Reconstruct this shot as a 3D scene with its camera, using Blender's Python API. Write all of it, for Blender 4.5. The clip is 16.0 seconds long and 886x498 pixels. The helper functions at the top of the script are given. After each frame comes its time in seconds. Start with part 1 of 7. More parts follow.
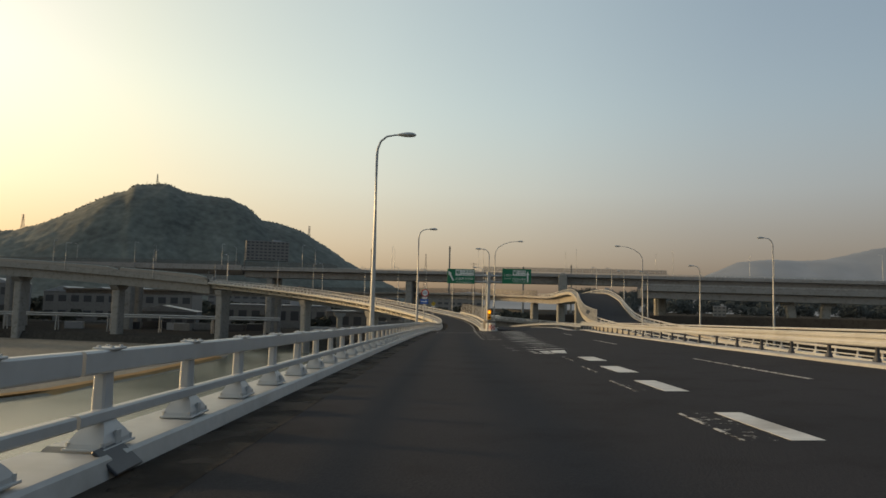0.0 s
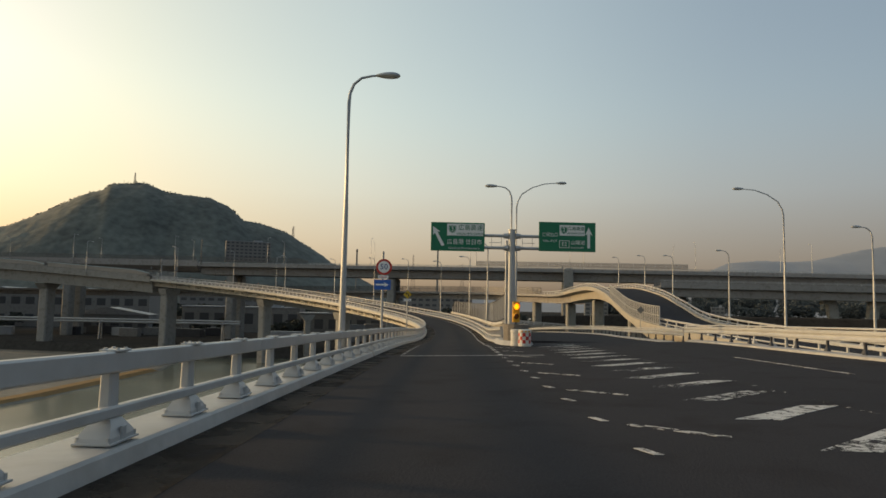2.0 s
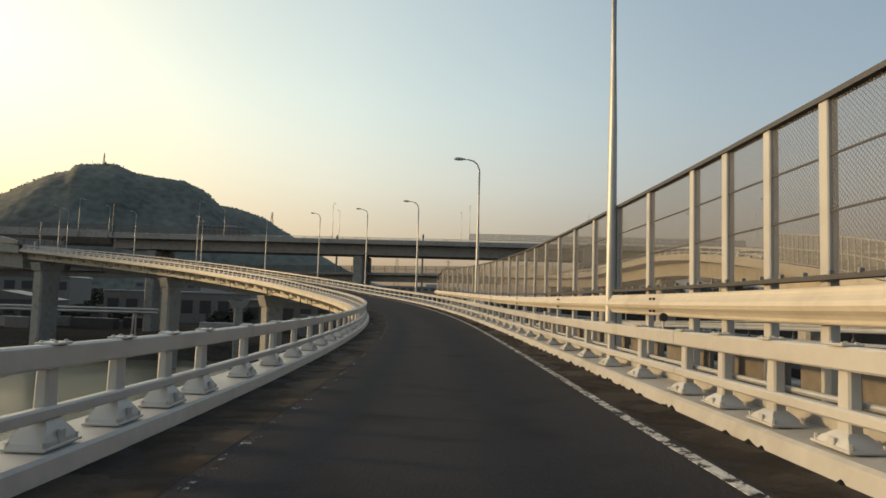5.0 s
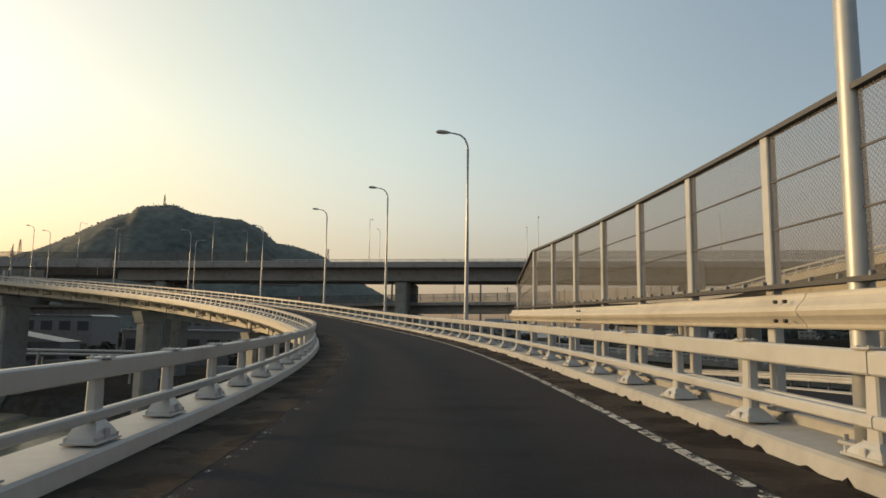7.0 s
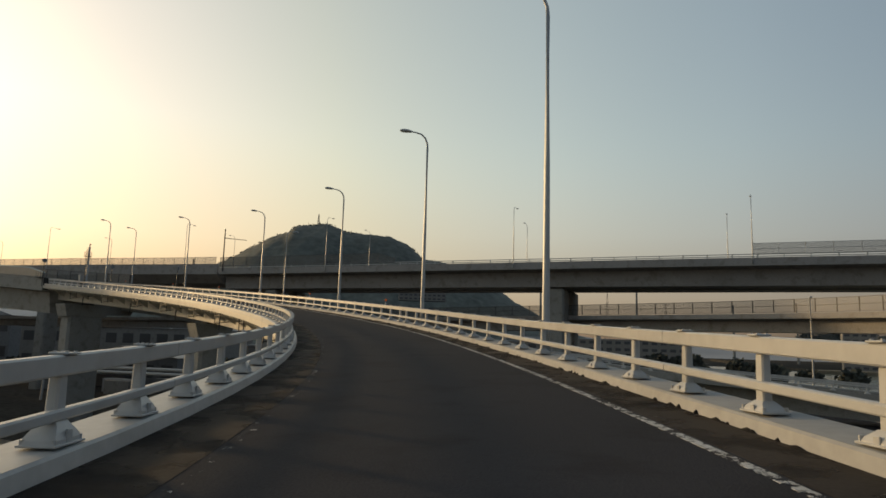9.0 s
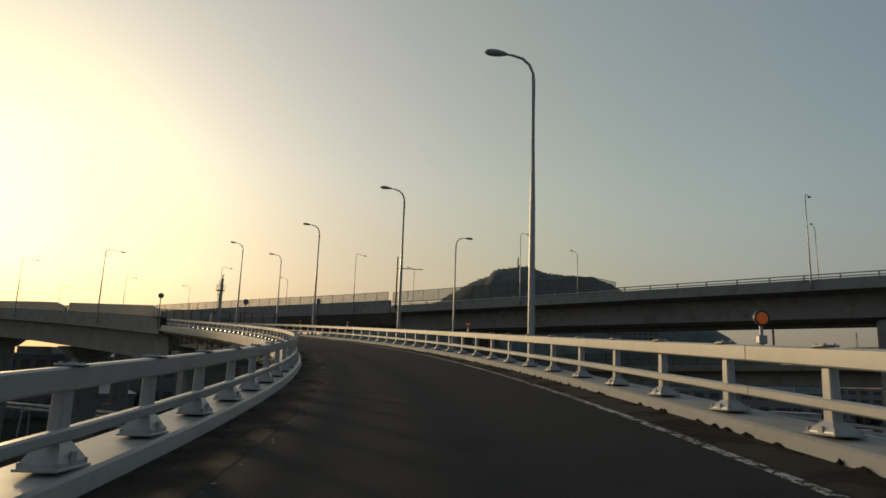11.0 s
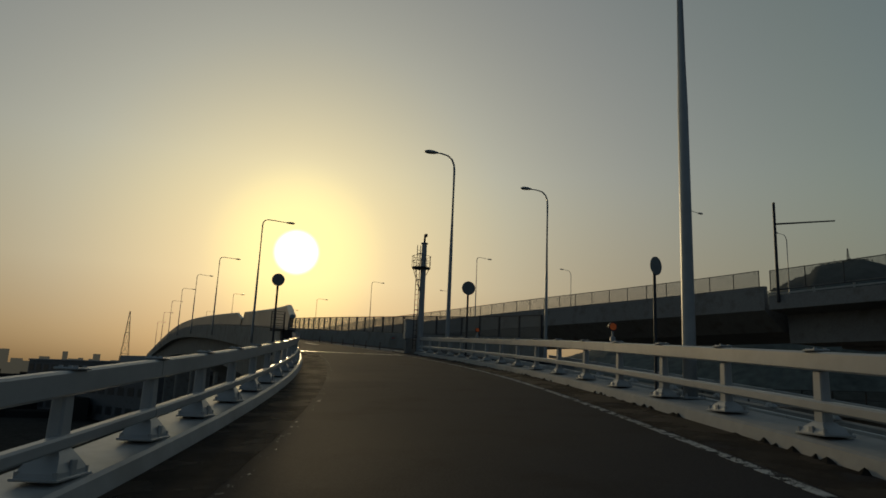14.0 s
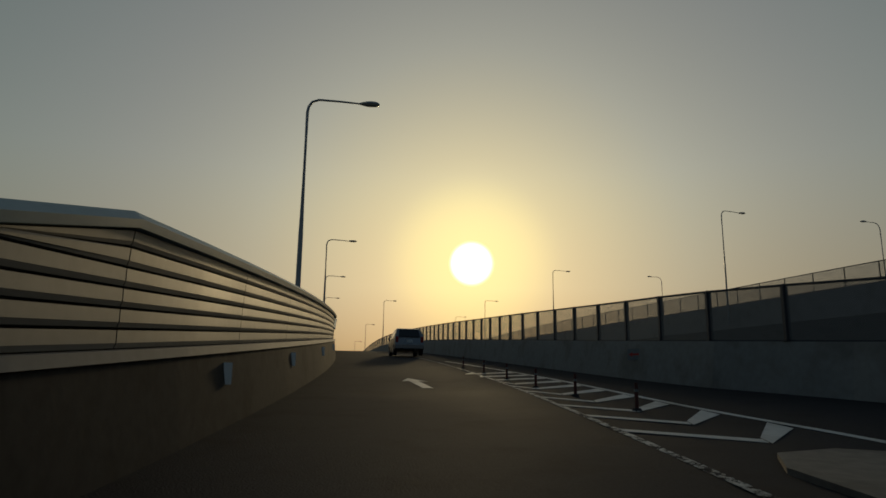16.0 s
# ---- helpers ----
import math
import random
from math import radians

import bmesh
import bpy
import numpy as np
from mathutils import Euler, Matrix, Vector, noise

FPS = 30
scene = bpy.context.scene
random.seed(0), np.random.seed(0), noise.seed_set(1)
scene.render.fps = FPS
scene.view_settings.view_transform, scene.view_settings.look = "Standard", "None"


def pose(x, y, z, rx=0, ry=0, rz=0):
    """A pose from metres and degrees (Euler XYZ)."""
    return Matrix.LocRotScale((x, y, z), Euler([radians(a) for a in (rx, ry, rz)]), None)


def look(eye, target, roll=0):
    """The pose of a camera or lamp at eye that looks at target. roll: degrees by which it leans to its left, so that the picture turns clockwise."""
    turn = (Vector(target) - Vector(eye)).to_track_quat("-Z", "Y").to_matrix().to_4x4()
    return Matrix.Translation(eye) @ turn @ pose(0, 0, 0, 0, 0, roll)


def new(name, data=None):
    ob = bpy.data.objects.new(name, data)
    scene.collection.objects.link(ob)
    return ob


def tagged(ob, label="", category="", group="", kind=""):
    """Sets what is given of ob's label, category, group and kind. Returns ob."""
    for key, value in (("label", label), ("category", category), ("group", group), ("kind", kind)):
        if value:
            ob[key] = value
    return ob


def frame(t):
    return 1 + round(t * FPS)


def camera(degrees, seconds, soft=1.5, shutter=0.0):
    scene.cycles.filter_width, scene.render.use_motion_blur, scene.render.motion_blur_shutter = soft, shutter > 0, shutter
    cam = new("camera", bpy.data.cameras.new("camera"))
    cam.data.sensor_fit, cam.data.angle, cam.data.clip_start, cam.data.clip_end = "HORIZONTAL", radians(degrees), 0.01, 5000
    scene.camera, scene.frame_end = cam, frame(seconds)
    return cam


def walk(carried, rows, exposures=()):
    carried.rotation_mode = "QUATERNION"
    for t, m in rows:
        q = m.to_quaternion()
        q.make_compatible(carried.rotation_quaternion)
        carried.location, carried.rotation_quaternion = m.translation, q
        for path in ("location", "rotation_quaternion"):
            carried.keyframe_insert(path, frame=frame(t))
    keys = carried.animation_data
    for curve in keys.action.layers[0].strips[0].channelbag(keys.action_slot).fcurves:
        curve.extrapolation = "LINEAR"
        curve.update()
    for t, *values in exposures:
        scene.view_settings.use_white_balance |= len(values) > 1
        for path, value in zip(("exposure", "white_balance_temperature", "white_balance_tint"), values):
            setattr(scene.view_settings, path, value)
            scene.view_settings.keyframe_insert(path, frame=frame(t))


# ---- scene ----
cam = camera(66.6, 16.0, soft=1.6)
PATH = [
    (0.0, pose(0.000, 0.000, 0.000, 94.495, -1.340, -0.106)),
    (0.5, pose(0.068, 7.779, -0.214, 94.505, -1.310, -0.227)),
    (1.0, pose(0.176, 15.562, -0.416, 94.692, -1.323, -0.599)),
    (1.5, pose(0.322, 23.349, -0.606, 94.670, -1.374, -0.810)),
    (2.0, pose(0.487, 31.151, -0.799, 94.747, -1.133, -1.100)),
    (2.5, pose(0.670, 38.961, -1.000, 94.740, -1.171, -1.268)),
    (3.0, pose(0.887, 46.791, -1.213, 94.894, -1.607, -1.354)),
    (3.5, pose(1.147, 54.632, -1.476, 91.682, -1.814, -1.663)),
    (4.0, pose(1.441, 62.455, -1.755, 92.355, -1.802, -1.882)),
    (4.5, pose(1.757, 70.239, -2.008, 93.468, -1.678, -2.091)),
    (5.0, pose(2.082, 77.968, -2.206, 94.088, -1.710, -2.344)),
    (5.5, pose(2.378, 85.642, -2.331, 96.529, -1.517, -1.783)),
    (6.0, pose(2.587, 93.271, -2.388, 95.635, -1.241, -0.965)),
    (6.5, pose(2.642, 100.861, -2.388, 96.851, -0.982, 0.368)),
    (7.0, pose(2.468, 108.411, -2.336, 96.970, -0.847, 2.644)),
    (7.5, pose(1.995, 115.907, -2.241, 96.963, -0.925, 4.787)),
    (8.0, pose(1.163, 123.328, -2.108, 97.556, -1.296, 8.191)),
    (8.5, pose(-0.069, 130.654, -1.928, 98.098, -1.511, 11.191)),
    (9.0, pose(-1.741, 137.856, -1.697, 98.120, -1.638, 15.099)),
    (9.5, pose(-3.888, 144.895, -1.408, 99.253, -1.725, 19.057)),
    (10.0, pose(-6.533, 151.725, -1.057, 98.864, -1.818, 23.358)),
    (10.5, pose(-9.680, 158.299, -0.638, 100.587, -1.919, 27.953)),
    (11.0, pose(-13.312, 164.573, -0.149, 101.323, -2.043, 32.170)),
    (11.5, pose(-17.387, 170.514, 0.395, 101.460, -2.265, 36.336)),
    (12.0, pose(-21.867, 176.112, 0.962, 101.500, -2.740, 40.532)),
    (12.5, pose(-26.722, 181.354, 1.537, 101.483, -2.731, 44.598)),
    (13.0, pose(-31.945, 186.237, 2.115, 101.457, -2.757, 48.614)),
    (13.5, pose(-37.526, 190.762, 2.683, 101.477, -2.687, 52.624)),
    (14.0, pose(-43.425, 194.915, 3.229, 101.288, -2.514, 56.366)),
    (14.5, pose(-49.615, 198.690, 3.764, 101.480, -2.324, 60.247)),
    (15.0, pose(-56.042, 202.073, 4.278, 101.141, -2.163, 64.182)),
    (15.5, pose(-62.683, 205.074, 4.809, 101.271, -1.450, 67.869)),
    (16.0, pose(-69.542, 207.663, 5.361, 101.422, -0.717, 71.624)),
]
UNIT = 1.2                             # metres in one unit of the plan below
walk(cam, [(t, Matrix.Translation(m.translation * (UNIT - 1)) @ m) for t, m in PATH], exposures=[(0.0, 0.99, 7500, 6), (3.0, 1.05, 7500, 6), (4.5, 1.2, 7500, 6), (5.2, 1.18, 7500, 6), (8.0, 0.84, 7380, 6), (10.5, 0.18, 7100, 4), (12.0, -0.42, 6600, 0), (14.0, -1.04, 6400, -3), (16.0, -1.2, 6350, -3)])

# ---- light ----
SUN_AZ, SUN_EL = 69.3, 10.2            # degrees, azimuth to the left of +y
SUN_DIR = Vector((-math.sin(radians(SUN_AZ)) * math.cos(radians(SUN_EL)), math.cos(radians(SUN_AZ)) * math.cos(radians(SUN_EL)), math.sin(radians(SUN_EL))))
world = bpy.data.worlds.new("sky")
scene.world = world
world.use_nodes = True
wn = world.node_tree.nodes
sky = wn.new("ShaderNodeTexSky")
sky.sky_type, sky.sun_disc = "NISHITA", False
sky.sun_elevation, sky.sun_rotation = radians(SUN_EL), radians(-SUN_AZ)
sky.altitude, sky.air_density, sky.dust_density, sky.ozone_density = 0.0, 1.0, 3.0, 1.0
# the evening haze evens out the sky; the sun itself shows as a white disc in a yellow veil
wl = world.node_tree.links.new
soft = wn.new("ShaderNodeGamma")
soft.inputs["Gamma"].default_value = 0.62
wl(sky.outputs[0], soft.inputs["Color"])
rich = wn.new("ShaderNodeHueSaturation")
rich.inputs["Saturation"].default_value = 1.2
wl(soft.outputs[0], rich.inputs["Color"])
# dusky haze over the horizon
height = wn.new("ShaderNodeSeparateXYZ")
wl(wn.new("ShaderNodeTexCoord").outputs["Generated"], height.inputs[0])
low = wn.new("ShaderNodeMapRange")
low.interpolation_type = "SMOOTHSTEP"
low.inputs["From Min"].default_value, low.inputs["From Max"].default_value = 0.0, 0.3
low.inputs["To Min"].default_value, low.inputs["To Max"].default_value = 1.0, 0.0
wl(height.outputs["Z"], low.inputs["Value"])
dusk = wn.new("ShaderNodeMix")
dusk.data_type, dusk.blend_type = "RGBA", "MULTIPLY"
dusk.inputs["B"].default_value = (0.74, 0.62, 0.66, 1)
wl(low.outputs[0], dusk.inputs["Factor"])
wl(rich.outputs[0], dusk.inputs["A"])
way = wn.new("ShaderNodeTexCoord")
near_sun = wn.new("ShaderNodeVectorMath")
near_sun.operation = "DOT_PRODUCT"
near_sun.inputs[1].default_value = SUN_DIR
wl(way.outputs["Generated"], near_sun.inputs[0])


def glow(inner, outer, colour, below):
    """Adds light to the sky from an outer to an inner angle about the sun."""
    k = wn.new("ShaderNodeMapRange")
    k.interpolation_type = "SMOOTHSTEP"
    k.inputs["From Min"].default_value, k.inputs["From Max"].default_value = math.cos(radians(outer)), math.cos(radians(inner))
    wl(near_sun.outputs["Value"], k.inputs["Value"])
    m = wn.new("ShaderNodeMix")
    m.data_type, m.blend_type, m.clamp_factor = "RGBA", "ADD", False
    m.inputs["B"].default_value = (*colour, 1)
    wl(k.outputs[0], m.inputs["Factor"])
    wl(below, m.inputs["A"])
    return m.outputs["Result"]


pale = wn.new("ShaderNodeHueSaturation")
pale.inputs["Saturation"].default_value = 0.62
wl(low.outputs[0], pale.inputs["Fac"])
wl(dusk.outputs["Result"], pale.inputs["Color"])
# the haze thins and cools away from the sun, and dims to a dull orange on the horizon
away = wn.new("ShaderNodeMath")
away.operation = "ARCCOSINE"
wl(near_sun.outputs["Value"], away.inputs[0])
share = wn.new("ShaderNodeMath")
share.operation = "DIVIDE"
share.inputs[1].default_value = math.pi
wl(away.outputs[0], share.inputs[0])


def tint(stops, value, below):
    """Multiplies the sky by colours along a value from 0 to 1; they may go up to 2."""
    r = wn.new("ShaderNodeValToRGB")
    e = r.color_ramp.elements
    for k, (at, c) in enumerate(stops):
        q = e[k] if k < 2 else e.new(at)
        q.position, q.color = at, (*[v / 2 for v in c], 1)
    wl(value, r.inputs[0])
    up = wn.new("ShaderNodeVectorMath")
    up.operation = "SCALE"
    up.inputs["Scale"].default_value = 2.0
    wl(r.outputs[0], up.inputs[0])
    m = wn.new("ShaderNodeMix")
    m.data_type, m.blend_type = "RGBA", "MULTIPLY"
    m.inputs["Factor"].default_value = 1
    wl(below, m.inputs["A"])
    wl(up.outputs[0], m.inputs["B"])
    return m.outputs["Result"]


hazed = tint([(0.0, (0.95, 0.93, 0.8)), (1.0, (0.42, 0.43, 0.5)), (0.05, (0.88, 0.87, 0.86)), (0.1, (0.9, 0.94, 1.04)), (0.16, (0.98, 0.98, 1.02)), (0.24, (1.08, 1.06, 0.96)), (0.34, (1.1, 1.08, 1.03)),
              (0.42, (1.0, 0.99, 1.0)), (0.5, (0.8, 0.8, 0.86)), (0.58, (0.66, 0.67, 0.75)), (0.75, (0.5, 0.52, 0.6))], share.outputs[0], pale.outputs[0])
far_low = tint([(0.0, (0.8, 0.76, 0.74)), (1.0, (1, 1, 1)), (0.06, (0.9, 0.87, 0.85)), (0.16, (1, 1, 1))], height.outputs["Z"], hazed)
near_low = tint([(0.0, (0.72, 0.56, 0.34)), (1.0, (1, 1, 1)), (0.05, (0.84, 0.7, 0.48)), (0.14, (0.98, 0.92, 0.78)), (0.3, (1, 1, 1))], height.outputs["Z"], hazed)
side = wn.new("ShaderNodeMapRange")
side.interpolation_type = "SMOOTHSTEP"
side.inputs["From Min"].default_value, side.inputs["From Max"].default_value = 0.36, 0.1
wl(share.outputs[0], side.inputs["Value"])
both = wn.new("ShaderNodeMix")
both.data_type = "RGBA"
wl(side.outputs[0], both.inputs["Factor"])
wl(far_low, both.inputs["A"])
wl(near_low, both.inputs["B"])
hazed = both.outputs["Result"]
veil = glow(1.2, 8.0, (2.0, 1.45, 0.14), hazed)
disc_light = glow(1.2, 2.0, (30.0, 26.0, 17.0), veil)
wl(disc_light, wn["Background"].inputs[0])
wn["Background"].inputs[1].default_value = 0.2
sun = new("sun", bpy.data.lights.new("sun", "SUN"))
sun.data.energy, sun.data.angle, sun.data.color = 1.15, radians(3.0), (1.0, 0.7, 0.4)
sun.matrix_world = look(SUN_DIR * 100, (0, 0, 0))


# ---- materials ----
def material(name, colour, rough=0.7, metal=0.0, grain=3.0, vary=0.25, bump=0.15, stain=0.0, fine=60.0, emit=0.0, per_piece=0.0, gloss=0.5):
    """Colour with variation at two scales, roughness variation and fine relief, in metres."""
    m = bpy.data.materials.new(name)
    m.use_nodes = True
    n, k = m.node_tree.nodes, m.node_tree.links.new
    b = n["Principled BSDF"]
    b.inputs["Metallic"].default_value = metal
    b.inputs["Specular IOR Level"].default_value = gloss
    geo = n.new("ShaderNodeNewGeometry")
    def noise_at(scale, detail):
        t = n.new("ShaderNodeTexNoise")
        t.inputs["Scale"].default_value, t.inputs["Detail"].default_value = scale, detail
        k(geo.outputs["Position"], t.inputs["Vector"])
        return t
    big, small = noise_at(grain / 10, 4), noise_at(fine / 10, 3)
    add = n.new("ShaderNodeMath")
    add.operation = "ADD"
    k(big.outputs["Fac"], add.inputs[0])
    k(small.outputs["Fac"], add.inputs[1])
    ramp = n.new("ShaderNodeMapRange")
    ramp.inputs["From Min"].default_value, ramp.inputs["From Max"].default_value = 0.6, 1.4
    ramp.inputs["To Min"].default_value, ramp.inputs["To Max"].default_value = 1 - vary, 1 + vary
    k(add.outputs[0], ramp.inputs["Value"])
    mix = n.new("ShaderNodeMix")
    mix.data_type, mix.blend_type = "RGBA", "MULTIPLY"
    mix.inputs["Factor"].default_value = 1
    mix.inputs["A"].default_value = (*colour, 1)
    k(ramp.outputs[0], mix.inputs["B"])
    out = mix.outputs["Result"]
    if stain:
        s = noise_at(0.9, 6)
        edge = n.new("ShaderNodeMapRange")
        edge.inputs["From Min"].default_value, edge.inputs["From Max"].default_value = 0.52, 0.7
        edge.inputs["To Max"].default_value = stain
        k(s.outputs["Fac"], edge.inputs["Value"])
        dirt = n.new("ShaderNodeMix")
        dirt.data_type = "RGBA"
        k(edge.outputs[0], dirt.inputs["Factor"])
        k(out, dirt.inputs["A"])
        dirt.inputs["B"].default_value = (colour[0] * 0.42, colour[1] * 0.36, colour[2] * 0.3, 1)
        out = dirt.outputs["Result"]
    if per_piece:
        info = n.new("ShaderNodeObjectInfo")
        pr = n.new("ShaderNodeMapRange")
        pr.inputs["To Min"].default_value, pr.inputs["To Max"].default_value = 1 - per_piece, 1 + per_piece
        k(info.outputs["Random"], pr.inputs["Value"])
        pm = n.new("ShaderNodeMix")
        pm.data_type, pm.blend_type = "RGBA", "MULTIPLY"
        pm.inputs["Factor"].default_value = 1
        k(out, pm.inputs["A"])
        k(pr.outputs[0], pm.inputs["B"])
        out = pm.outputs["Result"]
    k(out, b.inputs["Base Color"])
    rr = n.new("ShaderNodeMapRange")
    rr.inputs["To Min"].default_value, rr.inputs["To Max"].default_value = max(0.02, rough - 0.12), min(1.0, rough + 0.12)
    k(big.outputs["Fac"], rr.inputs["Value"])
    k(rr.outputs[0], b.inputs["Roughness"])
    if bump:
        bp = n.new("ShaderNodeBump")
        bp.inputs["Strength"].default_value, bp.inputs["Distance"].default_value = bump, 0.01
        k(small.outputs["Fac"], bp.inputs["Height"])
        k(bp.outputs[0], b.inputs["Normal"])
    if emit:
        b.inputs["Emission Color"].default_value = (*colour, 1)
        b.inputs["Emission Strength"].default_value = emit
    return m


ASPHALT = material("asphalt", (0.036, 0.035, 0.038), 0.86, grain=2.0, vary=0.3, bump=0.8, fine=400, stain=0.35, gloss=0.06)
WHITE_STEEL = material("white_painted_steel", (0.455, 0.452, 0.435), 0.36, grain=4, vary=0.08, bump=0.05, stain=0.25)
CONCRETE = material("concrete", (0.27, 0.262, 0.24), 0.85, grain=3, vary=0.18, bump=0.3, stain=0.45)
KERB = material("pale_kerb_concrete", (0.37, 0.362, 0.342), 0.74, grain=5, vary=0.15, bump=0.3, stain=0.3)
PAINTED_KERB = material("white_painted_kerb", (0.4, 0.395, 0.375), 0.44, grain=5, vary=0.15, bump=0.3, stain=0.3)
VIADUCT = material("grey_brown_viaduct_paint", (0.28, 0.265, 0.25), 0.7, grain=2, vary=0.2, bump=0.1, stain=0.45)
MUD = material("grey_tidal_mud", (0.17, 0.155, 0.125), 0.7, grain=0.5, vary=0.3, bump=0.2, fine=6, stain=0.4, gloss=0.2)
REEDS = material("dry_orange_reeds", (0.26, 0.16, 0.07), 0.95, grain=2, vary=0.4, bump=0.2, gloss=0.1)
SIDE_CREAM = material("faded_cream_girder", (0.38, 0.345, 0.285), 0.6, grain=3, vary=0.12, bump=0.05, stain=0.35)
SAND = material("pale_river_sand", (0.26, 0.23, 0.18), 0.95, grain=0.5, vary=0.25, bump=0.1, gloss=0.1)
# stained concrete, darkened to put in the shade on the parapet's inner side
DARK_CONCRETE = material("sooty_concrete", (0.05, 0.044, 0.039), 0.9, grain=2, vary=0.3, bump=0.3, stain=0.6, gloss=0.2)
BLOCK_GREY = material("weathered_block_concrete", (0.17, 0.15, 0.125), 0.9, grain=4, vary=0.3, bump=0.3, stain=0.6)
DARK_RED = material("dark_red_rubber", (0.1, 0.025, 0.018), 0.6, vary=0.2, bump=0)
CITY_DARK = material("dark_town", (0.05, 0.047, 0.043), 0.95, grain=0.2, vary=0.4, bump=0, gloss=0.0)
GIRDER = material("cream_painted_girder", (0.5, 0.46, 0.385), 0.6, grain=3, vary=0.1, bump=0.05, stain=0.3)
GREY_STEEL = material("galvanised_steel", (0.4, 0.41, 0.41), 0.45, 0.4, grain=5, vary=0.12, bump=0.05)
# base colour lifted towards grey, standing in for haze over the hill
HILL = material("wooded_hill", (0.105, 0.115, 0.1), 0.95, grain=0.1, vary=0.5, bump=0.0, fine=0.8)
GROUND = material("dark_yard_ground", (0.06, 0.056, 0.05), 1.0, grain=0.3, vary=0.4, bump=0.2, fine=8, stain=0.3, gloss=0.0)
WATER = material("river_water", (0.15, 0.155, 0.115), 0.2, grain=0.4, vary=0.2, bump=0.25, fine=10)
PAINT_WHITE = material("worn_white_road_paint", (0.55, 0.54, 0.51), 0.7, grain=6, vary=0.2, bump=0.3, stain=0.5)
SIGN_GREEN = material("green_sign_sheet", (0.0, 0.16, 0.075), 0.45, vary=0.06, bump=0)
SIGN_WHITE = material("white_sign_sheet", (0.78, 0.78, 0.75), 0.45, vary=0.05, bump=0)
SIGN_BLUE = material("blue_sign_sheet", (0.02, 0.11, 0.42), 0.45, vary=0.08, bump=0)
SIGN_RED = material("red_sign_sheet", (0.5, 0.03, 0.02), 0.45, vary=0.1, bump=0)
SIGN_NAVY = material("dark_blue_lettering", (0.02, 0.05, 0.2), 0.5, vary=0.05, bump=0)
SIGN_BLACK = material("black_lettering", (0.02, 0.02, 0.02), 0.5, vary=0.05, bump=0)
SIGN_YELLOW = material("yellow_sign_sheet", (0.52, 0.35, 0.03), 0.45, vary=0.06, bump=0)
SIGN_BACK = material("grey_sign_back", (0.22, 0.23, 0.23), 0.5, 0.3, vary=0.1, bump=0)
AMBER_BODY = material("amber_plastic", (0.75, 0.36, 0.02), 0.45, vary=0.12, bump=0, stain=0.3)
AMBER_DARK = material("dark_amber_lens", (0.2, 0.06, 0.01), 0.2, vary=0.1, bump=0)
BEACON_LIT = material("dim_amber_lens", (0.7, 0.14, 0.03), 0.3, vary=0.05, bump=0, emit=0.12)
AMBER_LIT = material("lit_amber_lens", (1.0, 0.3, 0.01), 0.3, vary=0.05, bump=0, emit=1.3)
BARREL_WHITE = material("white_barrel_plastic", (0.66, 0.63, 0.56), 0.5, vary=0.1, bump=0.05, stain=0.5)
DARK_METAL = material("dark_painted_metal", (0.05, 0.05, 0.055), 0.5, 0.2, vary=0.2, bump=0.05)
BLACK_RUBBER = material("black_rubber", (0.02, 0.02, 0.02), 0.8, vary=0.2, bump=0.1)
TEAL = material("pale_teal_capping", (0.24, 0.34, 0.36), 0.45, vary=0.1, bump=0, stain=0.2)
LOUVRE = material("pale_metal_louvre", (0.22, 0.206, 0.185), 0.5, 0.2, vary=0.12, bump=0.02, stain=0.25)
JOINT_STEEL = material("worn_joint_steel", (0.45, 0.43, 0.4), 0.3, 0.8, grain=8, vary=0.2, bump=0.1, stain=0.3)
CAR_SILVER = material("silver_car_paint", (0.28, 0.28, 0.285), 0.25, 0.5, vary=0.05, bump=0)
CAR_GLASS = material("tinted_car_glass", (0.02, 0.022, 0.025), 0.06, 0.0, vary=0.02, bump=0)
LAMP_RED = material("red_tail_lamp", (0.35, 0.01, 0.01), 0.2, vary=0.02, bump=0)
LAMP_LENS = material("clear_lamp_lens", (0.55, 0.55, 0.52), 0.15, vary=0.02, bump=0)
WALL_CREAM = material("cream_cladding", (0.21, 0.2, 0.185), 0.7, grain=0.6, vary=0.12, bump=0.05, stain=0.35)
WALL_GREY = material("grey_cladding", (0.17, 0.17, 0.17), 0.7, grain=0.6, vary=0.15, bump=0.05, stain=0.35)
ROOF_GREY = material("grey_sheet_roof", (0.3, 0.31, 0.32), 0.55, 0.2, grain=0.6, vary=0.15, bump=0.05, stain=0.3)
DARK_GLASS = material("dark_window_glass", (0.06, 0.062, 0.065), 0.35, vary=0.1, bump=0)
# leaf colour lightened and greyed in place of the haze across the river
BANK_LEAF = material("dull_bank_foliage", (0.085, 0.09, 0.08), 0.95, grain=2, vary=0.4, bump=0, fine=12)
SHRUB = material("dark_shrubbery", (0.045, 0.047, 0.034), 0.95, grain=2, vary=0.5, bump=0, fine=12)


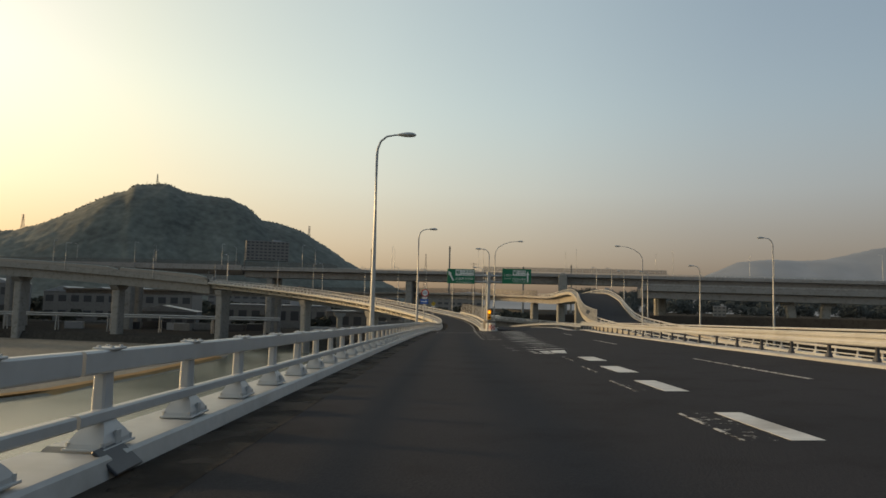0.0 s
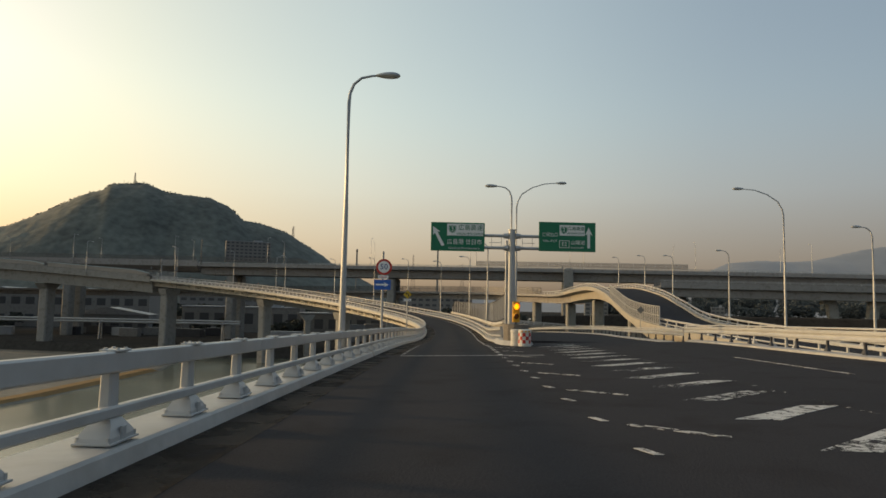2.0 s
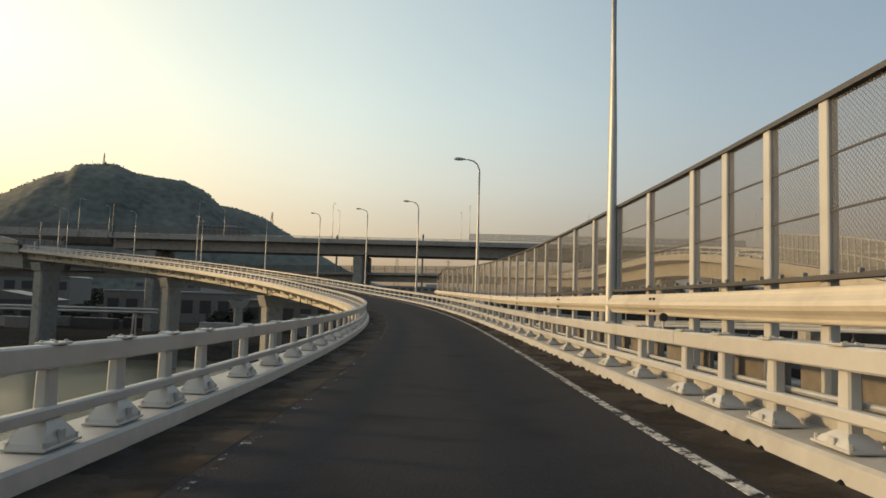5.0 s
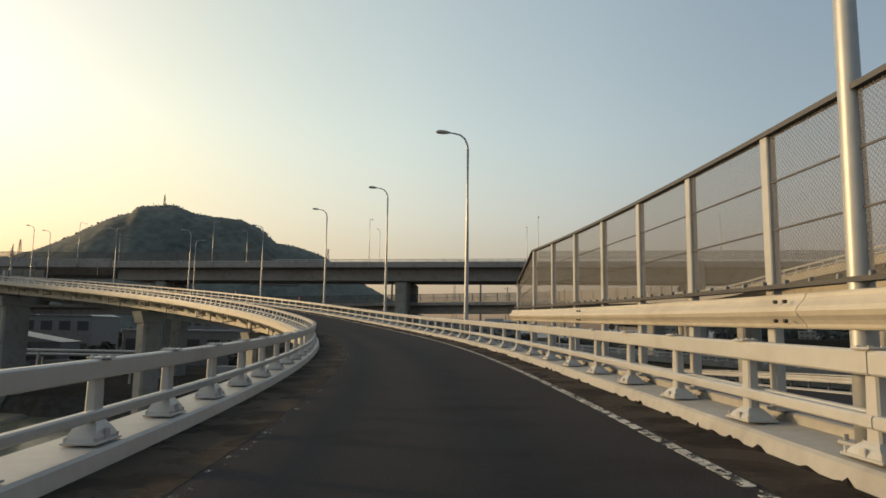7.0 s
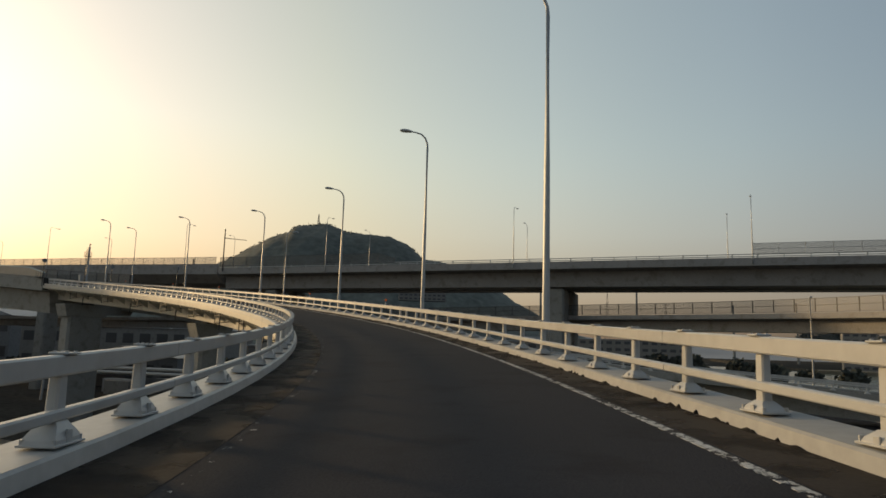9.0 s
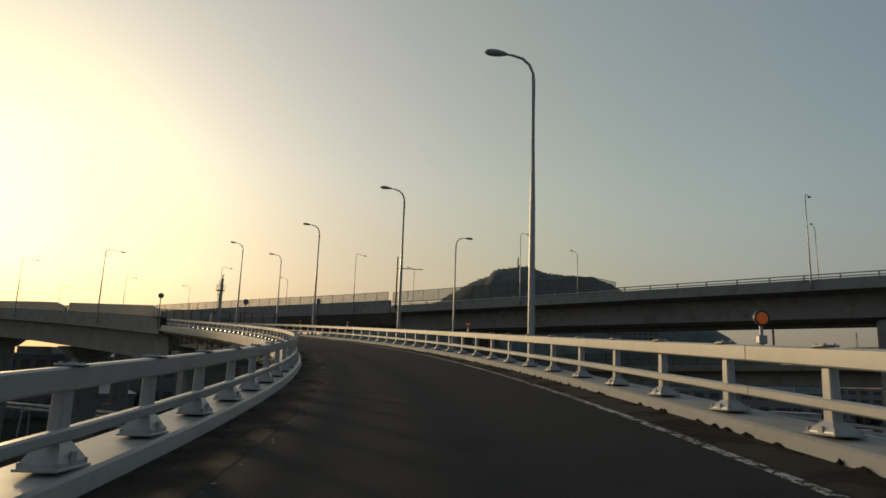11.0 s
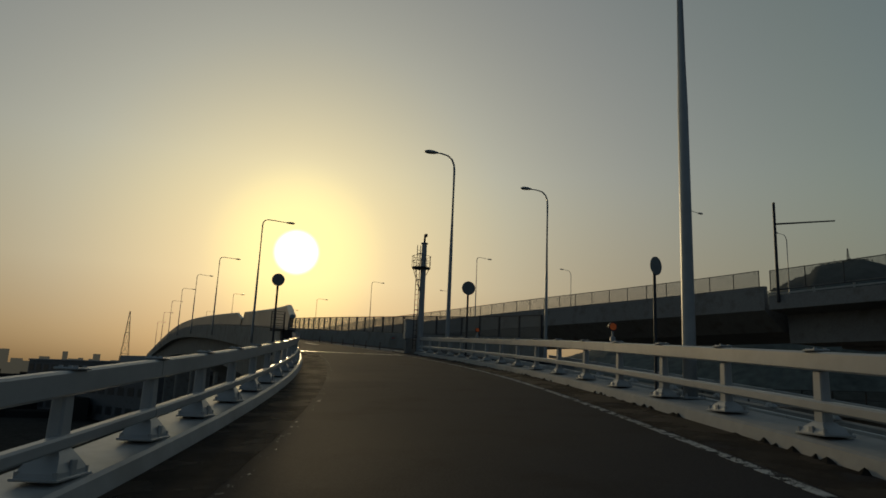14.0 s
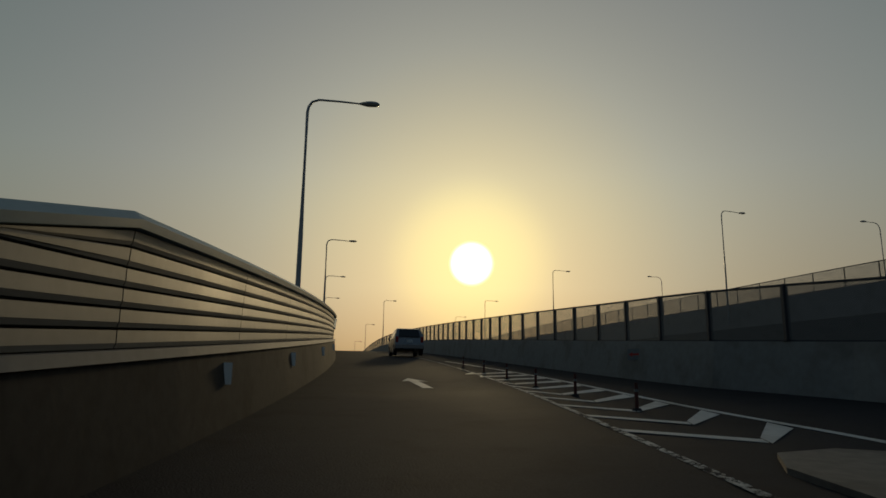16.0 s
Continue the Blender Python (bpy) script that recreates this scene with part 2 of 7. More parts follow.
def haze_glow_material(name, colour, strength):
    """Far land whose evening haze is put in as a faint glow of its own."""
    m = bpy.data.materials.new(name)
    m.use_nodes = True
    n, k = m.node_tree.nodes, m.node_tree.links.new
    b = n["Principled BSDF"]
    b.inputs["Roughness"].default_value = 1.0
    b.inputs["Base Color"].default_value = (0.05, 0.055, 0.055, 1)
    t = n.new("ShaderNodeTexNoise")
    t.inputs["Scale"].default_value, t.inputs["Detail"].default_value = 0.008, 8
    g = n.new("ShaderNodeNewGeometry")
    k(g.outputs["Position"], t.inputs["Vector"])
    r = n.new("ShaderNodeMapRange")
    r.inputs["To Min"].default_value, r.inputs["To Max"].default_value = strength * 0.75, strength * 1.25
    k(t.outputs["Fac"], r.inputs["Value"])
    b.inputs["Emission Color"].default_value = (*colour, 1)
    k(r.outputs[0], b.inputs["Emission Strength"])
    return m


FAR_LAND = haze_glow_material("far_hazy_land", (0.105, 0.115, 0.135), 0.5)
FAR_CITY = haze_glow_material("far_hazy_city", (0.2, 0.17, 0.13), 0.5)


def net_material(name, colour, cell, wire, veil):
    """Steel netting: wires of one cell size over open air; veil is what the finest wires cover."""
    m = bpy.data.materials.new(name)
    m.use_nodes = True
    n, k = m.node_tree.nodes, m.node_tree.links.new
    b = n["Principled BSDF"]
    b.inputs["Base Color"].default_value = (*colour, 1)
    b.inputs["Roughness"].default_value, b.inputs["Metallic"].default_value = 0.5, 0.3
    uv = n.new("ShaderNodeUVMap")
    sep = n.new("ShaderNodeSeparateXYZ")
    k(uv.outputs[0], sep.inputs[0])
    hits = []
    for sign in (1, -1):
        mul = n.new("ShaderNodeMath")
        mul.operation = "MULTIPLY_ADD"
        mul.inputs[1].default_value = sign
        k(sep.outputs[1], mul.inputs[0])
        k(sep.outputs[0], mul.inputs[2])
        pp = n.new("ShaderNodeMath")
        pp.operation = "PINGPONG"
        pp.inputs[1].default_value = cell / 2
        k(mul.outputs[0], pp.inputs[0])
        lt = n.new("ShaderNodeMath")
        lt.operation = "LESS_THAN"
        lt.inputs[1].default_value = wire
        k(pp.outputs[0], lt.inputs[0])
        hits.append(lt)
    mx = n.new("ShaderNodeMath")
    mx.operation = "MAXIMUM"
    k(hits[0].outputs[0], mx.inputs[0])
    k(hits[1].outputs[0], mx.inputs[1])
    al = n.new("ShaderNodeMapRange")
    al.inputs["To Min"].default_value, al.inputs["To Max"].default_value = veil, 0.95
    k(mx.outputs[0], al.inputs["Value"])
    k(al.outputs[0], b.inputs["Alpha"])
    return m


def worn_paint(name, colour, cover):
    """Road paint worn through to open patches; cover is the share that is left."""
    m = material(name, colour, 0.75, grain=6, vary=0.2, bump=0.3, stain=0.4)
    n, k = m.node_tree.nodes, m.node_tree.links.new
    g = n.new("ShaderNodeNewGeometry")
    t = n.new("ShaderNodeTexNoise")
    t.inputs["Scale"].default_value, t.inputs["Detail"].default_value, t.inputs["Roughness"].default_value = 7.0, 8, 0.75
    k(g.outputs["Position"], t.inputs["Vector"])
    r = n.new("ShaderNodeMapRange")
    r.inputs["From Min"].default_value, r.inputs["From Max"].default_value = 0.66 - cover * 0.36, 0.72 - cover * 0.36
    k(t.outputs["Fac"], r.inputs["Value"])
    k(r.outputs[0], n["Principled BSDF"].inputs["Alpha"])
    return m


def patchy(name, colour, low, high, scale, gloss=0.15):
    """A thin dirty film with ragged open edges over the road."""
    m = material(name, colour, 0.95, grain=4, vary=0.3, bump=0.5, fine=200, stain=0.4, gloss=gloss)
    n, k = m.node_tree.nodes, m.node_tree.links.new
    g = n.new("ShaderNodeNewGeometry")
    t = n.new("ShaderNodeTexNoise")
    t.inputs["Scale"].default_value, t.inputs["Detail"].default_value = scale, 6
    k(g.outputs["Position"], t.inputs["Vector"])
    q = n.new("ShaderNodeMapRange")
    q.inputs["From Min"].default_value, q.inputs["From Max"].default_value = low, high
    k(t.outputs["Fac"], q.inputs["Value"])
    k(q.outputs[0], n["Principled BSDF"].inputs["Alpha"])
    return m


SHOULDER = patchy("brown_dusty_asphalt", (0.045, 0.036, 0.029), 0.3, 0.55, 1.1)
JOINT_GREY = material("grey_joint_steel", (0.17, 0.165, 0.16), 0.6, 0.2, grain=8, vary=0.3, bump=0.1, stain=0.4)
GRIT = material("dark_gutter_grit", (0.018, 0.016, 0.014), 0.95, grain=10, vary=0.4, bump=0.4, gloss=0.1)
WORN_PAINT = worn_paint("broken_white_road_paint", (0.52, 0.51, 0.48), 0.5)
HATCH_PAINT = worn_paint("chipped_white_road_paint", (0.52, 0.51, 0.48), 0.66)
MID_PAINT = worn_paint("thin_white_road_paint", (0.45, 0.435, 0.41), 0.36)
FAINT_PAINT = worn_paint("faint_white_road_paint", (0.4, 0.385, 0.36), 0.2)


NET = net_material("steel_netting", (0.11, 0.109, 0.108), 0.045, 0.003, 0.38)
FINE_NET = net_material("fine_grey_screen", (0.2, 0.2, 0.195), 0.05, 0.008, 0.3)


# ---- building blocks ----
def mesh_object(name, verts, faces, mat, parent=None, label="", smooth=False):
    me = bpy.data.meshes.new(name)
    me.from_pydata([tuple(v) for v in verts], [], faces)
    me.materials.append(mat)
    if smooth:
        me.polygons.foreach_set("use_smooth", [True] * len(me.polygons))
    ob = new(name, me)
    if parent is not None:
        ob.parent = parent
    if label:
        tagged(ob, label)
    return ob


def part(name, bm, mat, parent=None, label="", smooth=False):
    """Links a bmesh as one mesh object under a thing or a part."""
    me = bpy.data.meshes.new(name)
    bmesh.ops.recalc_face_normals(bm, faces=bm.faces)
    bm.to_mesh(me)
    bm.free()
    me.materials.append(mat)
    if smooth:
        me.polygons.foreach_set("use_smooth", [True] * len(me.polygons))
    ob = new(name, me)
    if parent is not None:
        ob.parent = parent
    if label:
        tagged(ob, label)
    return ob


def box(bm, size, at, bevel=0.0, turn=None, taper=1.0):
    """Adds a bevelled box with its centre at a place; taper scales its top."""
    r = bmesh.ops.create_cube(bm, size=1)
    vs = r["verts"]
    for v in vs:
        k = taper if v.co.z > 0 else 1
        v.co = Vector((v.co.x * size[0] * k, v.co.y * size[1] * k, v.co.z * size[2]))
    if bevel:
        es = list({e for v in vs for e in v.link_edges})
        got = bmesh.ops.bevel(bm, geom=es, offset=bevel, segments=1, affect="EDGES")
        vs = list({v for f in got["faces"] for v in f.verts} | {v for v in vs if v.is_valid})
    m = Matrix.Translation(at) @ (turn if turn else Matrix())
    for v in vs:
        v.co = m @ v.co
    return vs


def rod(bm, a, b, r0, r1=None, seg=12):
    """Adds a tapered round bar from a to b."""
    a, b = Vector(a), Vector(b)
    d = b - a
    r = bmesh.ops.create_cone(bm, cap_ends=True, segments=seg, radius1=r0, radius2=r0 if r1 is None else r1, depth=d.length)
    m = Matrix.Translation((a + b) / 2) @ d.to_track_quat("Z", "Y").to_matrix().to_4x4()
    for v in r["verts"]:
        v.co = m @ v.co
    return r["verts"]


def tube(bm, pts, radii, seg=10):
    """Adds a bent round bar through points."""
    pts = [Vector(p) for p in pts]
    rings = []
    for i, p in enumerate(pts):
        d = (pts[min(i + 1, len(pts) - 1)] - pts[max(i - 1, 0)]).normalized()
        q = d.to_track_quat("Z", "Y")
        rings.append([bm.verts.new(p + q @ Vector((math.cos(a) * radii[i], math.sin(a) * radii[i], 0))) for a in [2 * math.pi * j / seg for j in range(seg)]])
    for a, b in zip(rings, rings[1:]):
        for j in range(seg):
            bm.faces.new((a[j], a[(j + 1) % seg], b[(j + 1) % seg], b[j]))
    bm.faces.new(rings[0][::-1])
    bm.faces.new(rings[-1])


class Alignment:
    """A road's centre line by its curvature and gradient along its length."""
    def __init__(self, start, heading, curve, grade, bank=((0, 0), (1, 0)), s0=0.0, s1=300.0, ds=0.5):
        self.s = np.arange(s0, s1 + ds, ds)
        kap = np.interp(self.s, [c[0] for c in curve], [c[1] for c in curve])
        gra = np.interp(self.s, [c[0] for c in grade], [c[1] for c in grade])
        self.b = np.interp(self.s, [c[0] for c in bank], [c[1] for c in bank])
        i0 = int(np.argmin(np.abs(self.s)))
        def total(v, at0):
            c = np.concatenate([[0], np.cumsum((v[1:] + v[:-1]) / 2) * ds])
            return c - c[i0] + at0
        self.h = total(kap, radians(heading))
        self.x, self.y, self.z = total(-np.sin(self.h), start[0]), total(np.cos(self.h), start[1]), total(gra, start[2])

    def at(self, s, lat=0.0, up=0.0):
        x, y, z, h, b = (np.interp(s, self.s, v) for v in (self.x, self.y, self.z, self.h, self.b))
        return Vector((x + math.cos(h) * lat, y + math.sin(h) * lat, z + b * lat + up))

    def turn(self, s):
        return float(np.interp(s, self.s, self.h))

    def place(self, s, lat=0.0, up=0.0):
        """x to the right, y ahead, z up."""
        return Matrix.Translation(self.at(s, lat, up)) @ Matrix.Rotation(self.turn(s), 4, "Z")


class Route(Alignment):
    """A road's centre line through a few places, rounded."""
    def __init__(self, places, ds=1.0):
        p = [Vector(q) for q in places]
        p = [p[0] * 2 - p[1]] + p + [p[-1] * 2 - p[-2]]
        out = []
        for i in range(1, len(p) - 2):
            n = max(2, int((p[i + 1] - p[i]).length / ds))
            for j in range(n):
                t = j / n
                a, b, c, d = p[i - 1:i + 3]
                out.append(0.5 * ((2 * b) + (c - a) * t + (2 * a - 5 * b + 4 * c - d) * t * t + (3 * b - a - 3 * c + d) * t ** 3))
        out.append(p[-2])
        o = np.array(out)
        self.x, self.y, self.z = o.T
        self.s = np.concatenate([[0], np.cumsum(np.hypot(np.diff(self.x), np.diff(self.y)))])
        self.h = np.unwrap(np.arctan2(-np.gradient(self.x), np.gradient(self.y)))
        self.b = np.zeros(len(o))
        self.length = float(self.s[-1])


def stations(s0, s1, step):
    n = max(1, round((s1 - s0) / step))
    return [s0 + (s1 - s0) * i / n for i in range(n + 1)]


def sweep(name, line, profile, s0, s1, mat, parent=None, step=2.0, label="", smooth=False):
    """A bar of one section along a road; the section is (to the right, up), closed, or a function of s."""
    verts, faces = [], []
    ss = stations(s0, s1, step)
    for s in ss:
        sec = profile(s) if callable(profile) else profile
        verts += [line.at(s, a, u) for a, u in sec]
    n = len(sec)
    for i in range(len(ss) - 1):
        for j in range(n):
            a, b = i * n + j, i * n + (j + 1) % n
            faces.append((a, b, b + n, a + n))
    faces += [tuple(range(n))[::-1], tuple(range((len(ss) - 1) * n, len(ss) * n))]
    return mesh_object(name, verts, faces, mat, parent, label, smooth)


def rect(a0, a1, u0, u1, c=0.0):
    if not c:
        return [(a0, u0), (a1, u0), (a1, u1), (a0, u1)]
    return [(a0 + c, u0), (a1 - c, u0), (a1, u0 + c), (a1, u1 - c), (a1 - c, u1), (a0 + c, u1), (a0, u1 - c), (a0, u0 + c)]


# ---- the ramp that the car drives ----
CURVE = [(-30, -0.0006), (0, -0.0006), (45, -0.0007), (78, 0.0003), (100, 0.0036), (122, 0.0077), (150, 0.0105), (190, 0.0101), (235, 0.0081), (270, 0.0027), (290, 0.0002), (320, 0.0)]
GRADE = [(-30, -0.0262), (0, -0.0262), (40, -0.0249), (48, -0.027), (54, -0.024), (60, -0.03), (66, -0.038), (72, -0.04), (80, -0.028), (86, -0.012), (110, 0.0119), (140, 0.0339),
         (160, 0.0673), (190, 0.0814), (235, 0.0704), (280, 0.064), (320, 0.045), (380, -0.01), (450, -0.02)]
BANK = [(-30, 0.022), (0, 0.022), (46, 0.024), (62, 0.03), (100, 0.025), (123, 0.026), (160, 0.034), (189, 0.048), (210, 0.045), (225, 0.038), (232, 0.027), (240, 0.013), (260, 0.0)]
ramp = Alignment((0.03, 0, -1.0), -0.2, CURVE, GRADE, BANK, s0=-30, s1=620)
GAP = 51.8                             # expansion joint on the approach
NOSE = 63.0                            # where the two roads part
JOINT = 240.4                          # where the ramp meets the wider road


def offsets(knots, soft=7.0):
    """A smooth offset from the centre line along the road."""
    s = np.arange(-60, 640, 1.0)
    v = np.interp(s, [k[0] for k in knots], [k[1] for k in knots])
    w = np.exp(-np.arange(-20, 21) ** 2 / (2 * soft * soft))
    v = np.convolve(np.pad(v, 20, mode="edge"), w / w.sum(), mode="valid")
    return lambda q: float(np.interp(q, s, v))


left_edge = offsets([(-30, -2.1), (0, -2.1), (28, -2.14), (36, -2.18), (51, -2.23), (60, -2.27), (82, -2.32), (119, -2.48), (130, -2.62), (150, -2.3), (172, -1.9), (194, -1.75), (223, -1.8), (244, -2.14), (300, -2.14)])
right_edge = offsets([(60, 2.3), (72, 2.22), (77, 2.3), (82, 2.4), (90, 2.46), (118, 2.66), (129, 2.93), (150, 3.25), (173, 3.45), (195, 3.44), (224, 3.62), (245, 3.65)], 5.0)
right_line = offsets([(50, 1.59), (60, 1.5), (82, 1.77), (120, 2.05), (128, 2.22), (150, 2.5), (172, 2.79), (194, 2.8), (222, 2.85), (230, 2.95), (244, 2.46), (300, 2.5)], 5.0)
left_line = offsets([(52, -1.48), (58, -1.38), (118, -1.63), (128, -1.6), (150, -1.5), (172, -1.15), (194, -1.0), (223, -1.05), (244, -1.4), (300, -1.4)])
outer_edge = offsets([(-30, 8.6), (0, 8.9), (14, 9.2), (30, 9.95), (66, 11.9), (84, 13.0)])


# ---- repeated things of the roads ----
def swept_part(name, line, sec, s0, s1, mat, parent, step=2.0, label=""):
    b = sweep(name, line, sec, s0, s1, mat, parent, step, label)
    b.matrix_parent_inverse = parent.matrix_world.inverted()
    return b


def standing(name, at, label, category, group=""):
    e = tagged(new(name), label, category, group)
    e.matrix_world = Matrix.Translation(at)
    return e


def row(first, places):
    """Objects of their own on the mesh of the first, at the places."""
    for i, m in enumerate(places):
        ob = first
        if i:
            ob = new(first.name.split(".")[0], first.data)
            ob.parent = first.parent
            ob.matrix_parent_inverse = first.matrix_parent_inverse
        ob.matrix_basis = m


def bridge_rail(line, edge, s0, s1, side, label, group, spacing=1.74, base=0.155, phase=0.3, extra=lambda s: 0.0, posts=None, foot=0.15):
    """White two-rail bridge parapet: box rails in lengths, on posts with haunched, bolted feet."""
    rail = standing("bridge_railing", line.at(s0, edge(s0) + side * 0.23, base), label, "railing", group)
    inv = rail.matrix_world.inverted()
    n = max(1, round((s1 - s0) / (spacing * 4)))
    for i in range(n):
        a, b = s0 + (s1 - s0) * i / n, s0 + (s1 - s0) * (i + 1) / n - 0.014
        for nm, u0, u1, w, k in (("top_rail", base + 0.49, base + 0.645, 0.11, 1.0), ("lower_rail", base + 0.165, base + 0.25, 0.09, 0.6)):
            def sec(s, u0=u0, u1=u1, w=w, k=k):
                c, q = edge(s) + side * 0.2, extra(s) * k
                return rect(c - w / 2, c + w / 2, u0 + q, u1 + q * 1.15, 0.015)
            swept_part(nm, line, sec, a, b, WHITE_STEEL, rail, spacing)
    bm = bmesh.new()
    box(bm, (0.1, 0.15, 0.5), (0, 0, 0.25), 0.015, taper=0.85)
    box(bm, (0.15, 0.19, 0.016), (-0.03 * side, 0, 0.653), 0.005)
    box(bm, (0.28, 0.44, 0.018), (0, 0, 0.009), 0.004)
    rings = [[bm.verts.new((a * x, c * y, z)) for a, c in ((-1, -1), (1, -1), (1, 1), (-1, 1))]
             for x, y, z in ((0.12, 0.205, 0.016), (0.118, 0.195, foot * 0.3), (0.1, 0.15, foot * 0.62), (0.078, 0.105, foot * 0.9), (0.056, 0.08, foot * 1.12))]
    for lo, hi in zip(rings, rings[1:]):
        for i in range(4):
            bm.faces.new((lo[i], lo[(i + 1) % 4], hi[(i + 1) % 4], hi[i]))
    bm.faces.new(rings[0][::-1])
    bm.faces.new(rings[-1])
    box(bm, (0.02, 0.07, foot * 0.7), (-side * 0.118, 0, foot * 0.4), 0.005)
    for a in (-1, 1):
        for c in (-1, 1):
            rod(bm, (a * 0.11, c * 0.185, 0.015), (a * 0.11, c * 0.185, 0.055), 0.018, seg=6)
            rod(bm, (-0.03 * side + a * 0.045, c * 0.06, 0.658), (-0.03 * side + a * 0.045, c * 0.06, 0.672), 0.014, seg=6)
    first = part("post", bm, WHITE_STEEL, rail)
    first.matrix_parent_inverse = inv
    k = int((s1 - s0 - phase - 0.2) / spacing)
    places = posts or [s0 + phase + i * spacing for i in range(k + 1)]
    row(first, [line.place(s, edge(s) + side * 0.23, base) @ Matrix.Diagonal((1, 1, 1 + extra(s) * 1.15 / 0.645, 1)) for s in places])
    return rail


def post_stations(first, *bays):
    """Stations of posts from the first on, then (up to station, number of bays) for each stretch."""
    out = [first]
    for end, n in bays:
        a = out[-1]
        out += [a + (end - a) * (i + 1) / n for i in range(n)]
    return out


def kerb(name, line, edge, s0, s1, side, label, tall=1.0, mat=None):
    def sec(s):
        w = [(0, -0.02), (0.03, 0.115), (0.06, 0.137), (0.57, 0.155), (0.61, 0.12), (0.61, -0.3), (0, -0.3)]
        e = edge(s)
        out = [(e + side * a * (0.6 + 0.4 * tall), u * tall if u > 0 else u) for a, u in w]
        return out if side < 0 else out[::-1]
    return tagged(sweep(name, line, sec, s0, s1, mat or KERB, None, 2.0), label, "kerb", "", "structure")


def stripe(line, off, s0, s1, width, label="worn white lane line on the asphalt", up=0.006, mat=None):
    o = off if callable(off) else (lambda s: off)
    return tagged(sweep("road_marking", line, lambda s: [(o(s) - width / 2, up - 0.004), (o(s) + width / 2, up - 0.004), (o(s) + width / 2, up), (o(s) - width / 2, up)], s0, s1, mat or PAINT_WHITE, None, 1.5),
                  label, "road marking", "", "structure")


def bar_marking(line, corners, label="worn white hatching bar on the asphalt", up=0.006, mat=None):
    """A painted patch with four corners given as (along, to the right)."""
    n = len(corners)
    v = [line.at(s, l, up) for s, l in corners] + [line.at(s, l, up - 0.004) for s, l in corners]
    return tagged(mesh_object("road_marking", v, [tuple(range(n))] + [(i, i + n, (i + 1) % n + n, (i + 1) % n) for i in range(n)], mat or WORN_PAINT), label, "road marking", "hatching bars", "structure")


def street_lamp(base, height, arm, turn, style="hook", thick=1.0, label="tall grey tapered street lamp with a hooked arm", mat=None):
    """hook: the pole bends over; long: a straight level arm with a tight bend; sweep: a long rising arm."""
    lamp = tagged(new("street_lamp"), label, "street lamp", "street lamps")
    h, m = height, mat or GREY_STEEL
    if style == "hook":
        bend = [(0, 0, h - 0.75), (0.02, 0, h - 0.5), (0.12, 0, h - 0.24), (0.32, 0, h - 0.07), (0.6, 0, h - 0.01), (arm, 0, h)]
    elif style == "long":
        bend = [(0, 0, h - 0.45), (0.03, 0, h - 0.25), (0.14, 0, h - 0.08), (0.35, 0, h), (arm * 0.6, 0, h - 0.02), (arm, 0, h - 0.06)]
    else:
        bend = [(0, 0, h - 1.5), (0.06, 0, h - 1.15), (0.3, 0, h - 0.7), (0.9, 0, h - 0.3), (arm * 0.7, 0, h - 0.06), (arm, 0, h)]
    bm = bmesh.new()
    t = thick * 0.78
    tube(bm, [(0, 0, 0), (0, 0, 0.6), (0, 0, h * 0.5)] + bend, [0.105 * t, 0.1 * t, 0.08 * t, 0.055 * t, 0.05 * t, 0.045 * t, 0.04 * t, 0.035 * t, 0.03 * t], 12)
    part("pole", bm, m, lamp, smooth=True)
    bm = bmesh.new()
    box(bm, (0.3, 0.3, 0.03), (0, 0, 0.015), 0.005)
    for a in (-1, 1):
        for c in (-1, 1):
            rod(bm, (a * 0.11, c * 0.11, 0.03), (a * 0.11, c * 0.11, 0.07), 0.018, seg=6)
    part("base_plate", bm, m, lamp)
    top = bend[-1][2]
    for nm, up, mt in (("lamp_head", 1, m), ("lens", -1, LAMP_LENS)):
        bm = bmesh.new()
        r = bmesh.ops.create_uvsphere(bm, u_segments=16, v_segments=10, radius=1)
        gone = [v for v in r["verts"] if v.co.z * up < -0.12]
        bmesh.ops.delete(bm, geom=gone, context="VERTS")
        for v in bm.verts:
            v.co = Vector((arm + 0.26 + v.co.x * 0.34, v.co.y * (0.15 + 0.045 * v.co.x), top + v.co.z * (0.09 if up > 0 else 0.07) * (1 + 0.3 * v.co.x)))
        part(nm, bm, mt, lamp, smooth=True)
    lamp.matrix_world = Matrix.Translation(base) @ Matrix.Rotation(turn, 4, "Z")
    return lamp


def net_panel(name, line, edge, s0, s1, low, high, mat, parent, step=1.65):
    """A flat length of netting along a road, with metres on its UV map."""
    ss = stations(s0, s1, step)
    verts, faces, uvs = [], [], []
    f_low = low if callable(low) else (lambda s: low)
    f_high = high if callable(high) else (lambda s: high)
    for s in ss:
        verts += [line.at(s, edge(s), f_low(s)), line.at(s, edge(s), f_high(s))]
    for i in range(len(ss) - 1):
        a = 2 * i
        faces.append((a, a + 2, a + 3, a + 1))
        uvs += [(ss[i], f_low(ss[i])), (ss[i + 1], f_low(ss[i + 1])), (ss[i + 1], f_high(ss[i + 1])), (ss[i], f_high(ss[i]))]
    ob = mesh_object(name, verts, faces, mat, parent)
    layer = ob.data.uv_layers.new(name="metres")
    for i, u in enumerate(uvs):
        layer.data[i].uv = u
    if parent is not None:
        ob.matrix_parent_inverse = parent.matrix_world.inverted()
    return ob


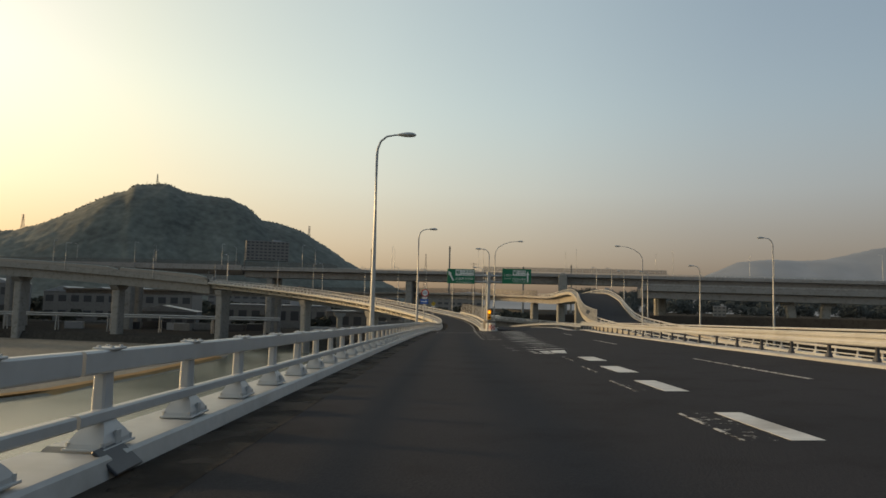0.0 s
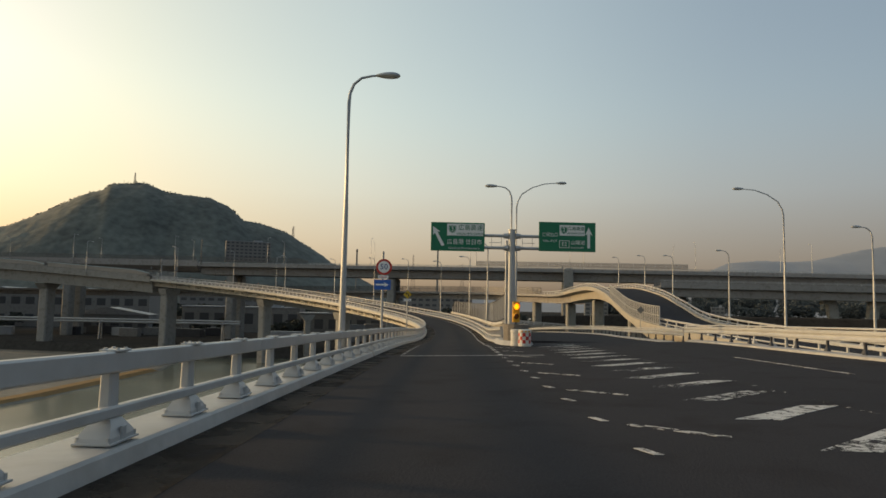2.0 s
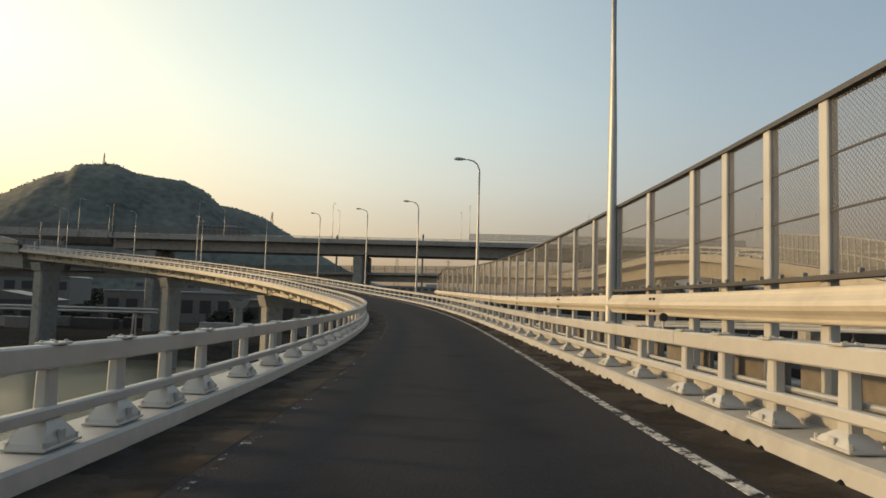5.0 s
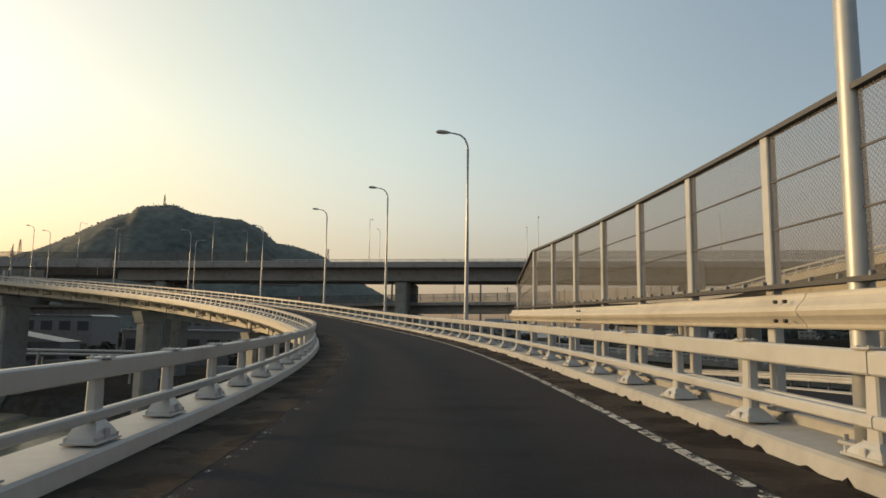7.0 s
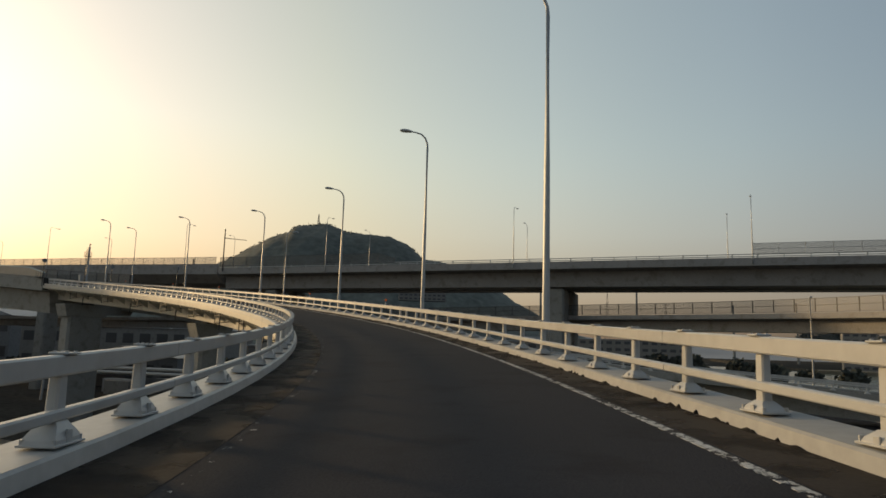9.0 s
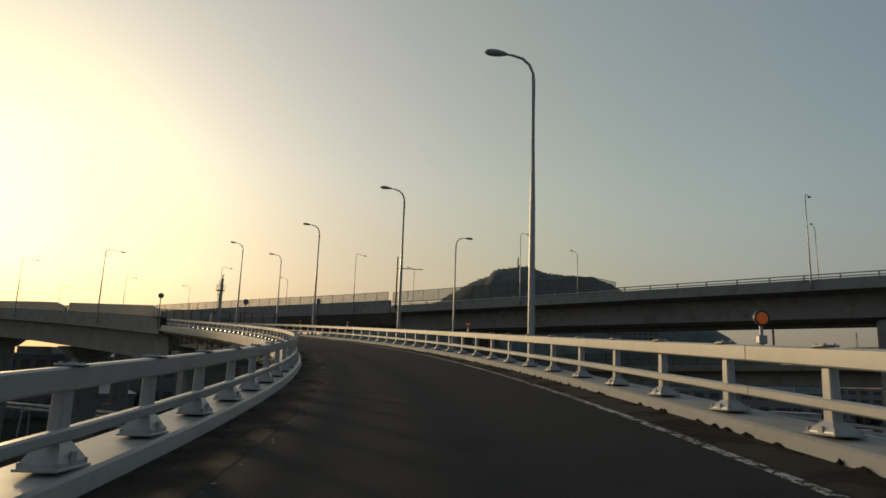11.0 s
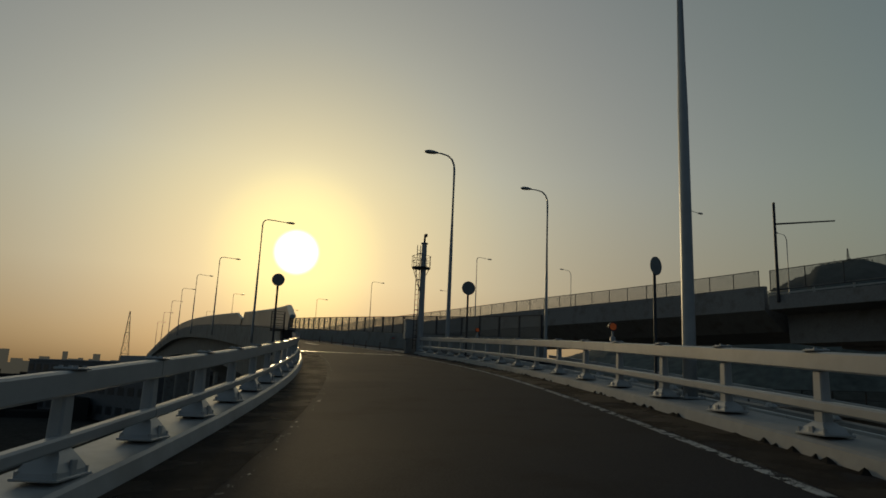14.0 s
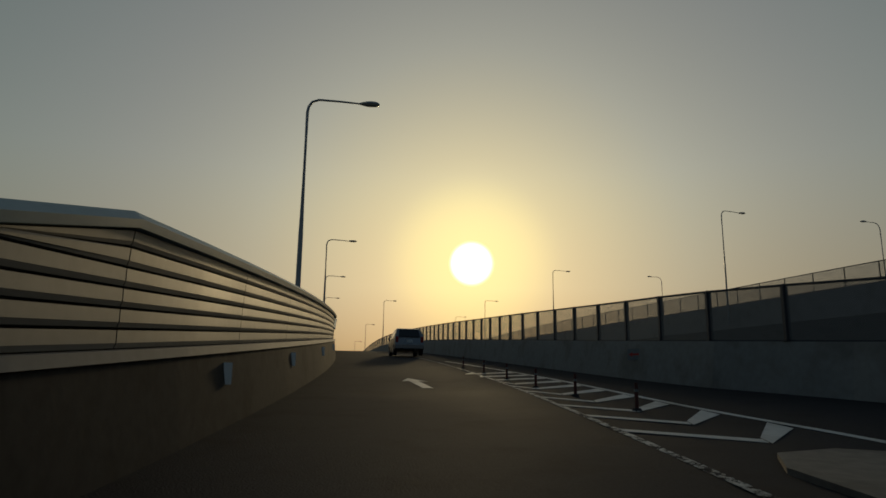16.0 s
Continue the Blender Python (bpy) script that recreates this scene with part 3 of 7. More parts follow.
def net_fence(line, edge, s0, s1, low, high, spacing, label, mat=None, post=(0.1, 0.16), post_mat=None, rails=(0.0, 1.0), group="", thin=0.025, drop=0.0, wire=None, stops=None):
    """Posts, horizontal tubes and netting on top of a wall."""
    f_low = low if callable(low) else (lambda s: low)
    f_high = high if callable(high) else (lambda s: high)
    fence = standing("net_fence", line.at(s0, edge(s0), f_low(s0)), label, "fence", group)
    inv = fence.matrix_world.inverted()
    pm = post_mat or WHITE_STEEL
    n = max(1, round((s1 - s0) / spacing))
    stops = stops or [s0 + (s1 - s0) * i / n for i in range(n + 1)]
    for a, b in zip(stops, stops[1:]):
        net_panel("net_panel", line, lambda s: edge(s), a, b, f_low, f_high, mat or NET, fence, spacing)
    for r in rails:
        def sec(s, r=r):
            u = f_low(s) + (f_high(s) - f_low(s)) * r
            return rect(edge(s) - thin, edge(s) + thin, u - thin, u + thin)
        swept_part("rail", line, sec, s0, s1, wire or pm, fence, spacing)
    first = None
    for s in stops:
        h = f_high(s) - f_low(s) + 0.03 + drop
        if first is None or abs(h - first_h) > 0.04:
            bm = bmesh.new()
            box(bm, (post[0], post[1], h), (0, 0, h / 2), 0.01)
            box(bm, (post[0] + 0.08, post[1] + 0.08, 0.03), (0, 0, 0.015))
            first, first_h = part("post", bm, pm, fence), h
            ob = first
        else:
            ob = new("post", first.data)
            ob.parent = fence
        ob.matrix_parent_inverse = inv
        ob.matrix_basis = line.place(s, edge(s) + post[0] / 2 - 0.03, f_low(s) - drop)
    return fence


def pier(x, y, low, top, w, d, turn, label, head=0.0, mat=None):
    """Concrete column with chamfered corners and a wider crosshead."""
    p = standing("pier", (x, y, low), label, "bridge pier", "bridge piers")
    p.rotation_euler = (0, 0, turn)
    bm = bmesh.new()
    box(bm, (w, d, top - low), (0, 0, (top - low) / 2), min(w, d) * 0.12)
    part("column", bm, mat or CONCRETE, p)
    if head:
        bm = bmesh.new()
        r = box(bm, (head, d * 1.05, 1.5), (0, 0, top - low - 0.75), 0.06)
        for v in r:
            if v.co.z < top - low - 0.9:
                v.co.x *= w / head * 1.15
        part("crosshead", bm, mat or CONCRETE, p)
    bm = bmesh.new()
    box(bm, (w * 0.5, d * 0.5, 0.14), (0, 0, top - low + 0.07), 0.01)
    part("bearing", bm, DARK_METAL, p)
    return p


def lettering(text, size, at, mat, parent, name="lettering", spread=1.0, depth=0.004):
    """Letters in Blender's own font as a mesh, facing -y."""
    c = bpy.data.curves.new(name, "FONT")
    c.body, c.size, c.extrude, c.align_x, c.align_y = text, size, depth, "CENTER", "CENTER"
    c.resolution_u = 2
    tmp = new(name, c)
    me = bpy.data.meshes.new_from_object(tmp.evaluated_get(bpy.context.evaluated_depsgraph_get()))
    bpy.data.objects.remove(tmp)
    me.materials.clear()
    me.materials.append(mat)
    ob = new(name, me)
    ob.parent = parent
    ob.matrix_basis = Matrix.Translation(at) @ Matrix.Rotation(radians(90), 4, "X") @ Matrix.Diagonal((spread, 1, 1, 1))
    return ob


def flat_shape(name, pts, at, mat, parent, depth=0.004, turn=0.0):
    """A plate cut to an outline in x and z, facing -y."""
    bm = bmesh.new()
    q = Matrix.Rotation(turn, 4, "Y")
    f = bm.faces.new([bm.verts.new(q @ Vector((x, 0, z))) for x, z in pts])
    g = bmesh.ops.extrude_face_region(bm, geom=[f])
    bmesh.ops.translate(bm, verts=[v for v in g["geom"] if isinstance(v, bmesh.types.BMVert)], vec=(0, -depth, 0))
    ob = part(name, bm, mat, parent)
    ob.matrix_basis = Matrix.Translation(at)
    return ob


def disc(r, n=32):
    return [(r * math.cos(2 * math.pi * i / n), r * math.sin(2 * math.pi * i / n)) for i in range(n)]


ARROW = [(-0.07, -0.5), (0.07, -0.5), (0.07, 0.18), (0.19, 0.12), (0, 0.5), (-0.19, 0.12), (-0.07, 0.18)]

# ---- the ramp: surface, kerbs, girder ----
tagged(sweep("road", ramp, lambda s: [(left_edge(s) - 0.03, 0), (right_edge(s) + 0.03, 0), (right_edge(s) + 0.03, -0.12), (left_edge(s) - 0.03, -0.12)], NOSE + 2, JOINT, ASPHALT, None, 2.0),
       "dark worn asphalt of a single lane ramp", "road", "", "structure")
tagged(sweep("road", ramp, lambda s: [(left_edge(s) - 0.03, 0), (outer_edge(s), 0), (outer_edge(s), -0.12), (left_edge(s) - 0.03, -0.12)], -30, NOSE + 2, ASPHALT, None, 2.0),
       "dark worn asphalt where the ramp leaves the road", "road", "", "structure")
tagged(sweep("approach_deck", ramp, lambda s: [(left_edge(s) - 0.62, -0.13), (outer_edge(s) + 0.9, -0.13), (outer_edge(s) + 0.9, -0.5), (outer_edge(s) - 1, -1.8), (left_edge(s) + 1, -1.8), (left_edge(s) - 0.62, -0.5)], -30, NOSE + 2, CONCRETE, None, 3.0),
       "grey concrete deck of the approach bridge", "bridge deck", "", "structure")
kerb("kerb_left_approach", ramp, left_edge, -30, 4.4, -1, "pale concrete kerb under the white railing", mat=PAINTED_KERB)
kerb("kerb_left_approach", ramp, left_edge, 4.6, GAP - 0.2, -1, "pale concrete kerb under the white railing", mat=PAINTED_KERB)
kerb("kerb_left", ramp, left_edge, GAP + 0.2, JOINT - 0.4, -1, "pale concrete kerb under the white railing", mat=PAINTED_KERB)
kerb("kerb_right", ramp, right_edge, NOSE + 1.5, 242.8, 1, "sunlit pale concrete kerb under the white railing")
L_RAIL = "white painted steel bridge railing with two box rails"
bridge_rail(ramp, left_edge, -14, 4.2, -1, L_RAIL, "railings of the ramp", 1.55)
bridge_rail(ramp, left_edge, 4.23, GAP - 0.02, -1, L_RAIL, "railings of the ramp", 1.5, phase=0.4)
bridge_rail(ramp, left_edge, GAP + 0.02, JOINT - 0.6, -1, L_RAIL, "railings of the ramp", 1.486, posts=post_stations(52.68, (74.45, 14), (82.42, 5), (85.3, 3), (91.82, 4), (128.24, 23), (132.76, 3), (164.8, 21), (167.61, 2), (238.43, 48)))
bridge_rail(ramp, right_edge, NOSE + 2, 242.6, 1, "sunlit white steel bridge railing with two box rails", "railings of the ramp", 1.738, extra=lambda s: float(np.interp(s, [96, 124, 225, 242], [0, 0.075, 0.075, 0.04])), foot=0.09,
            posts=post_stations(65.07, (75.97, 7), (82.37, 4), (85.29, 3), (90.2, 3), (121.56, 18), (136.17, 8), (165.2, 17), (170.2, 3), (171.31, 1), (173.07, 1), (242.35, 40)))


def deck_section(s):
    a, b = left_edge(s) - 0.62, right_edge(s) + 0.62
    m = (a + b) / 2
    return [(a, -0.1), (left_edge(s) - 0.1, -0.13), (right_edge(s) + 0.1, -0.13), (b, -0.1), (b, -0.42), (b - 1.1, -0.58), (m + 1.45, -0.62), (m + 1.45, -1.75), (m - 1.45, -1.75), (m - 1.45, -0.62), (a + 1.1, -0.58), (a, -0.42)]


ramp_deck = sweep("ramp_deck", ramp, deck_section, NOSE + 2, JOINT, GIRDER, None, 3.0)
tagged(ramp_deck, "cream painted steel box girder of the curved ramp", "bridge deck", "", "structure")
# brackets under the overhang of the inner side
bm = bmesh.new()
vs = [bm.verts.new((x, y, z)) for y in (-0.04, 0.04) for x, z in ((0, -0.44), (1.5, -0.62), (1.5, -1.3))]
for f in ((0, 1, 2), (5, 4, 3), (0, 3, 4, 1), (1, 4, 5, 2), (2, 5, 3, 0)):
    bm.faces.new([vs[i] for i in f])
bracket = part("bracket", bm, GIRDER, ramp_deck)
row(bracket, [ramp.place(s, left_edge(s) - 0.58, 0) for s in stations(100, 238, 3.0)])
# drain pipes clamped to the girder
bm = bmesh.new()
tube(bm, [(0, -1.2, -0.9), (0, 0.9, -0.95), (0.02, 1.1, -1.15), (0.02, 1.15, -2.0)], [0.05] * 4, 8)
pipe = part("drain_pipe", bm, DARK_METAL, ramp_deck)
row(pipe, [ramp.place(s, left_edge(s) + 0.75, 0) for s in stations(112, 232, 12.0)])

# little ribs under the overhang of the inner side
bm = bmesh.new()
box(bm, (0.5, 0.12, 0.16), (0.3, 0, -0.5), 0.01, taper=1.0)
rib = part("rib", bm, GIRDER, ramp_deck)
row(rib, [ramp.place(s, left_edge(s) - 0.6, 0) for s in stations(150, 239, 0.9)])
# angle braces hung on the girder
bm = bmesh.new()
for y0 in (0.0, 1.6):
    rod(bm, (-0.25, y0, -0.35), (-0.25, y0, -1.25), 0.035, seg=6)
rod(bm, (-0.25, 0, -0.6), (-0.25, 1.6, -0.6), 0.03, seg=6)
rod(bm, (-0.25, 0, -1.05), (-0.25, 1.2, -1.1), 0.03, seg=6)
rod(bm, (-0.25, 1.6, -1.2), (0.9, 1.6, -1.0), 0.03, seg=6)
brace = part("pipe_brace", bm, DARK_METAL, ramp_deck)
row(brace, [ramp.place(s, left_edge(s) - 0.25, 0) for s in stations(152, 232, 8.2)])

# dusty shoulder and wheel tracks on the lane
tagged(sweep("shoulder_dust", ramp, lambda s: [(left_edge(s), 0.001), (left_line(s) - 0.08, 0.001), (left_line(s) - 0.08, 0.003), (left_edge(s), 0.003)], GAP + 0.6, JOINT - 1, SHOULDER, None, 2.0), "brown dust on the shoulder beside the kerb", "road dust", "", "structure")
tagged(sweep("shoulder_dust", ramp, lambda s: [(left_edge(s), 0.001), (left_edge(s) + 0.55, 0.001), (left_edge(s) + 0.55, 0.003), (left_edge(s), 0.003)], -20, GAP - 0.6, SHOULDER, None, 2.0), "brown dust on the shoulder beside the kerb", "road dust", "", "structure")
tagged(sweep("shoulder_dust", ramp, lambda s: [(right_line(s) + 0.1, 0.001), (right_edge(s), 0.001), (right_edge(s), 0.003), (right_line(s) + 0.1, 0.003)], NOSE + 3, JOINT - 1, SHOULDER, None, 2.0), "brown dust on the shoulder beside the kerb", "road dust", "", "structure")


def gutter_grit(line, edge, s0, s1, side, seed, label):
    """Lumps of dirt and moss along the foot of a kerb."""
    rd = random.Random(seed)
    v, f = [], []
    s = s0
    while s < s1:
        s += rd.uniform(0.05, 0.5) if rd.random() < 0.75 else rd.uniform(0.4, 1.6)
        a, w, h = rd.uniform(0.04, 0.16), rd.uniform(0.03, 0.07), rd.uniform(0.015, 0.05)
        e = edge(s) + side * rd.uniform(-0.015, 0.01)
        k = len(v)
        for i in range(6):
            q = i * math.pi / 3
            v.append(line.at(s + a * math.cos(q) * rd.uniform(0.7, 1.2), e + w * math.sin(q), 0.0))
        v.append(line.at(s + a * 0.2, e, h))
        f += [(k + i, k + (i + 1) % 6, k + 6) for i in range(6)]
    return tagged(mesh_object("gutter_grit", v, f, GRIT), label, "grit", "", "stuff")


gutter_grit(ramp, right_edge, NOSE + 2, JOINT, 1, 21, "dark lumps of grit along the kerb foot")

# lane lines
stripe(ramp, right_line, NOSE - 1.5, 300, 0.1, "worn white line along the outer edge of the lane", mat=WORN_PAINT)
stripe(ramp, left_line, GAP + 0.5, 62, 0.1, "worn white line along the inner edge of the lane", mat=MID_PAINT)
stripe(ramp, left_line, 62, JOINT - 1, 0.09, "almost worn off white lane line", mat=FAINT_PAINT)
for s in (52.0, 53.78, 55.5, 57.2, 58.9, 60.6):
    bar_marking(ramp, [(s, 1.58), (s, 1.7), (s + 0.55, 1.66), (s + 0.55, 1.54)], "short white guide dash on the asphalt", mat=PAINT_WHITE)



def expansion_joint(line, s, a, b, label, mat):
    """Two rows of toothed steel plates across the lane, with a thin dark zigzag gap between them."""
    j = standing("expansion_joint", line.at(s, (a + b) / 2, 0), label, "expansion joint")
    inv = j.matrix_world.inverted()
    n = int((b - a) / 0.034)
    for nm, sg in (("near_comb", -1), ("far_comb", 1)):
        v, f = [], []
        for i in range(n + 1):
            l = a + (b - a) * i / n
            q = (i // 2) % 2
            inner = 0.06 * (q - 0.5) + sg * 0.02
            outer = sg * (0.17 + (0.0 if (i // 3) % 2 else 0.03))
            v += [line.at(s + inner, l, -0.02), line.at(s + inner, l, 0.007), line.at(s + outer, l, 0.007), line.at(s + outer, l, -0.02)]
        for i in range(n):
            k = 4 * i
            f += [(k + m, k + m + 1, k + m + 5, k + m + 4) for m in range(3)]
        ob = mesh_object(nm, v, f, mat, j)
        ob.matrix_parent_inverse = inv
        bm = bmesh.new()
        vs = [bm.verts.new((math.cos(q) * 0.06, math.sin(q) * 0.02, 0.0085)) for q in [math.pi * k / 5 for k in range(10)]]
        bm.faces.new(vs)
        slot = part("slot", bm, BLACK_RUBBER, j)
        slot.matrix_parent_inverse = inv
        row(slot, [line.place(s + sg * 0.1, l, 0) for l in stations(a + 0.2, b - 0.2, 0.27)])
    g = sweep("gap_seal", line, [(a, -0.02), (b, -0.02), (b, 0.003), (a, 0.003)], s - 0.24, s + 0.24, BLACK_RUBBER, j, 0.12)
    g.matrix_parent_inverse = inv


expansion_joint(ramp, GAP, left_edge(GAP) + 0.8, 2.9, "worn steel comb joint across the dark asphalt", JOINT_GREY)
expansion_joint(ramp, JOINT, left_edge(JOINT) + 0.2, 3.4, "worn steel comb joint shining in the low sun", JOINT_STEEL)
# the plate that bridges the kerb at the first joint
bm = bmesh.new()
for v in box(bm, (0.22, 0.36, 0.025), (0, 0, 0), 0.006, Matrix.Rotation(radians(40), 4, "Y")):
    pass
plate = part("kerb_joint_plate", bm, DARK_METAL)
plate.matrix_world = ramp.place(4.5, left_edge(4.5) - 0.04, 0.1)
tagged(plate, "dark steel plate over the joint in the kerb", "joint plate")

# hatching where the roads part: blocks first, then slanting bars
for i, s in enumerate((5.75, 9.65, 13.1, 16.8)):
    a, e = 2.88 + i * 0.2, 3.17 + i * 0.25
    bar_marking(ramp, [(s, a), (s, e), (s + 1.7, e + 0.03), (s + 1.7, a + 0.03)], "white block marking on the asphalt", mat=PAINT_WHITE)
    bar_marking(ramp, [(s, a - 0.4), (s, a - 0.03), (s + 1.7, a), (s + 1.7, a - 0.37)], "almost worn off white block marking", mat=FAINT_PAINT)
    bar_marking(ramp, [(s, a - 0.42), (s, a - 0.38), (s + 1.7, a - 0.35), (s + 1.7, a - 0.39)], "thin remains of a white block outline")
def hatch_in(s):
    return float(np.interp(s, [20, 29, 52, 60], [2.6, 2.75, 3.5, 3.6]))
def hatch_out(s):
    return float(np.interp(s, [20, 29.8, 34.6, 53, 61.5], [3.8, 4.14, 4.35, 5.25, 5.5]))
bar_marking(ramp, [(20.6, 3.2), (20.5, 3.56), (22.5, 3.82), (22.1, 3.26)], "white block marking on the asphalt", mat=PAINT_WHITE)
bar_marking(ramp, [(20.05, 2.84), (20.1, 3.14), (22.0, 3.2), (21.9, 2.9)], "half worn off white block marking", mat=HATCH_PAINT)
bar_marking(ramp, [(20.2, 2.58), (20.05, 2.8), (20.9, 2.72), (21.85, 2.68), (21.85, 2.56)], "thin remains of a white block outline")
for s in (22.2, 24.1, 26.3):
    bar_marking(ramp, [(s, 1.98), (s - 0.1, 2.3), (s, 2.32), (s + 0.1, 2.0)], "faded remains of a white hatching bar")
for i, s in enumerate(stations(22.9, 60.3, 1.7)):
    a = hatch_in(s) - 0.04
    f = (hatch_out(s + 1.1) - a + 0.1) / 1.7
    wear = (HATCH_PAINT, WORN_PAINT, MID_PAINT)[(i * 7 + i // 3) % 3]
    bar_marking(ramp, [(s, a), (s - 0.08, a + 0.45 * f), (s + 0.52 * f, a + 1.05 * f), (s + 0.55 * f, a + 0.62 * f)], "chipped inner end of a white hatching bar", mat=wear)
    bar_marking(ramp, [(s + 0.56 * f, a + 0.64 * f), (s + 0.53 * f, a + 1.07 * f), (s + 1.1 * f, a + 1.7 * f), (s + 1.14 * f, a + 1.27 * f)], "worn outer end of a white hatching bar", mat=WORN_PAINT if i % 3 == 1 else HATCH_PAINT)
    if s > 33 and i % 2:
        bar_marking(ramp, [(s - 0.4, 1.8), (s - 1.15, 2.5), (s - 1.05, 2.54), (s - 0.26, 1.86)], "faded remains of a white hatching bar", mat=WORN_PAINT)
for s in stations(34.6, 50.3, 1.74):
    bar_marking(ramp, [(s, 1.62), (s, 1.7), (s + 0.27, 1.62), (s + 0.27, 1.54)], "short worn white guide dash on the asphalt", mat=HATCH_PAINT)
stripe(ramp, lambda s: hatch_out(s) + 0.12, 22, 61, 0.08, "thin worn white line beside the hatching", mat=FAINT_PAINT)
for s in (-4.6, 11.7, 27.9, 44.1):
    stripe(ramp, lambda q: float(np.interp(q, [5, 18, 28, 34, 44, 51], [6.0, 6.4, 6.81, 7.12, 7.67, 8.0])), s, s + 6.1, 0.1, "white dashed lane line on the through road", mat=WORN_PAINT)

# ---- the through road on the far side of the nose ----
through_road = Route([(7.9, 60, -2.4), (9.35, 75, -2.78), (10.3, 84, -3.0), (11.8, 100, -3.4), (13.6, 140, -4.8), (15.0, 190, -6.9), (16.0, 230, -8.1)])
tagged(sweep("road", through_road, [(-3.2, 0), (5.3, 0), (5.3, -0.12), (-3.2, -0.12)], 6, through_road.length, ASPHALT, None, 3.0), "dark asphalt of the through road", "road", "", "structure")
tagged(sweep("through_deck", through_road, [(-3.6, -0.13), (5.9, -0.13), (5.9, -0.6), (4, -1.7), (-2, -1.7), (-3.6, -0.6)], 6, through_road.length, CONCRETE, None, 4.0), "grey concrete deck of the through road", "bridge deck", "", "structure")


def guard_rail(line, edge, s0, s1, label):
    """Corrugated beam on short dark posts above a pale kerb."""
    g = standing("guard_rail", line.at(s0, edge(s0), 0.2), label, "guard rail")
    inv = g.matrix_world.inverted()
    def sec(s):
        e = edge(s)
        prof = [(0.0, 0.42), (0.04, 0.45), (0.04, 0.51), (0.0, 0.55), (0.0, 0.58), (0.04, 0.62), (0.04, 0.69), (0.0, 0.72)]
        return [(e - a, u) for a, u in prof] + [(e + 0.02 - a * 0.6, u) for a, u in prof[::-1]]
    swept_part("beam", line, sec, s0, s1, WHITE_STEEL, g, 3.0)
    def cap(s):
        return rect(edge(s) - 0.03, edge(s) + 0.08, 0.75, 0.8, 0.012)
    swept_part("upper_rail", line, cap, s0, s1, WHITE_STEEL, g, 3.0)
    bm = bmesh.new()
    box(bm, (0.07, 0.075, 0.62), (0.1, 0, 0.22), 0.01)
    box(bm, (0.14, 0.2, 0.16), (0.09, 0, -0.02), 0.02, taper=0.4)
    first = part("post", bm, DARK_METAL, g, "short dark steel post")
    first.matrix_parent_inverse = inv
    row(first, [line.place(s, edge(s), 0.2) for s in stations(s0 + 0.5, s1 - 0.5, 2.0)])
    return g


guard_rail(ramp, lambda s: outer_edge(s) - 0.05, -20, NOSE + 3, "cream corrugated guard rail on short dark posts")
kerb("kerb_outer", ramp, lambda s: outer_edge(s) - 0.3, -30, NOSE + 2, 1, "pale sunlit kerb beneath the guard rail", 0.55)
far_edge = lambda s: 5.05
guard_rail(through_road, far_edge, 6.2, 150, "cream corrugated guard rail on short dark posts")
kerb("kerb_outer", through_road, lambda s: 4.75, 6.0, 160, 1, "pale sunlit kerb beneath the guard rail", 0.55)

# ---- nose: concrete block, barrels, flasher, sign gantry ----
def at_nose(s, lat, up=0.0):
    return ramp.at(s, lat, up)


block = standing("crash_block", at_nose(61.35, 2.92), "rounded grey concrete block at the nose of the roads", "concrete block")
bm = bmesh.new()
outline = [(-0.85, 2.6), (-0.95, 0.9), (-0.75, -0.2), (-0.3, -0.75), (0.3, -0.85), (0.8, -0.5), (1.0, 0.3), (1.05, 2.6)]
f = bm.faces.new([bm.verts.new((x * 0.55, y * 0.45 - 0.05, 0.0)) for x, y in outline])
g = bmesh.ops.extrude_face_region(bm, geom=[f])
bmesh.ops.translate(bm, verts=[v for v in g["geom"] if isinstance(v, bmesh.types.BMVert)], vec=(0, 0, 0.9))
part("body", bm, BLOCK_GREY, block)
bm = bmesh.new()
f = bm.faces.new([bm.verts.new((x * 0.85 - 0.05, y * 1.1 - 0.1, 0.0)) for x, y in outline])
g = bmesh.ops.extrude_face_region(bm, geom=[f])
for v in [v for v in g["geom"] if isinstance(v, bmesh.types.BMVert)]:
    v.co = Vector((v.co.x * 0.82, v.co.y * 0.9, 0.19))
part("plinth", bm, KERB, block, "stained pale kerb plinth")


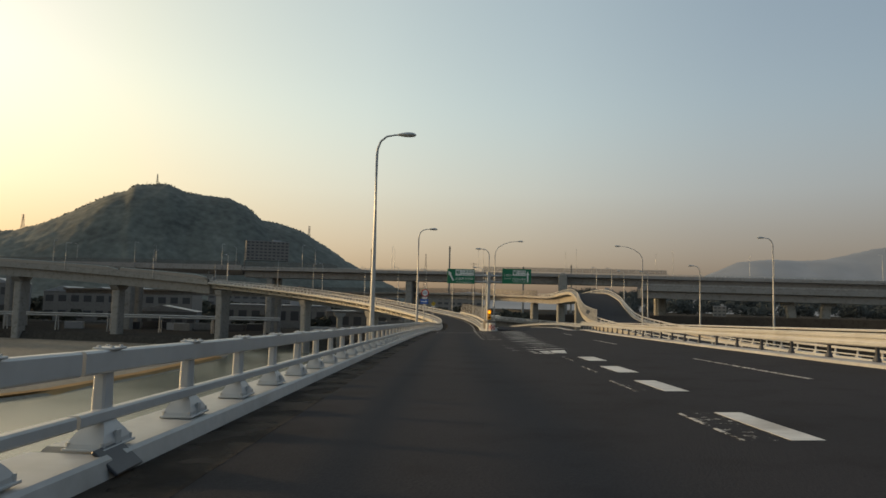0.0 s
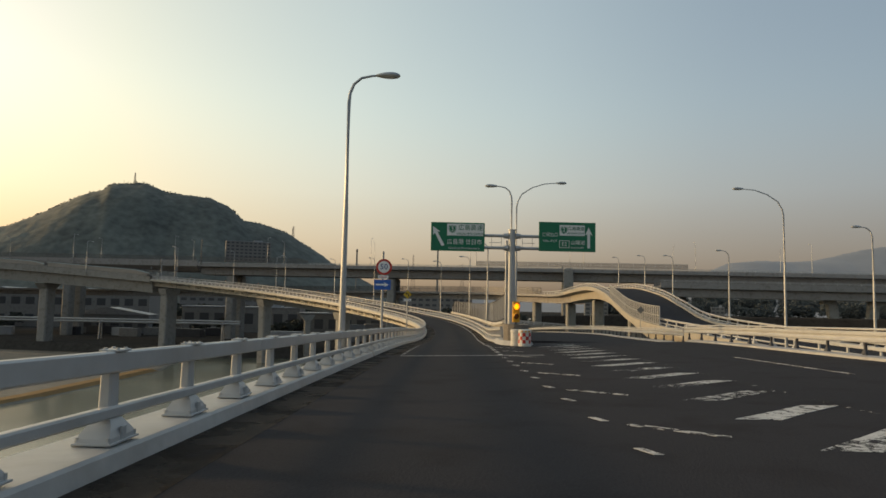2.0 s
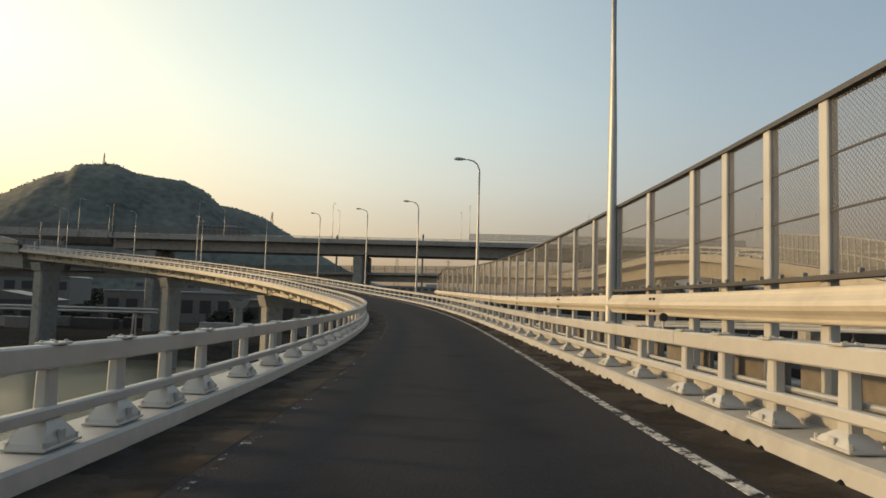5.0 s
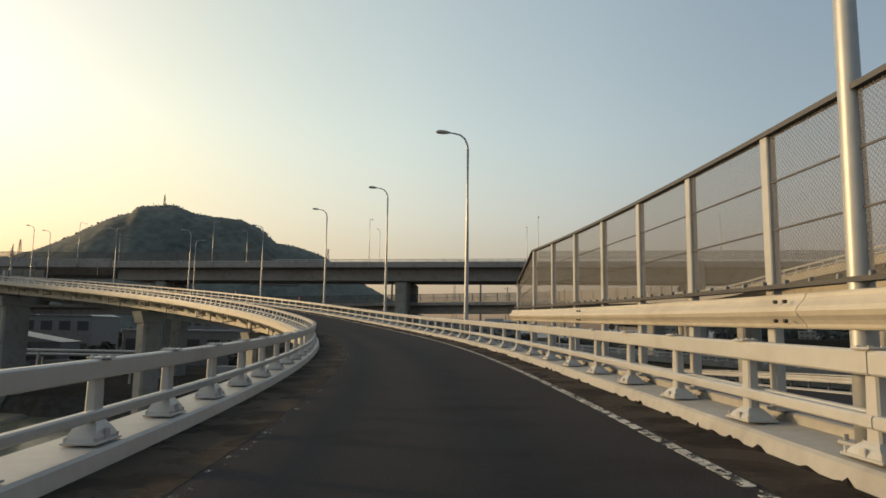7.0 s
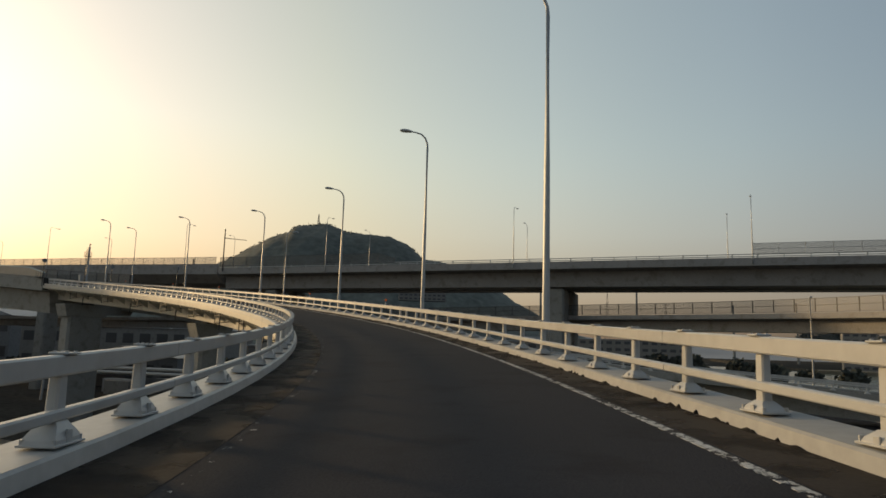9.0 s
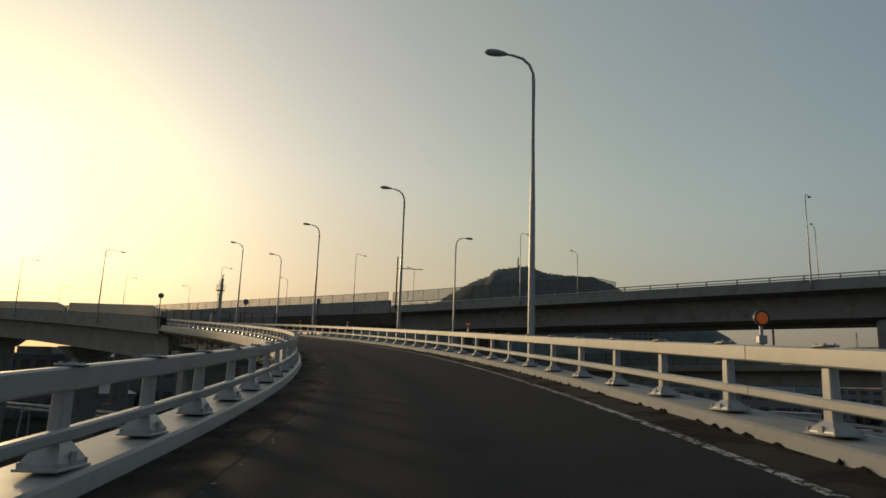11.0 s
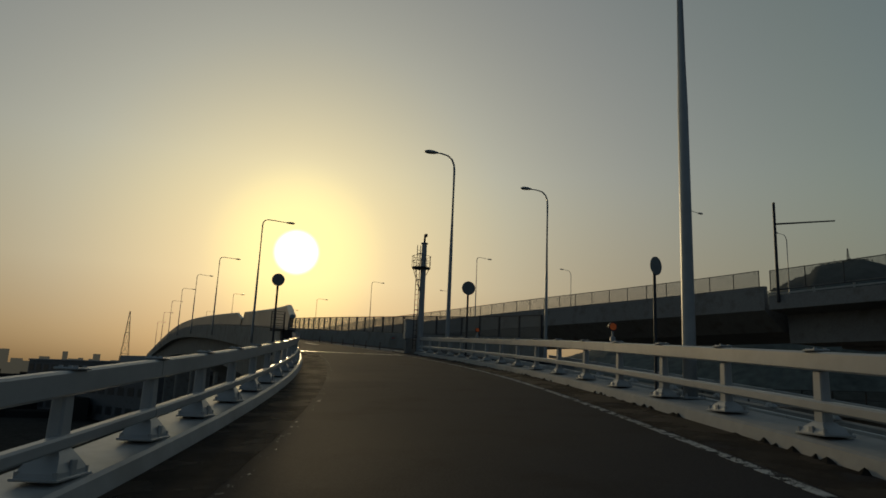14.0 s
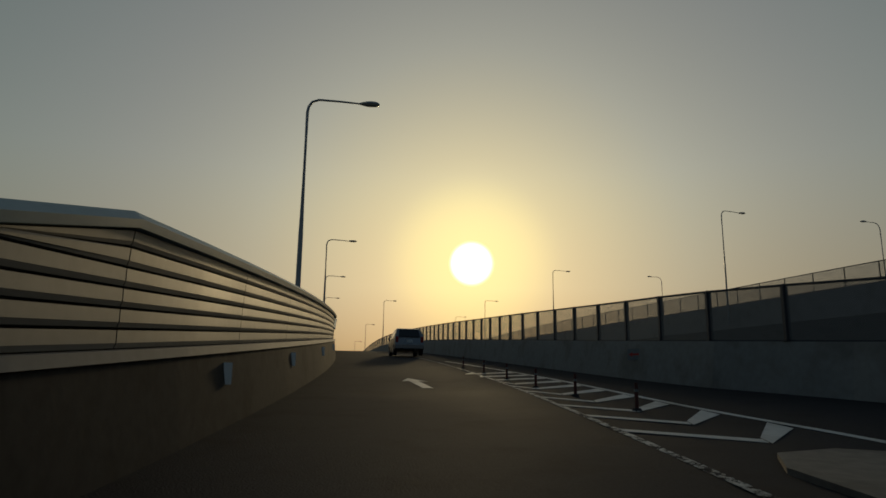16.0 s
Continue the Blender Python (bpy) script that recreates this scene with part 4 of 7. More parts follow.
def barrel(s, lat, checked):
    b = standing("sand_barrel", at_nose(s, lat, 0.0), "red and white checked crash barrel on the asphalt" if checked else "weathered white plastic crash barrel on the asphalt", "crash barrel", "barrels at the nose")
    n = 24
    for nm, prof in (("drum", [(0.285, 0.0), (0.3, 0.015), (0.3, 0.09), (0.285, 0.11), (0.285, 0.618)]), ("lid", [(0.284, 0.61), (0.3, 0.635), (0.3, 0.74), (0.265, 0.77), (0.0, 0.78)])):
        v, fc = [], []
        for r, z in prof:
            v += [(r * math.cos(2 * math.pi * i / n), r * math.sin(2 * math.pi * i / n), z) for i in range(n)]
        for k in range(len(prof) - 1):
            for i in range(n):
                fc.append((k * n + i, k * n + (i + 1) % n, (k + 1) * n + (i + 1) % n, (k + 1) * n + i))
        mesh_object(nm, v, fc, BARREL_WHITE, b)
    if checked:
        for ri in range(3):
            for ci in range(6):
                if (ri + ci) % 2:
                    continue
                a0, a1 = 2 * math.pi * (ci / 12 + 0.5), 2 * math.pi * ((ci + 1) / 12 + 0.5)
                m = 4
                vv = [(0.29 * math.cos(a0 + (a1 - a0) * q / m), 0.29 * math.sin(a0 + (a1 - a0) * q / m), 0.15 + 0.155 * (ri + h)) for h in (0, 1) for q in range(m + 1)]
                mesh_object("check", vv, [(q, q + 1, q + m + 2, q + m + 1) for q in range(m)], SIGN_RED, b, "faded red reflective square")
        for k in (-1, 0, 1):
            a = -math.pi / 2 + k * 0.55
            bm = bmesh.new()
            rod(bm, (0.29 * math.cos(a), 0.29 * math.sin(a), 0.69), (0.315 * math.cos(a), 0.315 * math.sin(a), 0.69), 0.042, seg=14)
            part("reflector", bm, AMBER_BODY, b, "round amber reflector")
    return b


for at_s, at_lat, checks in ((59.9, 2.8, False), (59.2, 3.07, True)):
    barrel(at_s, at_lat, checks).scale = (0.9, 0.9, 0.9)

flasher = standing("flashing_beacon", at_nose(61.3, 2.88, 0.9), "yellow two lamp hazard beacon, upper lamp lit", "hazard beacon")
flasher.scale = (0.78, 0.8, 0.9)
bm = bmesh.new()
box(bm, (0.4, 0.2, 1.02), (0, 0, 0.62), 0.03)
part("housing", bm, AMBER_BODY, flasher)
bm = bmesh.new()
rod(bm, (0, 0, 0), (0, 0, 0.14), 0.05)
box(bm, (0.26, 0.2, 0.03), (0, 0, 0.015), 0.004)
part("foot", bm, DARK_METAL, flasher)
for z, lit in ((0.88, True), (0.4, False)):
    bm = bmesh.new()
    r = bmesh.ops.create_uvsphere(bm, u_segments=20, v_segments=10, radius=0.14)
    for v in r["verts"]:
        v.co = Vector((v.co.x, v.co.y * 0.35 - 0.11, v.co.z + z))
    part("lamp", bm, AMBER_LIT if lit else AMBER_DARK, flasher, "lit amber lamp" if lit else "dark amber lamp", smooth=True)
    bm = bmesh.new()
    tube(bm, [(0.17 * math.cos(a), -0.1, z + 0.17 * math.sin(a)) for a in [math.pi * 2 * i / 16 for i in range(17)]], [0.022] * 17, 6)
    part("rim", bm, AMBER_BODY, flasher)
    v = []
    for i in range(9):
        a = math.pi * i / 8
        v += [(0.17 * math.cos(a), -0.1, z + 0.17 * math.sin(a)), (0.16 * math.cos(a), -0.28, z + 0.16 * math.sin(a) + 0.005)]
    mesh_object("visor", v, [(2 * i, 2 * i + 1, 2 * i + 3, 2 * i + 2) for i in range(8)], AMBER_BODY, flasher)
flasher.rotation_euler = (0, 0, radians(8))

gx, gy = 4.33, 61.9
ground_z = at_nose(62.3, 2.8).z
gantry = standing("sign_gantry", (gx, gy + 1.2, ground_z), "grey steel post with twin arms carrying road signs", "sign gantry")
H = 2.82 - ground_z
bm = bmesh.new()
rod(bm, (0, 0, 0), (0, 0, H), 0.19, 0.17, 24)
rod(bm, (0, 0, H), (0, 0, H + 0.03), 0.2, 0.2, 24)
box(bm, (0.75, 0.75, 0.05), (0, 0, 0.03), 0.01)
for a in range(4):
    box(bm, (0.02, 0.26, 0.4), (0.27 * math.cos(a * math.pi / 2), 0.27 * math.sin(a * math.pi / 2), 0.25), 0, Matrix.Rotation(a * math.pi / 2 + math.pi / 2, 4, "Z"), taper=0.3)
part("column", bm, GREY_STEEL, gantry, smooth=False)
for sgn, far in ((-1, 3.3), (1, 3.4)):
    for z in (H - 0.28, H - 0.86):
        bm = bmesh.new()
        rod(bm, (sgn * 0.2, 0, z), (sgn * far, 0, z), 0.075, 0.065, 14)
        part("arm", bm, GREY_STEEL, gantry)
        bm = bmesh.new()
        rod(bm, (sgn * 0.18, 0, z), (sgn * 0.36, 0, z), 0.15, 0.11, 12)
        rod(bm, (sgn * 0.36, 0, z), (sgn * 0.4, 0, z), 0.13, 0.13, 12)
        part("flange", bm, GREY_STEEL, gantry)
    bm = bmesh.new()
    rod(bm, (sgn * 0.5, 0.05, H - 0.6), (sgn * 1.1, 0.05, H - 0.6), 0.012, seg=6)
    rod(bm, (sgn * 0.5, 0.05, H - 0.86), (sgn * 0.5, 0.05, H - 0.28), 0.012, seg=6)
    rod(bm, (sgn * 0.97, 0.05, H - 0.86), (sgn * 0.97, 0.05, H - 0.28), 0.012, seg=6)
    part("cable_tube", bm, GREY_STEEL, gantry)


def sign_board(x0, x1, z0, z1, y, label):
    w, h = x1 - x0, z1 - z0
    b = standing("direction_sign", ((x0 + x1) / 2, y, z0), label, "road sign", "direction signs")
    bm = bmesh.new()
    box(bm, (w, 0.05, h), (0, 0, h / 2), 0.012)
    part("board", bm, SIGN_GREEN, b)
    for z in (0.3 * h, 0.78 * h):
        bm = bmesh.new()
        box(bm, (w * 0.96, 0.07, 0.06), (0, 0.06, z), 0.008)
        part("stiffener", bm, GREY_STEEL, b)
    return b, w, h


F = -0.027


def plate_on(b, x, z, w, h, mat, name="panel", d=0.006):
    return flat_shape(name, [(-w / 2, -h / 2), (w / 2, -h / 2), (w / 2, h / 2), (-w / 2, h / 2)], (x, F, z), mat, b, d)


def shield(b, x, z, k, number):
    pts = [(-0.5, 0.5), (0.5, 0.5), (0.52, 0.0), (0.35, -0.35), (0, -0.55), (-0.35, -0.35), (-0.52, 0.0)]
    flat_shape("shield", [(px * k, pz * k) for px, pz in pts], (x, F - 0.006, z), SIGN_GREEN, b, 0.004)
    flat_shape("shield_rim", [(px * k * 0.84, pz * k * 0.84) for px, pz in pts], (x, F - 0.009, z), SIGN_WHITE, b, 0.003)
    flat_shape("shield_face", [(px * k * 0.76, pz * k * 0.76) for px, pz in pts], (x, F - 0.0115, z), SIGN_GREEN, b, 0.003)
    lettering(number, k * 0.8, (x, F - 0.017, z), SIGN_WHITE, b)


b, w, h = sign_board(0.46, 3.01, 1.76, 3.12, gy + 1.05, "green direction sign with a slanting arrow, weathered lettering")
flat_shape("arrow", [(x * 1.0, z * 1.05) for x, z in ARROW], (-0.94, F, h * 0.52), SIGN_WHITE, b, 0.006, radians(-28))
plate_on(b, 0.35, h * 0.745, 1.72, 0.56, SIGN_WHITE)
shield(b, -0.26, h * 0.76, 0.34, "3")
lettering("広島高速", 0.3, (0.6, F - 0.012, h * 0.81), SIGN_GREEN, b, spread=0.98)
lettering("HIROSHIMA EXPWY", 0.15, (0.58, F - 0.012, h * 0.6), SIGN_GREEN, b, spread=0.95)
lettering("広島港 廿日市", 0.28, (0.32, F - 0.006, h * 0.31), SIGN_WHITE, b, spread=0.95)
lettering("Hiroshima Port Hatsukaichi", 0.135, (0.3, F - 0.006, h * 0.1), SIGN_WHITE, b, spread=0.98)
b, w, h = sign_board(5.59, 8.29, 1.84, 3.24, gy + 1.05, "green direction sign with an upright arrow, weathered lettering")
flat_shape("arrow", [(x * 0.95, z * 1.0) for x, z in ARROW], (1.02, F, h * 0.48), SIGN_WHITE, b, 0.006)
plate_on(b, 0.23, h * 0.72, 1.2, 0.5, SIGN_WHITE)
shield(b, -0.16, h * 0.73, 0.32, "2")
lettering("広島高速", 0.2, (0.42, F - 0.012, h * 0.78), SIGN_GREEN, b)
lettering("HIROSHIMA EXPWY", 0.1, (0.42, F - 0.012, h * 0.62), SIGN_GREEN, b)
lettering("仁保出口", 0.21, (-0.82, F - 0.006, h * 0.56), SIGN_WHITE, b, spread=0.9)
lettering("Niho EXIT", 0.16, (-0.82, F - 0.006, h * 0.35), SIGN_WHITE, b, spread=0.95)
plate_on(b, -0.14, h * 0.25, 0.48, 0.36, SIGN_WHITE, "route_border")
plate_on(b, -0.14, h * 0.25, 0.43, 0.31, SIGN_GREEN, "route_plate", 0.01)
lettering("E2", 0.26, (-0.14, F - 0.014, h * 0.25), SIGN_WHITE, b)
lettering("山陽道", 0.23, (0.5, F - 0.006, h * 0.3), SIGN_WHITE, b)
lettering("SANYO EXP", 0.12, (0.48, F - 0.006, h * 0.13), SIGN_WHITE, b)
street_lamp((gx + 0.1, gy + 2.3, ground_z), 5.13 - ground_z, 0.75, math.pi, "hook")
street_lamp((5.46, 70.4, ground_z - 0.4), 6.5 - ground_z + 0.4, 2.35, 0.0, "sweep", label="tall grey street lamp with a long rising arm")
bm = bmesh.new()
rod(bm, (-0.25, 0.02, 0), (-0.25, 0.02, H - 0.5), 0.055, 0.05, 14)
part("cable_post", bm, GREY_STEEL, gantry, "slim grey cable pipe beside the column")
# end of the guard rail in front of the column
er = standing("guard_rail_end", at_nose(NOSE - 0.4, 2.86, 0), "cream box end of the guard rail on white legs", "guard rail")
bm = bmesh.new()
box(bm, (0.2, 2.5, 0.36), (0, 0.9, 0.68), 0.04)
part("end_box", bm, WHITE_STEEL, er)
bm = bmesh.new()
box(bm, (0.02, 2.52, 0.15), (-0.105, 0.9, 0.68), 0.004)
part("recess_panel", bm, KERB, er)
for y in (-0.3, 1.0, 2.0):
    bm = bmesh.new()
    box(bm, (0.08, 0.08, 0.55), (0.02, y, 0.27), 0.008)
    part("leg", bm, WHITE_STEEL, er)
er.rotation_euler = (0, 0, radians(3))

# roadside signs on the inner railing
def post_sign(s, lat, top, label):
    return standing("road_sign", ramp.at(s, lat, -0.1), label, "road sign", "roadside signs"), top + 0.1


sg, top = post_sign(59.75, -2.92, 4.15, "round red-rimmed speed limit sign above a blue arrow plate")
bm = bmesh.new()
rod(bm, (0, 0, -0.3), (0, 0, top - 0.1), 0.055, 0.05, 14)
part("pole", bm, GREY_STEEL, sg)
zc = 0.76 - ramp.at(59.75, -2.92, -0.1).z
flat_shape("rim", disc(0.34), (0.05, -0.07, zc), SIGN_RED, sg, 0.012)
flat_shape("face", disc(0.25), (0.05, -0.082, zc), SIGN_WHITE, sg, 0.004)
lettering("50", 0.34, (0.05, -0.092, zc), SIGN_NAVY, sg)
flat_shape("plate", [(-0.22, -0.07), (0.22, -0.07), (0.22, 0.07), (-0.22, 0.07)], (0.03, -0.07, zc - 0.43), SIGN_WHITE, sg, 0.008)
flat_shape("plate_arrow", [(-0.16, -0.012), (0.14, -0.012), (0.17, 0.0), (0.14, 0.012), (-0.16, 0.012)], (0.03, -0.079, zc - 0.43), SIGN_RED, sg, 0.003)
flat_shape("arrow_plate", [(-0.35, -0.21), (0.35, -0.21), (0.35, 0.21), (-0.35, 0.21)], (0.0, -0.07, zc - 0.75), SIGN_BLUE, sg, 0.012)
flat_shape("arrow", [(x * 0.52, z * 0.56) for x, z in ARROW], (0.0, -0.083, zc - 0.75), SIGN_WHITE, sg, 0.003, radians(90))
sg, top = post_sign(72.4, left_edge(72.4) - 0.5, 3.2, "yellow diamond bend warning sign on a slim pole")
zc = -0.21 - ramp.at(72.4, -2.8, -0.1).z
bm = bmesh.new()
rod(bm, (0, 0, -0.3), (0, 0, zc + 0.2), 0.04, seg=12)
part("pole", bm, GREY_STEEL, sg)
flat_shape("diamond", [(0, -0.26), (0.26, 0), (0, 0.26), (-0.26, 0)], (0.02, -0.06, zc), SIGN_YELLOW, sg, 0.01)
flat_shape("bend_arrow", [(0.04, -0.12), (0.1, -0.12), (0.1, -0.02), (0.05, 0.05), (-0.04, 0.09), (-0.03, 0.13), (-0.13, 0.08), (-0.07, 0.0), (-0.05, 0.04), (0.02, 0.0), (0.04, -0.04)], (0.02, -0.072, zc), SIGN_BLACK, sg, 0.003)
flat_shape("plate", [(-0.24, -0.075), (0.24, -0.075), (0.24, 0.075), (-0.24, 0.075)], (0.0, -0.06, zc - 0.33), SIGN_WHITE, sg, 0.01)
lettering("R=120m", 0.14, (0.0, -0.074, zc - 0.335), SIGN_NAVY, sg)

# ---- fence and round beam beside the ramp ----
wall_lat = lambda s: float(np.interp(s, [66, 80, 100, 127], [2.82, 3.0, 3.06, 3.14]))
F0, F1 = 67.46, 127.2
lift = lambda s: float(np.interp(s, [70, 79, 90, 122], [0.04, 0.06, 0.125, 0.145]))
beam = standing("round_beam", ramp.at(NOSE + 4, 2.8, 0.2), "cream corrugated steel guard beam behind the railing", "guard beam")
def beam_sec(s):
    c = wall_lat(s) - 0.08
    return [(c - (0.1 + 0.03 * math.cos(4 * a)) * math.cos(a), 0.98 + lift(s) + 0.148 * math.sin(a)) for a in [math.pi * (i / 12 - 0.5) for i in range(13)]] + [(c + 0.03, 1.12 + lift(s)), (c + 0.03, 0.84 + lift(s))]
cuts = stations(NOSE + 3.5, F1 + 0.15, 6.95)
for a, b2 in zip(cuts, cuts[1:]):
    swept_part("beam_length", ramp, beam_sec, a, b2 - 0.012, GIRDER, beam, 1.738)
for s in cuts[:-1]:
    for ds in (0.15, 0.3):
        for u in (0.9, 1.06):
            bm = bmesh.new()
            rod(bm, (0.0, 0, 0), (-0.03, 0, 0), 0.016, seg=6)
            bolt = part("bolt", bm, DARK_METAL, beam)
            bolt.matrix_parent_inverse = beam.matrix_world.inverted()
            bolt.matrix_basis = ramp.place(s + ds, wall_lat(s) - 0.195, u + lift(s))
f_low = lambda s: 1.22 + lift(s)
f_top = lambda s: float(np.interp(s, [67, 75, 79, 90, 125.6, F1], [2.56, 2.62, 2.67, 2.74, 2.76, 1.95]))
net_fence(ramp, wall_lat, 67.5, 127.13, f_low, f_top, 1.8, "tall net fence with pale posts and dark top rail", NET, (0.09, 0.13), WHITE_STEEL, (0.36, 0.68), thin=0.008, drop=1.12, wire=DARK_METAL,
          stops=post_stations(67.5, (70.8, 2), (72.5, 1), (75.2, 2), (77.0, 1), (80.5, 2), (82.35, 1), (86.1, 4), (91.2, 3), (121.75, 17), (127.13, 3)))
wing_top = lambda s: f_low(s) + 0.42 + (s - 64.2) * 0.29
net_fence(ramp, wall_lat, 64.2, F0 - 0.16, f_low, wing_top, 1.55, "short net fence falling to its end at the nose", NET, (0.09, 0.13), WHITE_STEEL, (0.36, 0.68), thin=0.008, drop=1.12, wire=DARK_METAL)
tagged(sweep("fence_cap", ramp, lambda s: rect(wall_lat(s) - 0.05, wall_lat(s) + 0.06, wing_top(s), wing_top(s) + 0.045), 64.2, F0 - 0.02, DARK_METAL, None, 0.8), "dark steel capping falling along the fence end", "fence rail")
sill = tagged(sweep("fence_sill", ramp, lambda s: rect(wall_lat(s) - 0.1, wall_lat(s) + 0.06, 1.18 + lift(s), 1.22 + lift(s)), F0, F1, DARK_METAL, None, 1.738), "dark steel sill under the net fence", "fence rail")
tagged(sweep("fence_cap", ramp, lambda s: rect(wall_lat(s) - 0.05, wall_lat(s) + 0.06, f_top(s), f_top(s) + 0.045), F0, F1, DARK_METAL, None, 1.738), "dark steel capping along the net fence", "fence rail")
bm = bmesh.new()
box(bm, (0.04, 0.03, 0.04), (-0.03, 0, 0.015), 0.005)
clip_one = part("clip", bm, SIGN_BACK, sill, "small grey steel clip")
row(clip_one, [ramp.place(s, wall_lat(s) - 0.06, 1.215 + lift(s)) for s in stations(F0 + 0.1, F1 - 0.1, 0.37)])
for s in (77.3, 86.0, 94.7, 103.4, 118.9, 126.0):
    r = standing("delineator", ramp.at(s, right_edge(s) + 0.2, 0.8), "small round delineator head on the railing", "delineator", "delineators")
    bm = bmesh.new()
    rod(bm, (0, 0, 0), (0, 0, 0.1), 0.014, seg=8)
    part("stem", bm, GREY_STEEL, r)
    bm = bmesh.new()
    rod(bm, (0, -0.02, 0.14), (0, 0.02, 0.14), 0.05, seg=16)
    part("reflector", bm, DARK_METAL, r)

tagged(sweep("kerb_upstand", ramp, lambda s: rect(right_edge(s) + 0.5, right_edge(s) + 0.6, 0.12, 0.235, 0.012), 66, 127, KERB, None, 1.738), "pale concrete upstand along the back of the kerb", "kerb", "", "structure")
screen = standing("splash_screen", ramp.at(70, right_edge(70) + 0.75, 0.1), "weathered grey-brown panels low behind the railing", "screen")
for a in stations(70.2, 98.0, 1.74)[:-1]:
    swept_part("panel", ramp, lambda s: rect(wall_lat(s) + 0.14, wall_lat(s) + 0.19, 0.1, 0.66, 0.01), a + 0.12, a + 1.6, BLOCK_GREY, screen, 0.8)

# ---- street lamps along the ramp ----
for s, up in ((23.0, 7.4), (48.6, 7.55)):
    street_lamp(ramp.at(s, left_edge(s) - 0.5, 0.15), up - 0.15, 0.75, ramp.turn(s), thick=1.1)
for s, up, off in ((89.5, 8.0, 0.46), (113.3, 8.4, 0.46), (135.7, 8.7, 0.34), (153.9, 9.35, 0.5), (168.95, 9.28, 0.62), (184.1, 8.52, 0.46), (202.25, 8.42, 0.72), (219.6, 8.68, 0.5), (238.4, 8.95, 0.42)):
    street_lamp(ramp.at(s, right_edge(s) + off, 0.15), up - 0.15, 0.8, ramp.turn(s) + math.pi, thick=1.2)
# cable pipe behind the outer railing
duct = standing("cable_duct", ramp.at(NOSE + 3, right_edge(NOSE + 3) + 0.34, 0.48), "thin grey cable pipe strapped behind the railing", "cable pipe")
for a, b2 in zip(stations(NOSE + 3, 242, 22.0), stations(NOSE + 3, 242, 22.0)[1:]):
    swept_part("pipe_length", ramp, lambda s: [(right_edge(s) + 0.32 + 0.024 * math.cos(q * math.pi / 4), 0.42 + 0.024 * math.sin(q * math.pi / 4)) for q in range(8)], a, b2, GREY_STEEL, duct, 1.738)

# ---- the wide road beyond the joint ----
def right_limit(s):
    return float(np.interp(s, [242, 247, 251.5, 253, 256, 263.5, 270, 285, 320, 620], [10.4, 9.6, 8.75, 7.9, 6.9, 6.3, 5.9, 5.6, 5.4, 5.4]))


tagged(sweep("road", ramp, lambda s: [(left_edge(s) - 0.03, 0), (right_limit(s), 0), (right_limit(s), -0.12), (left_edge(s) - 0.03, -0.12)], JOINT, 600, ASPHALT, None, 3.0),
       "dark worn asphalt of the merging road", "road", "", "structure")
tagged(sweep("merge_deck", ramp, lambda s: [(left_edge(s) - 0.62, -0.13), (right_limit(s) + 0.5, -0.13), (right_limit(s) + 0.5, -0.6), (right_limit(s) - 1.2, -3.5), (left_edge(s) + 0.6, -3.5), (left_edge(s) + 0.3, -0.9), (left_edge(s) - 0.62, -0.6)], JOINT, 600, CONCRETE, None, 4.0),
       "grey concrete deck of the merging road", "bridge deck", "", "structure")
WALL_END = JOINT - 0.2
# darker than wall_outer: the shade of this side is in its colour
tagged(sweep("wall_left", ramp, lambda s: [(left_edge(s), -0.1), (left_edge(s) - 0.1, 0.86), (left_edge(s) - 0.36, 0.88), (left_edge(s) - 0.62, 0.84), (left_edge(s) - 0.62, -0.6), (left_edge(s), -0.6)], WALL_END, 600, DARK_CONCRETE, None, 3.0),
       "stained concrete parapet darkened as in shade, below the noise barrier", "wall", "", "structure")


tagged(sweep("wall_outer", ramp, lambda s: rect(left_edge(s) - 0.69, left_edge(s) - 0.625, -0.75, 0.85), WALL_END + 0.1, 600, CONCRETE, None, 3.0), "grey concrete outer face of the parapet", "wall", "", "structure")
tagged(sweep("wall_ledge", ramp, lambda s: [(left_edge(s) - 0.06, 0.87), (left_edge(s) - 0.4, 0.89), (left_edge(s) - 0.4, 0.97), (left_edge(s) - 0.08, 0.96)], WALL_END + 0.2, 600, WALL_GREY, None, 3.0), "grey steel ledge along the top of the parapet", "wall ledge", "", "structure")


